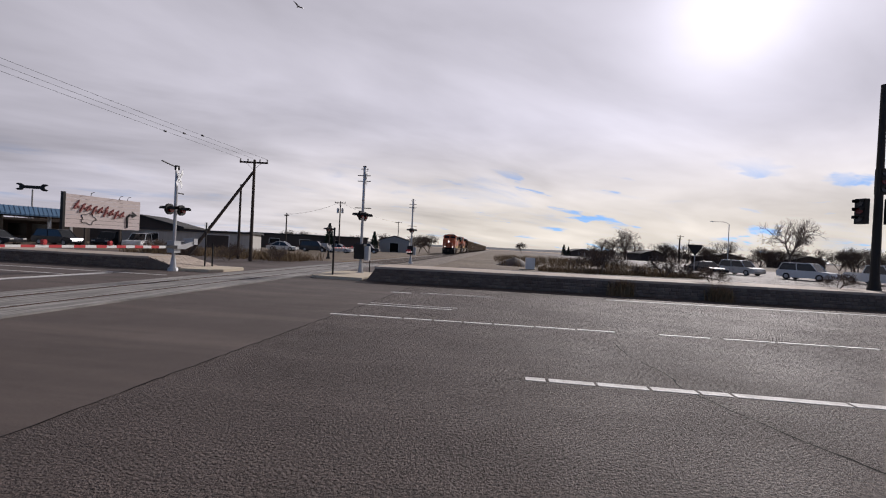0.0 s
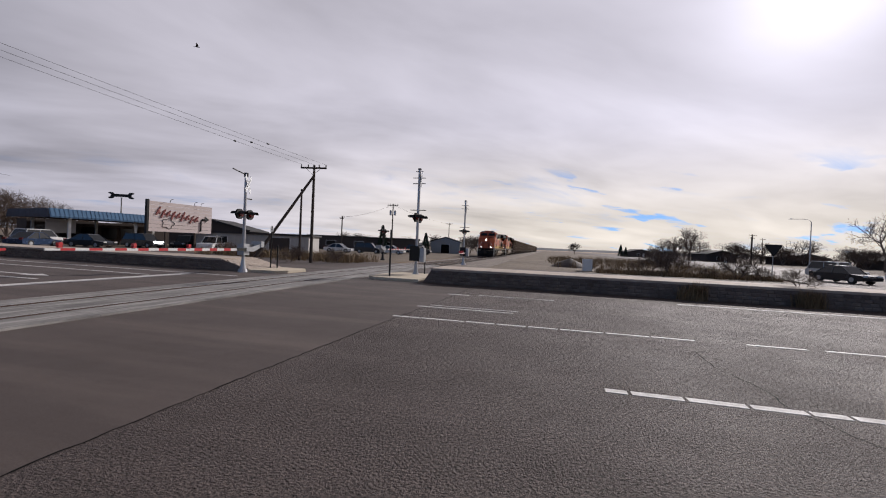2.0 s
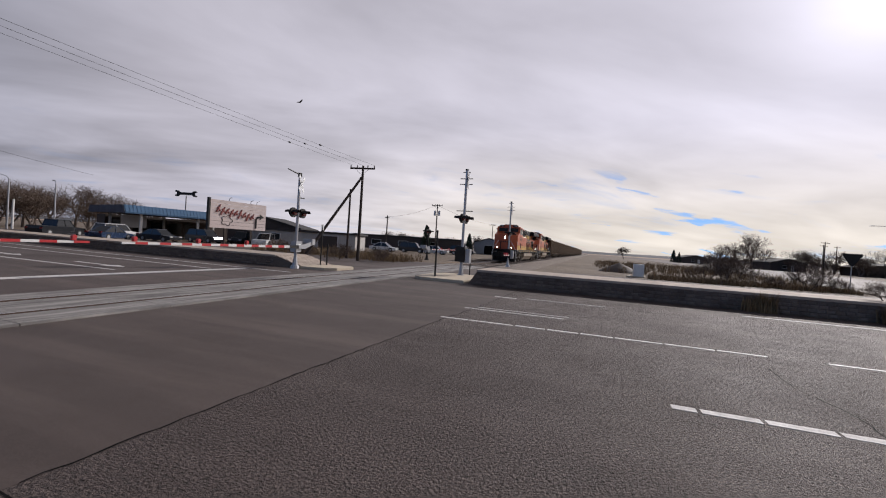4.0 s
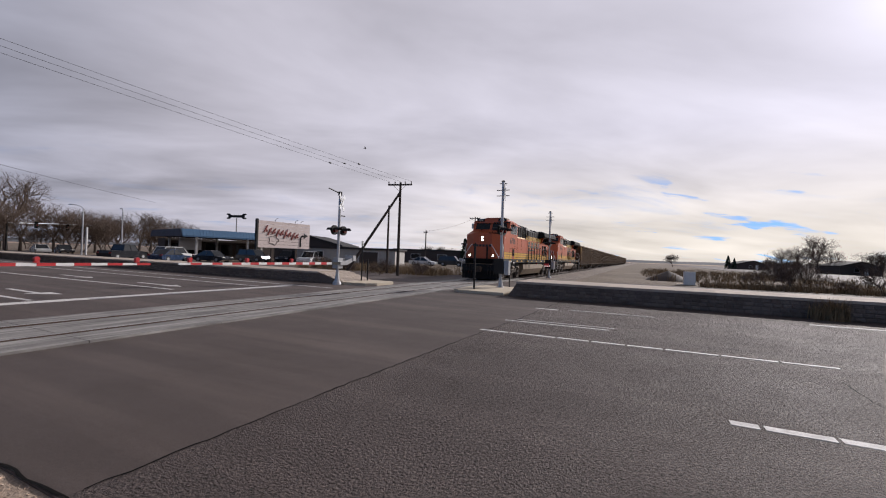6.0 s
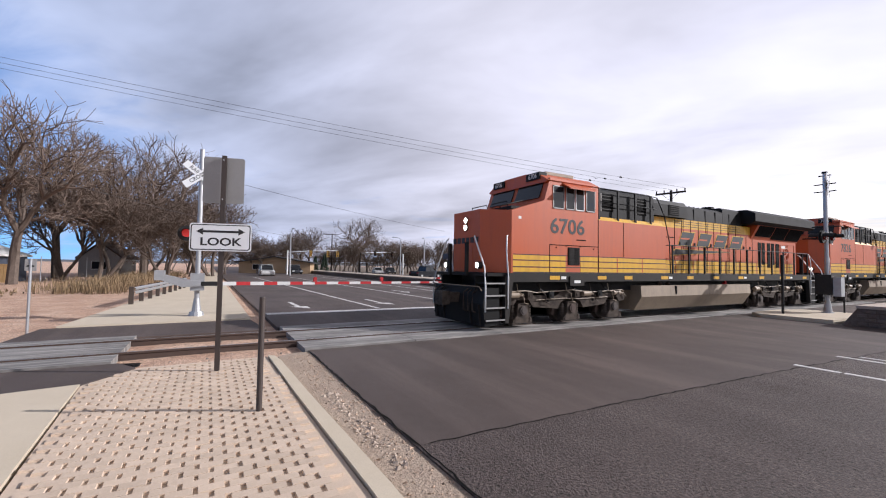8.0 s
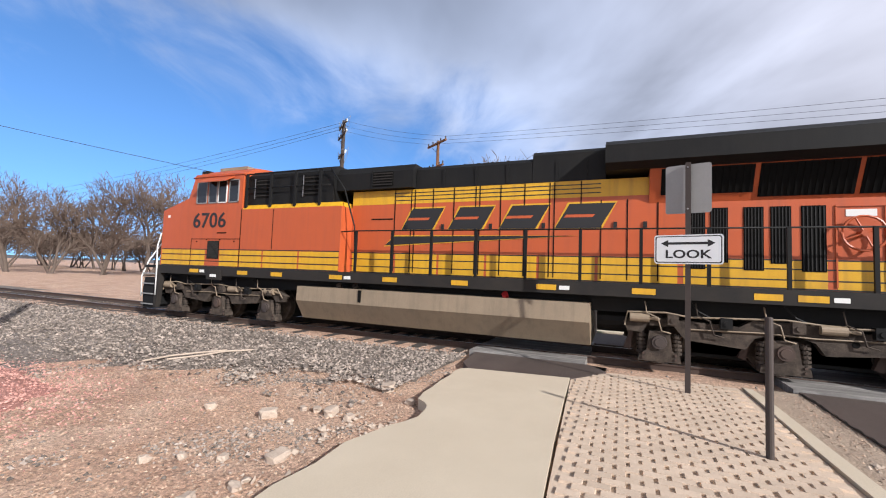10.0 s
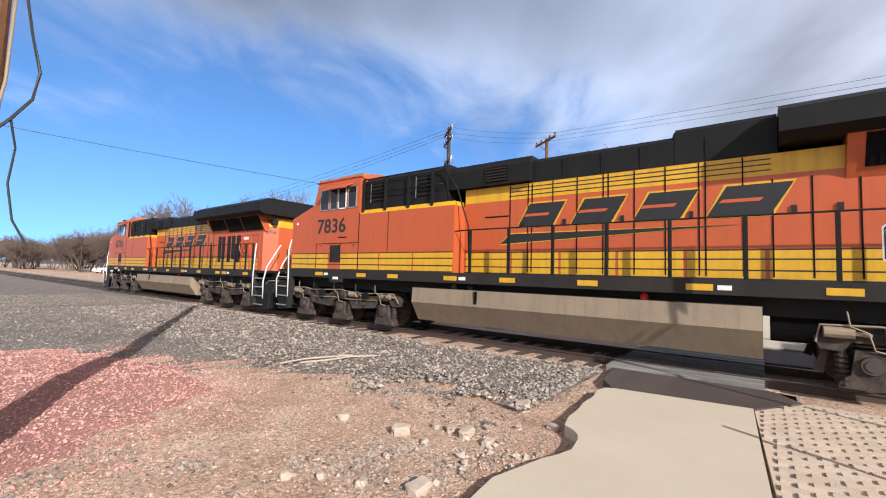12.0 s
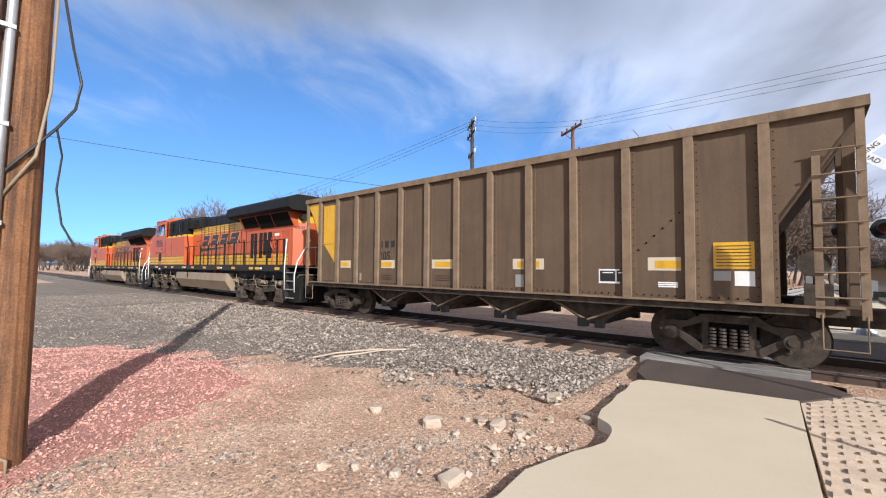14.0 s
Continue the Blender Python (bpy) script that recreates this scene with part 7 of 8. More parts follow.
street_lamp(52.0, 101, 10.5, 150, "tall grey street lamp beside the side street", 3.0)
street_lamp(-64.5, 10.3, 7.0, 0, "pale street lamp pole beside the west road", 1.4)
for x, y, turn in ((-76, 33, 200), (-74.5, 37.5, 160)):
    street_lamp(x, y, 7.6, turn, "pale street lamp beside the service station", 1.8)


def mast_lights(x, y, h, turn, length, label, spots, body):
    own = thing("traffic_signal", pose(x, y, -0.1, 0, 0, turn), label, "traffic light", "distant traffic signals")
    bm = B()
    cyl(bm, (0, 0, 0), (0, 0, h), 0.15, 0.11, 10)
    part("pole", bm, WHITEP if body == SIGY else DARKM, own)
    bm = B()
    tube(bm, [(0, 0, h - 0.3), (0, length * 0.5, h + 0.1), (0, length, h + 0.3)], 0.07, 8)
    part("mast_arm", bm, GALV, own)
    for q in spots:
        traffic_light(own, 0.1, q, h - 0.35, 0, body)


mast_lights(-74.5, 11.5, 4.2, 10, 9.0, "distant traffic signal mast with yellow heads", (4.0, 7.2, 9.0), SIGY)
mast_lights(-92, 30, 5.0, 15, 14.0, "distant dark traffic signal mast", (4.0, 9.0, 13.5), DARKM)
steel_post(-77, 34, 4.2, 0.13, "white post beside the service station", WHITEP)


# ---- yield sign, cabinet, heap, bushes' ground ----
own = thing("yield_sign", pose(18.45, 41.4, -0.1, 0, 0, 0), "dark triangular sign seen from behind on a post", "sign")
bm = B()
cyl(bm, (0, 0, 0), (0, 0, 3.0), 0.035, n=8)
part("post", bm, GALV, own)
bm = B()
prism(bm, [(-0.62, 3.1), (0.62, 3.1), (0.66, 3.0), (0.06, 2.1), (-0.06, 2.1), (-0.66, 3.0)], "y", -0.05, -0.04)
part("panel", bm, DARKM, own)
own = thing("utility_cabinet", pose(3.3, 40.2, -0.1), "small pale utility cabinet on the dirt", "cabinet")
bm = B()
bx(bm, -0.42, 0.42, -0.35, 0.35, 0.08, 1.15)
part("body", bm, WHITEP, own, bevel=0.03)
bm = B()
bx(bm, -0.9, 0.5, -0.45, 0.45, 0.0, 0.09)
part("pad", bm, CONC, own)
v, f = [], []
for j in range(9):
    for i in range(24):
        a, r = i * math.tau / 24, 1.9 * (1 - j / 8)
        v.append((2.2 + r * math.cos(a) * 1.15 * (1 + 0.1 * noise.noise((i, j, 0))), 48.7 + r * math.sin(a), -0.12 + 1.05 * (j / 8) ** 0.85))
f = [(j * 24 + i, j * 24 + (i + 1) % 24, (j + 1) * 24 + (i + 1) % 24, (j + 1) * 24 + i) for j in range(8) for i in range(24)]
solid("rubble_pile", v, f, ASPH_NEW, "dark conical heap of crushed stone", "heap", smooth=True)


# ---- guard rail ----
own = thing("guard_rail", pose(0, 0, 0), "weathered pale guard rail on short posts by the west sidewalk", "guard rail")
a, b = Vector((-21.1, -2.8, 0)), Vector((-33.5, -1.5, 0))
d = (b - a).normalized()
nrm = Vector((d.y, -d.x, 0))
bm = B()
for k in range(2):
    z0 = 0.42 + k * 0.16
    v = []
    for q in (a, b):
        for off, z in ((0, z0), (0.06, z0 + 0.04), (0.06, z0 + 0.10), (0, z0 + 0.14)):
            v.append(bm.verts.new(q + nrm * off + Vector((0, 0, z))))
    for i in range(3):
        bm.faces.new((v[i], v[i + 1], v[i + 5], v[i + 4]))
part("beam", bm, GALV, own, "corrugated steel beam")
for k in range(9):
    q = a.lerp(b, k / 8) - nrm * 0.08
    bm = B()
    bx(bm, q.x - 0.08, q.x + 0.08, q.y - 0.08, q.y + 0.08, -0.1, 0.74)
    part("post", bm, POLED, own)


# ---- buildings ----
def shed(name, label, cx, cy, turn, w, d, h, roof, wall, roof_m, over=0.3, openings=(), flat=False):
    """A plain house: walls, gabled or flat roof, doors and windows on its front (-y side before turning)."""
    own = thing(name, pose(cx, cy, -0.15, 0, 0, turn), label, "building")
    t = 0.2
    for nm, q in (("wall", (-w / 2, w / 2, -d / 2, -d / 2 + t)), ("wall", (-w / 2, w / 2, d / 2 - t, d / 2)), ("wall", (-w / 2, -w / 2 + t, -d / 2 + t, d / 2 - t)), ("wall", (w / 2 - t, w / 2, -d / 2 + t, d / 2 - t))):
        bm = B()
        bx(bm, *q, 0, h)
        part(nm, bm, wall, own)
    bm = B()
    if flat:
        bx(bm, -w / 2 - over, w / 2 + over, -d / 2 - over, d / 2 + over, h, h + roof)
    else:
        prism(bm, [(-w / 2 - over, h - 0.1), (0, h + roof), (w / 2 + over, h - 0.1), (w / 2 + over, h + 0.08), (0, h + roof + 0.2), (-w / 2 - over, h + 0.08)], "y", -d / 2 - over, d / 2 + over)
    part("roof", bm, roof_m, own, bevel=0.02)
    if not flat:
        for yy in (-d / 2, d / 2 - t):
            bm = B()
            prism(bm, [(-w / 2, h - 0.02), (w / 2, h - 0.02), (0, h + roof)], "y", yy, yy + t)
            part("gable", bm, GABLE if wall == GABLE else wall, own)
    for kind, x0, x1, z0, z1, m in openings:
        bm = B()
        bx(bm, x0 - 0.06, x1 + 0.06, -d / 2 - 0.04, -d / 2 + 0.02, z0 - 0.06, z1 + 0.06)
        o = part(kind, bm, WHITEP, own)
        bm = B()
        bx(bm, x0, x1, -d / 2 - 0.05, -d / 2 + 0.02, z0, z1)
        part("pane" if kind == "window" else "leaf", bm, m, o)
    return own


shed("white_building", "low white building with a flat dark roof behind the tracks", -38.2, -27.0, 62, 11.5, 6.5, 3.0, 0.28, WALLW, ROOFD, 0.45, (("window", -3.2, -2.2, 1.2, 2.0, GLASSD), ("window", -1.0, 1.0, 1.3, 1.9, GLASSD), ("door", 4.2, 5.1, 0.1, 2.15, WALLD)), True)
shed("white_building", "taller white building with a sloping dark roof", -42.0, -37.5, 62, 9.5, 7.0, 3.9, 1.0, WALLW, ROOFD, 0.4, (("window", -1, 0.2, 1.4, 2.4, GLASSD), ("window", 2, 3.2, 1.4, 2.4, GLASSD)))
shed("garage", "slate-blue gabled garage behind a wire fence", -49.0, -18.6, 80, 7.4, 6.0, 2.3, 1.35, GABLE, WHITEP, 0.25, (("door", -2.6, 2.6, 0.1, 2.1, MESHD),))
shed("small_house", "small grey house with a pointed pale gable", -66.0, -11.0, 80, 4.2, 5.0, 2.3, 1.8, ALU, WALLD, 0.25, (("window", -0.8, 0.6, 1.0, 1.9, GLASSD),))
shed("tan_building", "low tan building with a dark hipped roof by the west road", -89.5, 12.5, 70, 13, 9.0, 2.2, 1.0, WALLT, ROOFD, 0.6, (("window", -4, -2.6, 0.9, 1.8, GLASSD), ("window", 2, 4.5, 0.9, 1.8, GLASSD)))
shed("low_workshop", "long low white workshop with a dark roof behind weeds", -38.5, 49.5, 20, 14.0, 7.0, 2.3, 0.25, WALLW, ROOFD, 0.3, (("window", -4.5, -3.2, 1.1, 1.9, GLASSD), ("door", 2, 4.6, 0.1, 2.0, WALLD)), True)
shed("gabled_workshop", "dark gabled workshop with a pale front roof", -47.5, 52.0, 20, 10.5, 8.0, 2.8, 1.3, WALLD, ROOFD, 0.3, (("door", -2, 2, 0.1, 2.4, MESHD),))
shed("brick_block", "long low dark brick building beyond parked cars", -40.5, 88.0, 17, 24.0, 10.0, 2.8, 0.3, WALLD, ROOFD, 0.2, (("window", -8, -6, 1.0, 2.0, GLASSD), ("window", -2, 0, 1.0, 2.0, GLASSD), ("door", 5, 6, 0.1, 2.1, MESHD)), True)
shed("grey_shed", "small grey shed beside the tracks to the north", -24.0, 98.0, 5, 7.0, 5.0, 2.8, 1.0, ALU, ROOFD, 0.3, (("door", -1, 1, 0.1, 2.2, MESHD),))
for x, y, w in ((60, 175, 12), (84, 170, 16), (98, 150, 14), (46, 240, 14)):
    shed("low_house", "distant low dark house among bare trees", x, y, 20, w, 8, 2.8, 1.4, WALLD, ROOFD, 0.4, (("window", -2, -0.6, 1.0, 2.0, GLASSD), ("door", 1, 2, 0.1, 2.1, WHITEP)))


def station():
    own = thing("station_canopy", pose(-57.8, 37.6, -0.1, 0, 0, 75), "service station canopy with a blue ribbed roof edge", "canopy")
    w, d = 18.5, 14.0
    bm = B()
    bx(bm, -1.0, w, 0.0, d, 3.35, 3.6)
    part("deck", bm, WALLD, own)
    n = 44
    bm = B()
    prism(bm, [(-0.12, 3.25), (-0.12, 3.45), (0.45, 4.38), (0.55, 4.36)], "x", -1.0, w)
    fr = part("mansard", bm, ROOFB, own, "blue metal mansard edge")
    for k in range(n):
        xx = -0.9 + (w + 0.9) * k / n
        bm = B()
        prism(bm, [(-0.15, 3.28), (-0.15, 3.46), (0.42, 4.41), (0.45, 4.38)], "x", xx, xx + 0.05)
        part("seam", bm, ROOFB, fr)
    bm = B()
    prism(bm, [(0.0, 3.3), (0.5, 4.35), (d - 0.5, 4.35), (d, 3.3)], "x", -1.15, -1.0)
    part("end_mansard", bm, GABLE, own)
    for x in (1.2, 8.5, 16.5):
        for y in (1.0, d - 1.2):
            bm = B()
            bx(bm, x - 0.15, x + 0.15, y - 0.15, y + 0.15, 0, 3.36)
            part("column", bm, WHITEP, own)
    bm = B()
    bx(bm, 1.0, w + 6, d + 0.3, d + 4.0, 0.0, 3.2)
    part("shop", bm, WALLD, own, "dark shop front")
    for k in range(5):
        bm = B()
        bx(bm, 2.0 + k * 2.6, 4.0 + k * 2.6, d + 0.26, d + 0.31, 0.6, 2.4)
        part("window", bm, GLASSD, own)
    bm = B()
    bx(bm, -0.6, 2.4, 2.5, 2.62, 1.4, 3.1)
    part("hanging_sign", bm, ALU, own)


station()


def billboard():
    own = thing("billboard", pose(-41.6, 39.4, -0.1, 0, 0, 84), "pale billboard with faded red script and an arrow on two posts", "billboard")
    w, z0, z1 = 7.8, 2.05, 5.35
    for k in range(8):
        bm = B()
        a = z0 + (z1 - z0) * k / 8
        bx(bm, -w / 2, w / 2, -0.06, 0.0, a + 0.01, a + (z1 - z0) / 8 - 0.01)
        part("board", bm, BILLB, own)
    bm = B()
    bx(bm, -w / 2 - 0.22, -w / 2, -0.15, 0.2, z0 - 0.3, z1 + 0.15)
    part("edge_board", bm, DARKM, own)
    for x in (-1.8, 1.8):
        bm = B()
        bx(bm, x - 0.1, x + 0.1, 0.0, 0.2, 0, z1)
        part("post", bm, POLED, own)
    rg = random.Random(3)
    for k in range(9):      # unreadable script: slanting strokes
        bm = B()
        x = -3.1 + k * 0.58
        z = 4.3 - 0.07 * k
        tube(bm, [(x, -0.075, z - 0.35 - 0.25 * (k % 2)), (x + 0.33, -0.075, z + 0.1), (x + 0.45, -0.075, z + 0.45 * (1 if k in (0, 5) else 0.5)), (x + 0.2, -0.075, z + 0.1), (x + 0.45, -0.075, z - 0.25)], 0.12, 6)
        part("script_stroke", bm, BILLI, own, "faded red painted stroke")
    bm = B()
    ring = [(-1.7 + 0.66 * (1 + 0.18 * math.cos(5 * a)) * math.cos(a), -0.075, 3.0 + 0.55 * (1 + 0.18 * math.cos(5 * a)) * math.sin(a)) for a in [k * math.tau / 40 for k in range(41)]]
    tube(bm, ring, 0.035, 5)
    part("flower_outline", bm, INK, own)
    bm = B()
    tube(bm, [(2.4, -0.075, 2.3), (2.4, -0.075, 3.5), (2.65, -0.075, 3.75), (3.0, -0.075, 3.75)], 0.12, 6)
    prism(bm, [(2.95, 3.4), (3.55, 3.78), (2.95, 4.15)], "y", -0.1, -0.065)
    part("arrow", bm, INK, own, "dark bent arrow")
    for x in (-1.5, 1.5, 2.4):
        bm = B()
        tube(bm, [(x, 0, z1), (x, -0.1, z1 + 0.3), (x, -0.5, z1 + 0.4)], 0.03, 6)
        part("lamp_arm", bm, DARKM, own)


billboard()
own = thing("wrench_sign", pose(-72.2, 56.1, -0.1, 0, 0, 17), "dark open-ended wrench sign on a tall pole", "sign")
bm = B()
cyl(bm, (0, 0.1, 0), (0, 0.1, 7.8), 0.12, 0.1, 10)
part("pole", bm, ALU, own)
bm = B()
half = [(1.15, -0.24), (1.45, -0.52), (1.95, -0.55), (2.15, -0.35), (1.7, -0.18), (1.7, 0.18), (2.15, 0.35), (1.95, 0.55), (1.45, 0.52), (1.15, 0.24)]
pts = half + [(-x, z) for x, z in half[::-1]]
prism(bm, [(x, z + 8.15) for x, z in pts], "y", -0.1, 0.1)
part("wrench", bm, DARKM, own, "dark wrench silhouette", bevel=0.02)


# chain-link fence and board gate before the garage
own = thing("wire_fence", pose(0, 0, 0), "galvanised wire fence on thin posts before the garage", "fence")
rows = [(-44.5, -15.5), (-43.6, -18.0), (-42.7, -20.5), (-41.5, -23.0)]
for x, y in rows + [(-47.5, -12.5), (-50, -10)]:
    bm = B()
    cyl(bm, (x, y, -0.1), (x, y, 2.1), 0.035, n=8)
    part("post", bm, GALV, own)
for (xa, ya), (xb, yb) in zip(rows, rows[1:]):
    for z in (2.05, 1.2, 0.15):
        bm = B()
        cyl(bm, (xa, ya, z), (xb, yb, z), 0.02, n=6)
        part("rail", bm, GALV, own)
    bm = B()
    for k in range(14):
        p = Vector((xa, ya, 0)).lerp(Vector((xb, yb, 0)), k / 14)
        q = Vector((xa, ya, 0)).lerp(Vector((xb, yb, 0)), min(1, (k + 4) / 14))
        tube(bm, [(p.x, p.y, 0.1), (q.x, q.y, 2.0)], 0.005, 3)
        tube(bm, [(q.x, q.y, 0.1), (p.x, p.y, 2.0)], 0.005, 3)
    part("mesh", bm, GALV, own)
own = thing("board_fence", pose(-45.2, -15.2, -0.1, 0, 0, 80), "ochre board fence panel beside the garage", "fence")
for k in range(16):
    bm = B()
    bx(bm, -2.0 + k * 0.25, -1.77 + k * 0.25, -0.02, 0.02, 0.1, 1.55)
    part("board", bm, PLYWOOD, own)
own = thing("fire_hydrant", pose(-33.0, -16.6, -0.1), "small yellow fire hydrant by the wooden pole", "hydrant")
bm = B()
cyl(bm, (0, 0, 0), (0, 0, 0.6), 0.13, 0.12, 12)
cyl(bm, (0, 0, 0.6), (0, 0, 0.78), 0.15, 0.05, 12)
part("barrel", bm, YELLOW, own)
bm = B()
cyl(bm, (-0.22, 0, 0.45), (0.22, 0, 0.45), 0.06, n=10)
part("outlet", bm, YELLOW, own)

# ---- vehicles ----
def vehicle(kind, paint, m, label, group=""):
    """A car whose nose points to -y, standing on z = 0."""
    own = thing({"pickup": "pickup_truck", "suv": "suv"}.get(kind, "car"), m, label, "car", group)
    L, W, H = {"sedan": (4.6, 1.78, 1.45), "suv": (4.7, 1.86, 1.75), "pickup": (5.7, 1.95, 1.85)}[kind]
    a, b, belt = -L / 2, L / 2, H * 0.56
    bm = B()
    prism(bm, [(a + 0.03, 0.32), (a, 0.55), (a + 0.12, belt - 0.12), (a + 1.25, belt), (b - 0.15, belt + 0.02), (b, 0.75), (b - 0.04, 0.34), (b - 0.5, 0.24), (a + 0.5, 0.24)], "x", -W / 2, W / 2)
    part("body", bm, paint, own, bevel=0.06)
    if kind == "sedan":
        g = [(a + 1.15, belt - 0.02), (a + 1.95, H - 0.02), (b - 1.55, H), (b - 0.55, belt)]
    elif kind == "suv":
        g = [(a + 1.15, belt - 0.02), (a + 1.75, H - 0.02), (b - 0.45, H), (b - 0.12, belt)]
    else:
        g = [(a + 1.5, belt - 0.02), (a + 2.1, H - 0.02), (a + 3.6, H), (a + 3.85, belt)]
    bm = B()
    prism(bm, g, "x", -W / 2 + 0.09, W / 2 - 0.09)
    for q in bm.verts:
        if q.co.z > belt + 0.2:
            q.co.x *= 0.86
    part("glasshouse", bm, GLASSD, own, "dark glazed cabin", bevel=0.03)
    bm = B()
    prism(bm, [(g[1][0] - 0.05, H - 0.05), (g[1][0] + 0.1, H + 0.01), (g[2][0] - 0.05, H + 0.025), (g[2][0] + 0.06, H - 0.05)], "x", -W / 2 + 0.2, W / 2 - 0.2)
    part("roof", bm, paint, own, bevel=0.02)
    for sd in (1, -1):
        for y0, y1 in ((g[0][0], g[1][0]), (g[3][0], g[2][0])):
            bm = B()
            tube(bm, [(sd * (W / 2 - 0.08), y0, belt), (sd * (W / 2 - 0.21), y1, H - 0.03)], 0.035)
            part("pillar", bm, paint, own)
        bm = B()
        tube(bm, [(sd * (W / 2 - 0.07), (g[0][0] + g[3][0]) / 2, belt), (sd * (W / 2 - 0.2), (g[1][0] + g[2][0]) / 2, H - 0.03)], 0.03)
        part("pillar", bm, paint, own)
        bm = B()
        bx(bm, sd * (W / 2 - 0.42), sd * (W / 2 - 0.05), a - 0.01, a + 0.12, 0.60, 0.74)
        part("headlight", bm, LAMPC, own, bevel=0.02)
        bm = B()
        bx(bm, sd * (W / 2 - 0.30), sd * (W / 2 - 0.02), b - 0.10, b + 0.01, 0.68, 0.90)
        part("tail_lamp", bm, LAMPR, own, bevel=0.02)
        for y in (a + 0.90, b - 0.95):
            bm = B()
            cyl(bm, (sd * (W / 2 - 0.20), y, 0.34), (sd * (W / 2 + 0.015), y, 0.34), 0.34, 0.335, 18)
            t = part("tyre", bm, RUBBER, own)
            bm = B()
            cyl(bm, (sd * (W / 2 + 0.012), y, 0.34), (sd * (W / 2 + 0.022), y, 0.34), 0.20, 0.19, 14)
            part("rim", bm, GALV, t)
    if kind == "pickup":
        bm = B()
        bx(bm, -W / 2 + 0.12, W / 2 - 0.12, a + 3.95, b - 0.12, belt - 0.05, belt + 0.035)
        part("bed_floor", bm, RUBBER, own)
    return own


sedan = vehicle("sedan", CARD, pose(24.3, 51.0, 0), "dark sedan driving down the side street", "moving cars")
suv = vehicle("suv", CARS, pose(29.0, 53.5, 0), "silver estate car slowing on the side street", "moving cars")
suv_white = vehicle("suv", CARW, pose(31.5, 46.8, 0), "white sport utility car on the side street", "moving cars")
truck = vehicle("pickup", CARW, pose(36.4, 44.2, -0.01, 0, 0, 10), "white pickup waiting on the side street")
for kind, paint, x, y, turn, label in (
        ("sedan", CARB, -50.5, 30.5, 200, "dark blue car parked before the service station"), ("suv", CARW, -54.5, 33.5, 190, "white car parked before the service station"), ("sedan", CARD, -48.5, 34.5, 100, "black car parked under the canopy edge"),
        ("suv", CARD, -49.0, 41.0, 95, "black car parked beside the canopy"), ("suv", CARD, -46.5, 45.0, 20, "dark car parked by the workshop"), ("suv", CARW, -41.0, 43.5, 20, "white car parked behind the billboard"), ("pickup", CARD, -60.0, 30.5, 200, "dark pickup by the service station"),
        ("sedan", CARW, -33.5, 62.0, 100, "white car parked by the dark pole"), ("suv", CARD, -30.0, 66.0, 100, "black car parked before the brick building"), ("sedan", CARS, -26.0, 66.5, 95, "silver car parked before the brick building"), ("suv", CARD, -23.5, 74.0, 95, "black car parked by the tracks"),
        ("suv", CARS, -68.0, 7.5, 90, "silver car waiting behind the gate"), ("suv", CARD, -82.0, 8.5, 90, "dark car waiting on the west road"), ("sedan", CARS, -86.5, 32.2, 80, "silver car on the far road"), ("sedan", CARD, -88.5, 36.0, 80, "dark car on the far road"),
        ("suv", CARD, -79.5, 13.5, 95, "dark car parked by the tan building"), ("pickup", CARW, -25.5, -101.5, -78, "white pickup parked under bare trees")):
    vehicle(kind, paint, pose(x, y, -0.1 if abs(x) > 40 or y > 36 else 0.0, 0, 0, turn), label)


# ---- trees and brush ----
def limb_mesh(name, segs, material, n0=7):
    """Tapered tubes; segs: (p0, p1, r0, r1) with fewer sides where thin."""
    verts, faces = [], []
    for p0, p1, r0, r1 in segs:
        n = n0 if r0 > 0.06 else (4 if r0 > 0.02 else 3)
        d = (p1 - p0).normalized()
        u = d.orthogonal().normalized()
        w = d.cross(u)
        b = len(verts)
        for p, r in ((p0, r0), (p1, r1)):
            for k in range(n):
                a = k * math.tau / n
                verts.append(p + (u * math.cos(a) + w * math.sin(a)) * r)
        for k in range(n):
            faces.append((b + k, b + (k + 1) % n, b + n + (k + 1) % n, b + n + k))
    me = bpy.data.meshes.new(name)
    me.from_pydata([tuple(v) for v in verts], [], faces)
    me.materials.append(material)
    me.update()
    return me


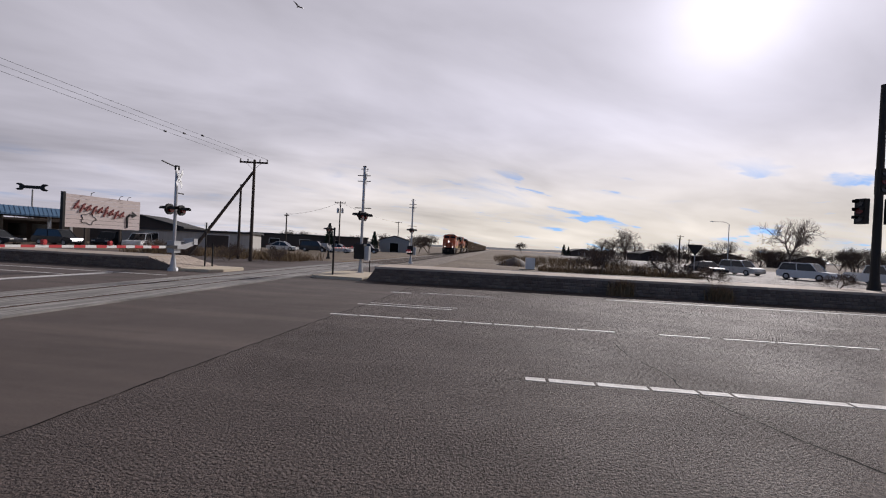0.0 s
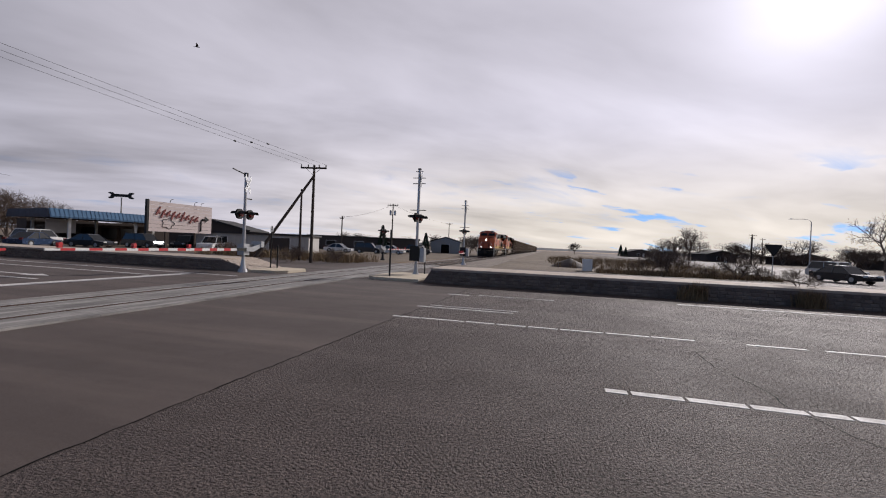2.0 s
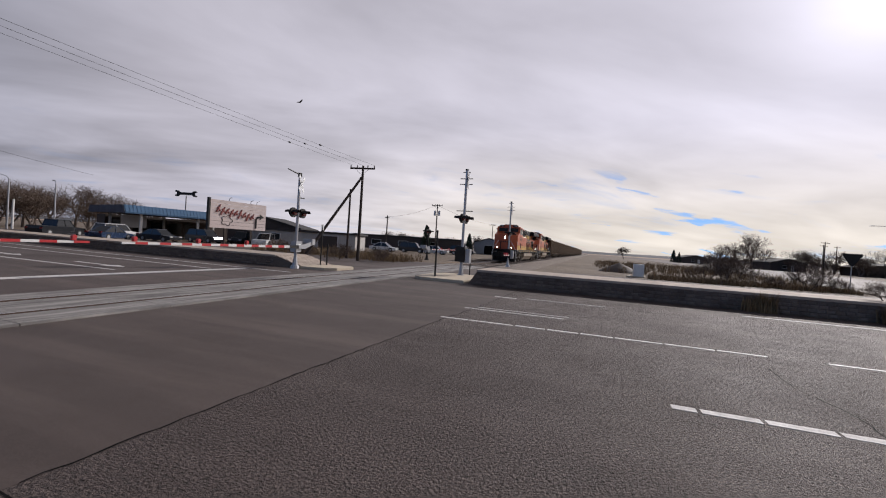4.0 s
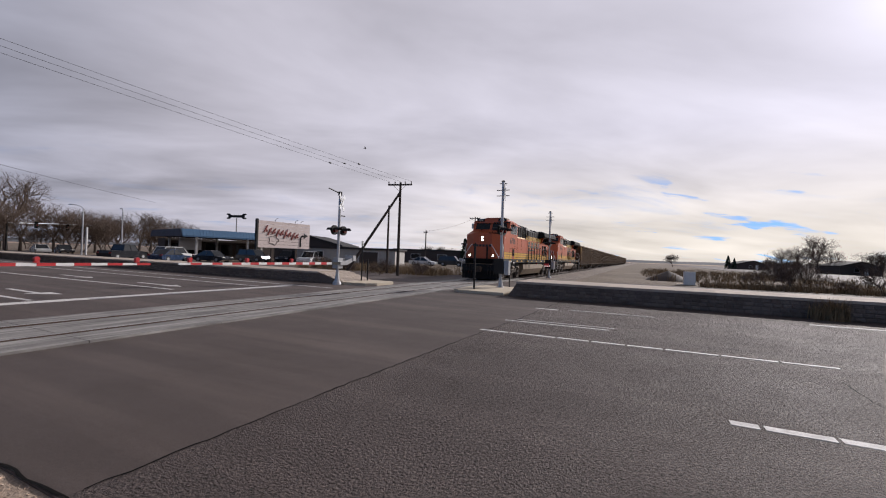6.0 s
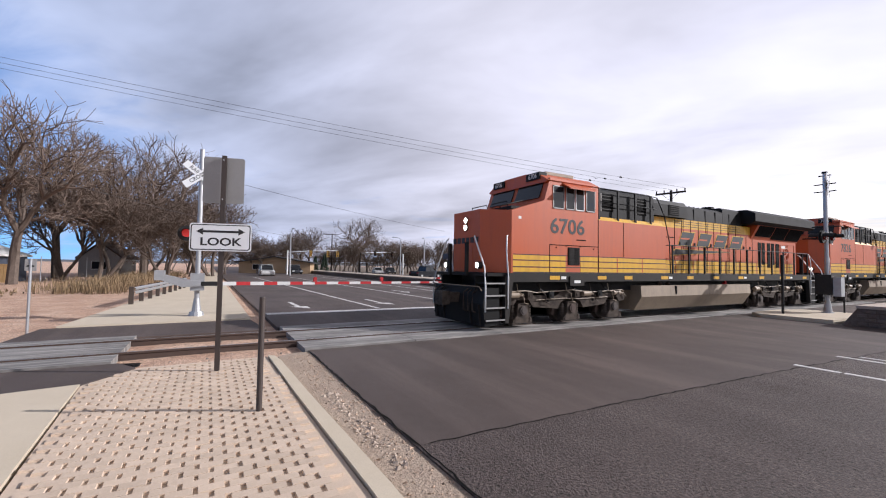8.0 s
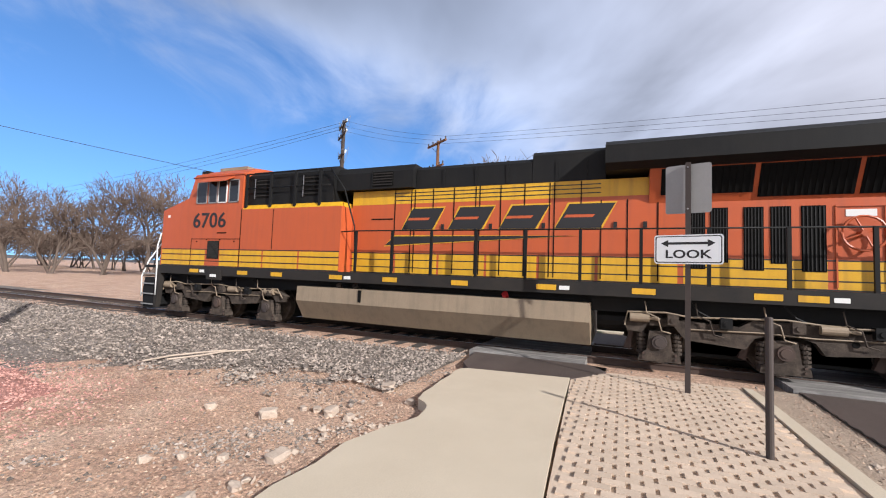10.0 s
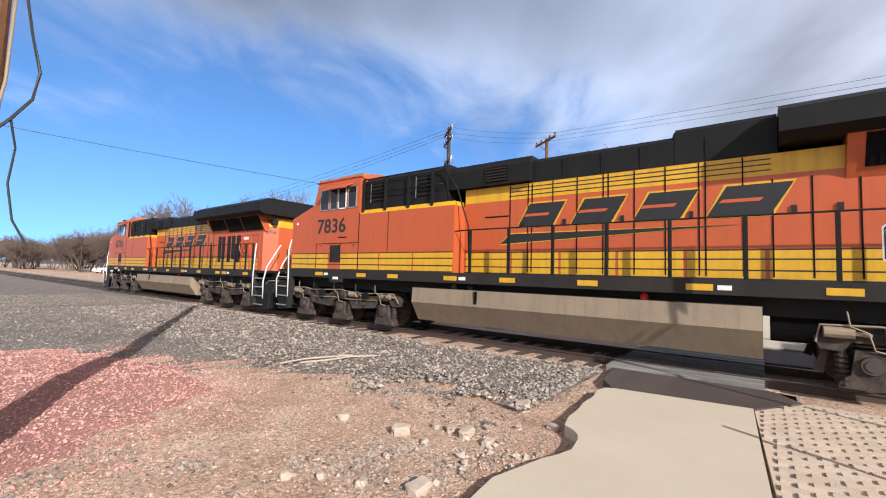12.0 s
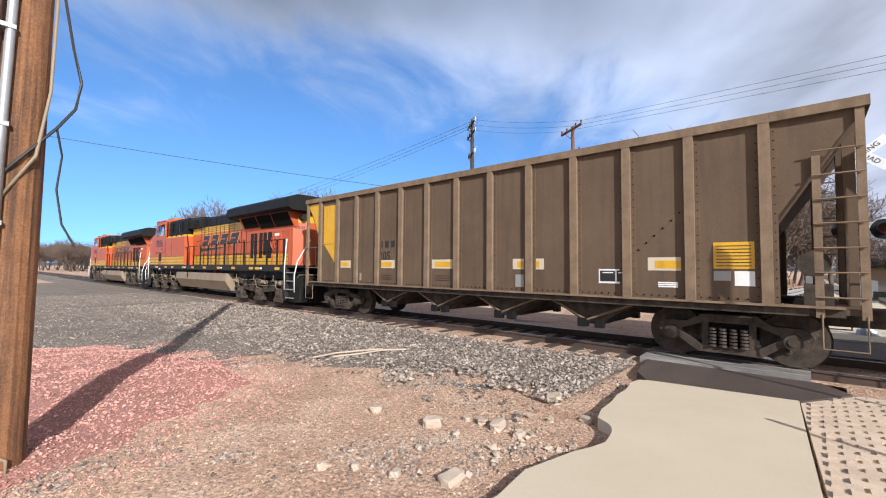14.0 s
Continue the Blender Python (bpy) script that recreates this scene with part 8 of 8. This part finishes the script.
def bare_tree(h, spread, seed, label, levels=5, stems=1, twig_r=0.012):
    rg = random.Random(seed)
    own = thing("bare_tree", pose(0, 0, 0), label, "tree", "bare trees")
    trunk, crown = [], []

    def grow(p, d, length, r, level):
        n = 3 if level < 3 else 2
        q = p
        dd = d.copy()
        for k in range(n):
            dd = (dd + Vector((rg.gauss(0, 0.16), rg.gauss(0, 0.16), rg.gauss(0.06, 0.10)))).normalized()
            e = q + dd * length / n
            r2 = r * (1 - 0.28 / n * (k + 1) / 1.0)
            (trunk if level <= 1 else crown).append((q, e, r * (1 - 0.28 * k / n), r2))
            if level < levels and k < n - 1 and level > 0 and rg.random() < 0.85:
                side = dd.orthogonal().normalized()
                side = (Matrix.Rotation(rg.uniform(0, math.tau), 3, dd) @ side)
                grow(e, (dd * 0.75 + side * rg.uniform(0.5, 1.0) * spread).normalized(), length * rg.uniform(0.45, 0.7), max(twig_r, r2 * 0.5), level + 1)
            q = e
        if level < levels:
            m = 3 if level < 2 else rg.choice((2, 3))
            off = rg.uniform(0, math.tau)
            for k in range(m):
                side = Matrix.Rotation(off + k * math.tau / m + rg.gauss(0, 0.3), 3, dd) @ dd.orthogonal().normalized()
                grow(q, (dd + side * rg.uniform(0.45, 0.95) * spread).normalized(), length * rg.uniform(0.62, 0.86), max(twig_r, r * 0.62), level + 1)

    for s in range(stems):
        d = Vector((rg.gauss(0, 0.08 + 0.22 * (stems > 1)), rg.gauss(0, 0.08 + 0.22 * (stems > 1)), 1)).normalized()
        grow(Vector((rg.gauss(0, 0.15 * (stems > 1)), rg.gauss(0, 0.15 * (stems > 1)), -0.2)), d, h * 0.30, h * 0.026 / math.sqrt(stems), 0)
    for nm, sg, mt in (("trunk", trunk, BARK), ("crown", crown, TWIG)):
        o = new(nm, limb_mesh(nm, sg, mt))
        o.parent = own
    return own


kinds = [bare_tree(11.0, 0.95, 3, "large bare spreading tree with a forked dark trunk", 6, 1, 0.017), bare_tree(9.0, 0.85, 8, "bare tree with dense fine twigs", 6, 2, 0.016), bare_tree(8.0, 0.75, 21, "bare many-stemmed tree with upright twigs", 5, 3, 0.018), bare_tree(3.2, 0.8, 33, "leafless brown bush with fine stems", 5, 4, 0.007)]
placed = [0, 0, 0, 0]


def plant(k, x, y, s=1.0, turn=0.0, zs=1.0, z=-0.1):
    m = pose(x, y, z, 0, 0, turn) @ Matrix.Diagonal((s, s, s * zs, 1))
    if not placed[k]:
        kinds[k].matrix_basis = m
        placed[k] = 1
        return kinds[k]
    o = copy_thing(kinds[k], pose(0, 0, 0))
    o.matrix_basis = m
    return o


rg = random.Random(12)
plant(0, -44.0, -13.2, 1.3, 40)
plant(1, -49, -9.0, 1.2, 15)
plant(0, -52, -6.0, 1.25, 300)
plant(2, -57, -1.5, 1.25, 120)
plant(1, -50, -3.5, 1.05, 220)
plant(1, -68, -14, 1.6, 33)
plant(0, -62, -7, 1.55, 75)
plant(0, -107.5, 35.0, 1.35, 120)
plant(1, -104, 45, 1.1, 10)
plant(1, -56, -9.5, 1.3, 70)
plant(2, -60, -5.0, 1.4, 0)
plant(0, -58, -14.0, 1.5, 200)
plant(2, -66, -2.0, 1.6, 90)
plant(1, -63, 0.5, 1.4, 200)
plant(2, -54, -12.5, 1.5, 160)
plant(1, -72, -8, 1.45, 20)
plant(2, -74, 2.0, 1.15, 250)
plant(1, -78, -3, 1.2, 300)
plant(0, 70.5, 109.8, 1.15, 10)
plant(0, 46.5, 157, 1.05, 250)
plant(1, -46, -17.0, 1.25, 130)
plant(1, -34, -57, 1.65, 60)
plant(2, -31, -60, 1.6, 10)
plant(1, -25.5, -69, 1.45, 200)
plant(2, -27.5, -64, 1.4, 80)
plant(2, -52, -36, 1.3, 40)
plant(1, -58, -48, 1.2, 140)
for k in range(26):      # bare wood along the west road
    plant(rg.choice((0, 1, 1, 2)), -98 - rg.random() * 40, -12 + k * 3.6 + rg.uniform(-2, 2), rg.uniform(0.65, 1.05), rg.uniform(0, 360), rg.uniform(0.75, 1.0))
for k in range(30):      # bare wood to the south along the track
    plant(rg.choice((1, 1, 2, 2)), -26 - rg.random() * 16 - k * 0.35, -92 - k * 4.2 + rg.uniform(-2, 2), rg.uniform(1.05, 1.5), rg.uniform(0, 360))
for k in range(24):      # nearer the track, farther south
    plant(rg.choice((1, 1, 2)), -19 - rg.random() * 14 + k * 0.3, -118 - k * 4.0, rg.uniform(0.9, 1.25), rg.uniform(0, 360))
for k in range(16):
    plant(rg.choice((1, 2)), -24 - rg.random() * 30, -190 - k * 7, rg.uniform(1.0, 1.4), rg.uniform(0, 360))
for k in range(16):
    plant(rg.choice((1, 2)), -44 - k * 0.9, -66 - k * 5 + rg.uniform(-3, 3), rg.uniform(0.8, 1.2), rg.uniform(0, 360))
for k in range(18):      # dark trees along the far side of the west road
    plant(rg.choice((0, 1, 1)), -84 - rg.random() * 14 - k * 0.5, 6 + k * 3.1 + rg.uniform(-1.5, 1.5), rg.uniform(0.75, 1.1), rg.uniform(0, 360), 0.9)
for k in range(46):      # tree line beyond the side street
    plant(rg.choice((1, 1, 2, 0)), 44 + k * 1.9 + rg.uniform(-2, 2), 190 - k * 1.9 + rg.uniform(-8, 8), rg.uniform(0.6, 1.0), rg.uniform(0, 360), rg.uniform(0.7, 0.95))
for k in range(40):
    plant(rg.choice((1, 2, 2)), 50 + k * 2.1 + rg.uniform(-2, 2), 196 - k * 2.0 + rg.uniform(-6, 8), rg.uniform(0.5, 0.75), rg.uniform(0, 360), rg.uniform(0.6, 0.8))
for k in range(12):      # behind the houses to the north-west
    plant(rg.choice((1, 2)), -58 + k * 4.2 + rg.uniform(-2, 2), 108 + rg.uniform(-6, 8), rg.uniform(0.5, 0.8), rg.uniform(0, 360), 0.8)
for k in range(10):
    plant(rg.choice((1, 2)), -92 - rg.random() * 20, 58 + k * 4, rg.uniform(0.7, 1.0), rg.uniform(0, 360), 0.9)
plant(1, 14, 230, 0.8, 30)
for x, y, s in ((10.0, 40.5, 1.15), (10.9, 42.0, 0.95), (15.0, 39.2, 0.9), (8.8, 41.0, 0.8), (16.4, 41.5, 0.45), (17.6, 41.0, 0.45), (13.2, 40.2, 0.4), (-21.5, 26.5, 0.5), (-19.0, 27.5, 0.6), (-16.2, 29.5, 0.55), (-22.5, 27.3, 0.55), (-30, 33, 0.6), (-27, 31.5, 0.5), (-24.5, 30, 0.5), (9.5, 19.6, 0.36), (15.0, 20.3, 0.36)):
    plant(3, x, y, s, rg.uniform(0, 360), 0.9, -0.1 if not 17 < y < 21 else 0.55)


def spruce(x, y, h, seed):
    r = random.Random(seed)
    own = thing("evergreen_tree", pose(x, y, -0.1), "dark evergreen tree with dense drooping boughs", "tree", "evergreen trees")
    o = new("trunk", limb_mesh("trunk", [(Vector((0, 0, 0)), Vector((0, 0, h)), h * 0.022, 0.02)], BARK))
    o.parent = own
    v, f = [], []
    for k in range(1100):
        t = r.random() ** 0.8
        z = h * (0.10 + 0.9 * t)
        rad = h * 0.24 * (1 - t) ** 0.8 * (0.55 + 0.5 * r.random())
        a = r.uniform(0, math.tau)
        c = Vector((rad * math.cos(a), rad * math.sin(a), z - rad * 0.25))
        s = h * 0.035 * r.uniform(0.6, 1.4)
        b = len(v)
        d = Vector((math.cos(a), math.sin(a), -0.35))
        w = Vector((-math.sin(a), math.cos(a), 0.1))
        v += [tuple(c - d * s + w * s * 0.5), tuple(c - d * s - w * s * 0.5), tuple(c + d * s * 1.3), tuple(c + Vector((0, 0, s * 0.5)))]
        f += [(b, b + 1, b + 2), (b, b + 2, b + 3), (b + 1, b + 2, b + 3)]
    me = bpy.data.meshes.new("crown")
    me.from_pydata(v, [], f)
    me.materials.append(NEEDLE)
    o = new("crown", me)
    o.parent = own


for q in ((-62, -33, 6.5, 1), (-88.5, 19.2, 3.6, 2), (-90, 21.5, 4.2, 3), (-34.8, 83.5, 5.6, 4), (-24, 80, 4.2, 5), (35, 221, 6.0, 6), (38, 225, 5.0, 7), (-33.5, -110, 9.5, 8), (-37, -106, 8.0, 9)):
    spruce(*q)


def tufts(name, spots, h, label, seed, material=GRASS):
    r = np.random.default_rng(seed)
    v, f = [], []
    for x, y, z, s in spots:
        for k in range(14):
            a, lean = r.uniform(0, math.tau), r.uniform(0.1, 0.6)
            b = len(v)
            hh = h * s * r.uniform(0.5, 1.2)
            px, py = x + r.normal(0, 0.12) * s, y + r.normal(0, 0.12) * s
            dx, dy = math.cos(a) * lean * hh, math.sin(a) * lean * hh
            wx, wy = -math.sin(a) * 0.012, math.cos(a) * 0.012
            v += [(px - wx, py - wy, z), (px + wx, py + wy, z), (px + dx * 0.4 + wx, py + dy * 0.4 + wy, z + hh * 0.65), (px + dx * 0.4 - wx, py + dy * 0.4 - wy, z + hh * 0.65), (px + dx, py + dy, z + hh)]
            f += [(b, b + 1, b + 2, b + 3), (b + 3, b + 2, b + 4)]
    return solid(name, v, f, material, label, "grass", "stuff")


sp = []
r = np.random.default_rng(2)
for k in range(900):
    x = r.uniform(4, 18.5)
    sp.append((x, 39.2 + (x - 4) * 0.15 + r.normal(0, 1.0), -0.1, r.uniform(0.25, 0.8)))
for k in range(700):
    sp.append((r.uniform(0, 20), r.uniform(46, 95), -0.1, r.uniform(0.6, 1.6)))
for k in range(650):
    x = r.uniform(-32, -15.5)
    sp.append((x, 28.5 - (x + 24) * 0.15 + r.normal(3.5, 1.6) + 2.0, -0.1, r.uniform(0.6, 1.5)))
for k in range(750):
    x = r.uniform(-70, -30)
    sp.append((x, -6.5 + (x + 22) * -0.02 + r.normal(0, 1.2), -0.1, r.uniform(0.5, 1.5)))
for k in range(260):
    sp.append((r.uniform(-34, -24), r.uniform(-30, -9), -0.1, r.uniform(0.15, 0.45)))
for k in range(60):
    sp.append((r.uniform(4.9, 5.6), r.uniform(17.95, 18.15), 0.0, r.uniform(0.5, 1.1)))
for k in range(50):
    sp.append((r.uniform(8.8, 9.4), r.uniform(17.95, 18.15), 0.0, r.uniform(0.5, 1.0)))
tufts("dry_grass", sp, 0.65, "dry straw-coloured grass tufts on the verges", 4)


# far rising ground
v, f = [], []
n = 160
for i in range(n + 1):
    a = i * math.tau / n
    h = 9 + 9 * noise.noise((math.cos(a) * 3, math.sin(a) * 3, 1.0)) + 3 * noise.noise((math.cos(a) * 14, math.sin(a) * 14, 2.0))
    v += [(math.cos(a) * 1500, math.sin(a) * 1500, -1), (math.cos(a) * 1560, math.sin(a) * 1560, max(3.0, h)), (math.cos(a) * 1900, math.sin(a) * 1900, -1)]
for i in range(n):
    f += [(3 * i, 3 * i + 3, 3 * i + 4, 3 * i + 1), (3 * i + 1, 3 * i + 4, 3 * i + 5, 3 * i + 2)]
solid("far_hills", v, f, HILLM, "low grey hills on the horizon", "hills", "structure", True)


# ---- a bird ----
def bird():
    own = thing("bird", pose(0, 0, 0), "small dark bird gliding high overhead", "bird")
    bm = B()
    cyl(bm, (0, -0.16, 0), (0, 0.02, 0.01), 0.02, 0.05, 8)
    cyl(bm, (0, 0.02, 0.01), (0, 0.22, 0), 0.05, 0.015, 8)
    part("body", bm, INK, own)
    for sd in (1, -1):
        bm = B()
        prism(bm, [(sd * 0.03, -0.07), (sd * 0.25, -0.12), (sd * 0.5, 0.02), (sd * 0.24, 0.05), (sd * 0.03, 0.08)], "z", 0.0, 0.012)
        for q in bm.verts:
            q.co.z += abs(q.co.x) * 0.3
        part("wing", bm, INK, own)
    return own


gull = bird()

# ---- pavers, last: alike pieces on shared meshes ----
def pavers():
    own = tagged(thing("paver_field", pose(0, 0, 0), "cream stamped brick pavers in running bond beside the curb", "pavement"), kind="structure")
    L_, W_ = 0.215, 0.105
    meshes = []
    for k in range(4):
        bm = B()
        v = bx(bm, -W_ / 2 + 0.003, W_ / 2 - 0.003, -L_ / 2 + 0.014, L_ / 2 - 0.014, -0.02, 0.016)
        for q in v:
            if q.co.z > 0:
                q.co.y *= 0.93 + 0.03 * random.random()
                q.co.z += random.uniform(-0.003, 0.003)
        bev(bm, 0.006)
        meshes.append(mesh_of("brick", bm, PAVER))
    rest_v, rest_f, n = [], [], 0
    proto = [[(q.co.x, q.co.y, q.co.z) for q in me.vertices] for me in meshes]
    pf = [[tuple(p.vertices) for p in me.polygons] for me in meshes]
    for i in range(170):
        x = -8.62 + (i + 0.5) * W_
        lo = -1.72 + max(0.0, x + 7.84) * 0.064 if x > -7.84 else -1.72 + (-7.84 - x) * 0.62
        hi = 0.80 + max(0.0, x + 8.6) * 0.021
        for j in range(14):
            y = -1.75 + (j + (0.5 if i % 2 else 0.0) + 0.5) * L_
            if y - L_ / 2 < lo or y + L_ / 2 > hi:
                continue
            y0 = random.uniform(-0.004, 0.004)
            k = random.randrange(4)
            if -4.2 < x < -1.0 and n < 300:
                o = new("brick", meshes[k])
                o.parent, o.matrix_basis = own, pose(x, y + y0, random.uniform(-0.003, 0.003))
                n += 1
            elif x < 8:
                b = len(rest_v)
                z = random.uniform(-0.003, 0.003)
                rest_v += [(a + x, c + y + y0, d + z) for a, c, d in proto[k]]
                rest_f += [tuple(w + b for w in q) for q in pf[k]]
    me = bpy.data.meshes.new("bricks")
    me.from_pydata(rest_v, [], rest_f)
    me.materials.append(PAVERJ)
    o = new("bricks", me)
    o.parent = own
    tagged(o, "cream stamped brick pavers", kind="stuff")


pavers()


# ---- what moves ----
def rolled(t):
    """Metres that the train has gone at t seconds."""
    return 11.058 * t - 0.01046 * t * t


def motions():
    times = [0.5 * k for k in range(29)]
    for ob, y0, z in [(lead, 93.95, 0.0), (second, 115.52, 0.10)] + [(h, 137.10 + 15.75 * k, 0.0) for k, h in enumerate(hoppers)]:
        walk(ob, [(t, pose(TRACK_X, y0 - rolled(t), z)) for t in times])

    # cars on the side street
    def drive(ob, x0, vx, y0, vy, stop, turn):
        rows = []
        for k in range(15):
            t = float(k)
            u = t if t < stop else stop + (1 - math.exp(-(t - stop) * 1.2)) / 1.2
            rows.append((t, pose(x0 + vx * u, y0 + vy * u, -0.005, 0, 0, turn)))
        walk(ob, rows)
    drive(sedan, 24.1, 0.1, 51.3, -4.3, 2.2, 18)
    drive(suv, 29.3, -0.5, 54.0, -1.6, 2.6, 22)
    drive(suv_white, 31.8, -1.3, 46.9, -2.9, 1.4, 30)
    # the bird drifts over
    walk(gull, [(0, pose(-16.5, 31.3, 20.3, 0, 10, 60)), (1.5, pose(-26.7, 25.6, 17.6, 0, -10, 100)), (3.0, pose(-26.4, 28.0, 13.8, 0, 10, 170)), (6.0, pose(-30, 40, 14, 0, 0, 120)), (10.0, pose(-70, 70, 20, 0, 0, 60)), (14.0, pose(-120, 110, 26, 0, 0, 60))])
    # wheels of the two locomotives and of the first hopper car
    for wheels, r in ((lead_wheels + second_wheels, 0.50), (car_wheels, 0.45)):
        for w in wheels:
            base = w.matrix_basis.copy()
            n = 420
            walk(w, [(14.0 * k / n, base @ pose(0, 0, 0, math.degrees(rolled(14.0 * k / n) / r) % 360)) for k in range(n + 1)])


motions()
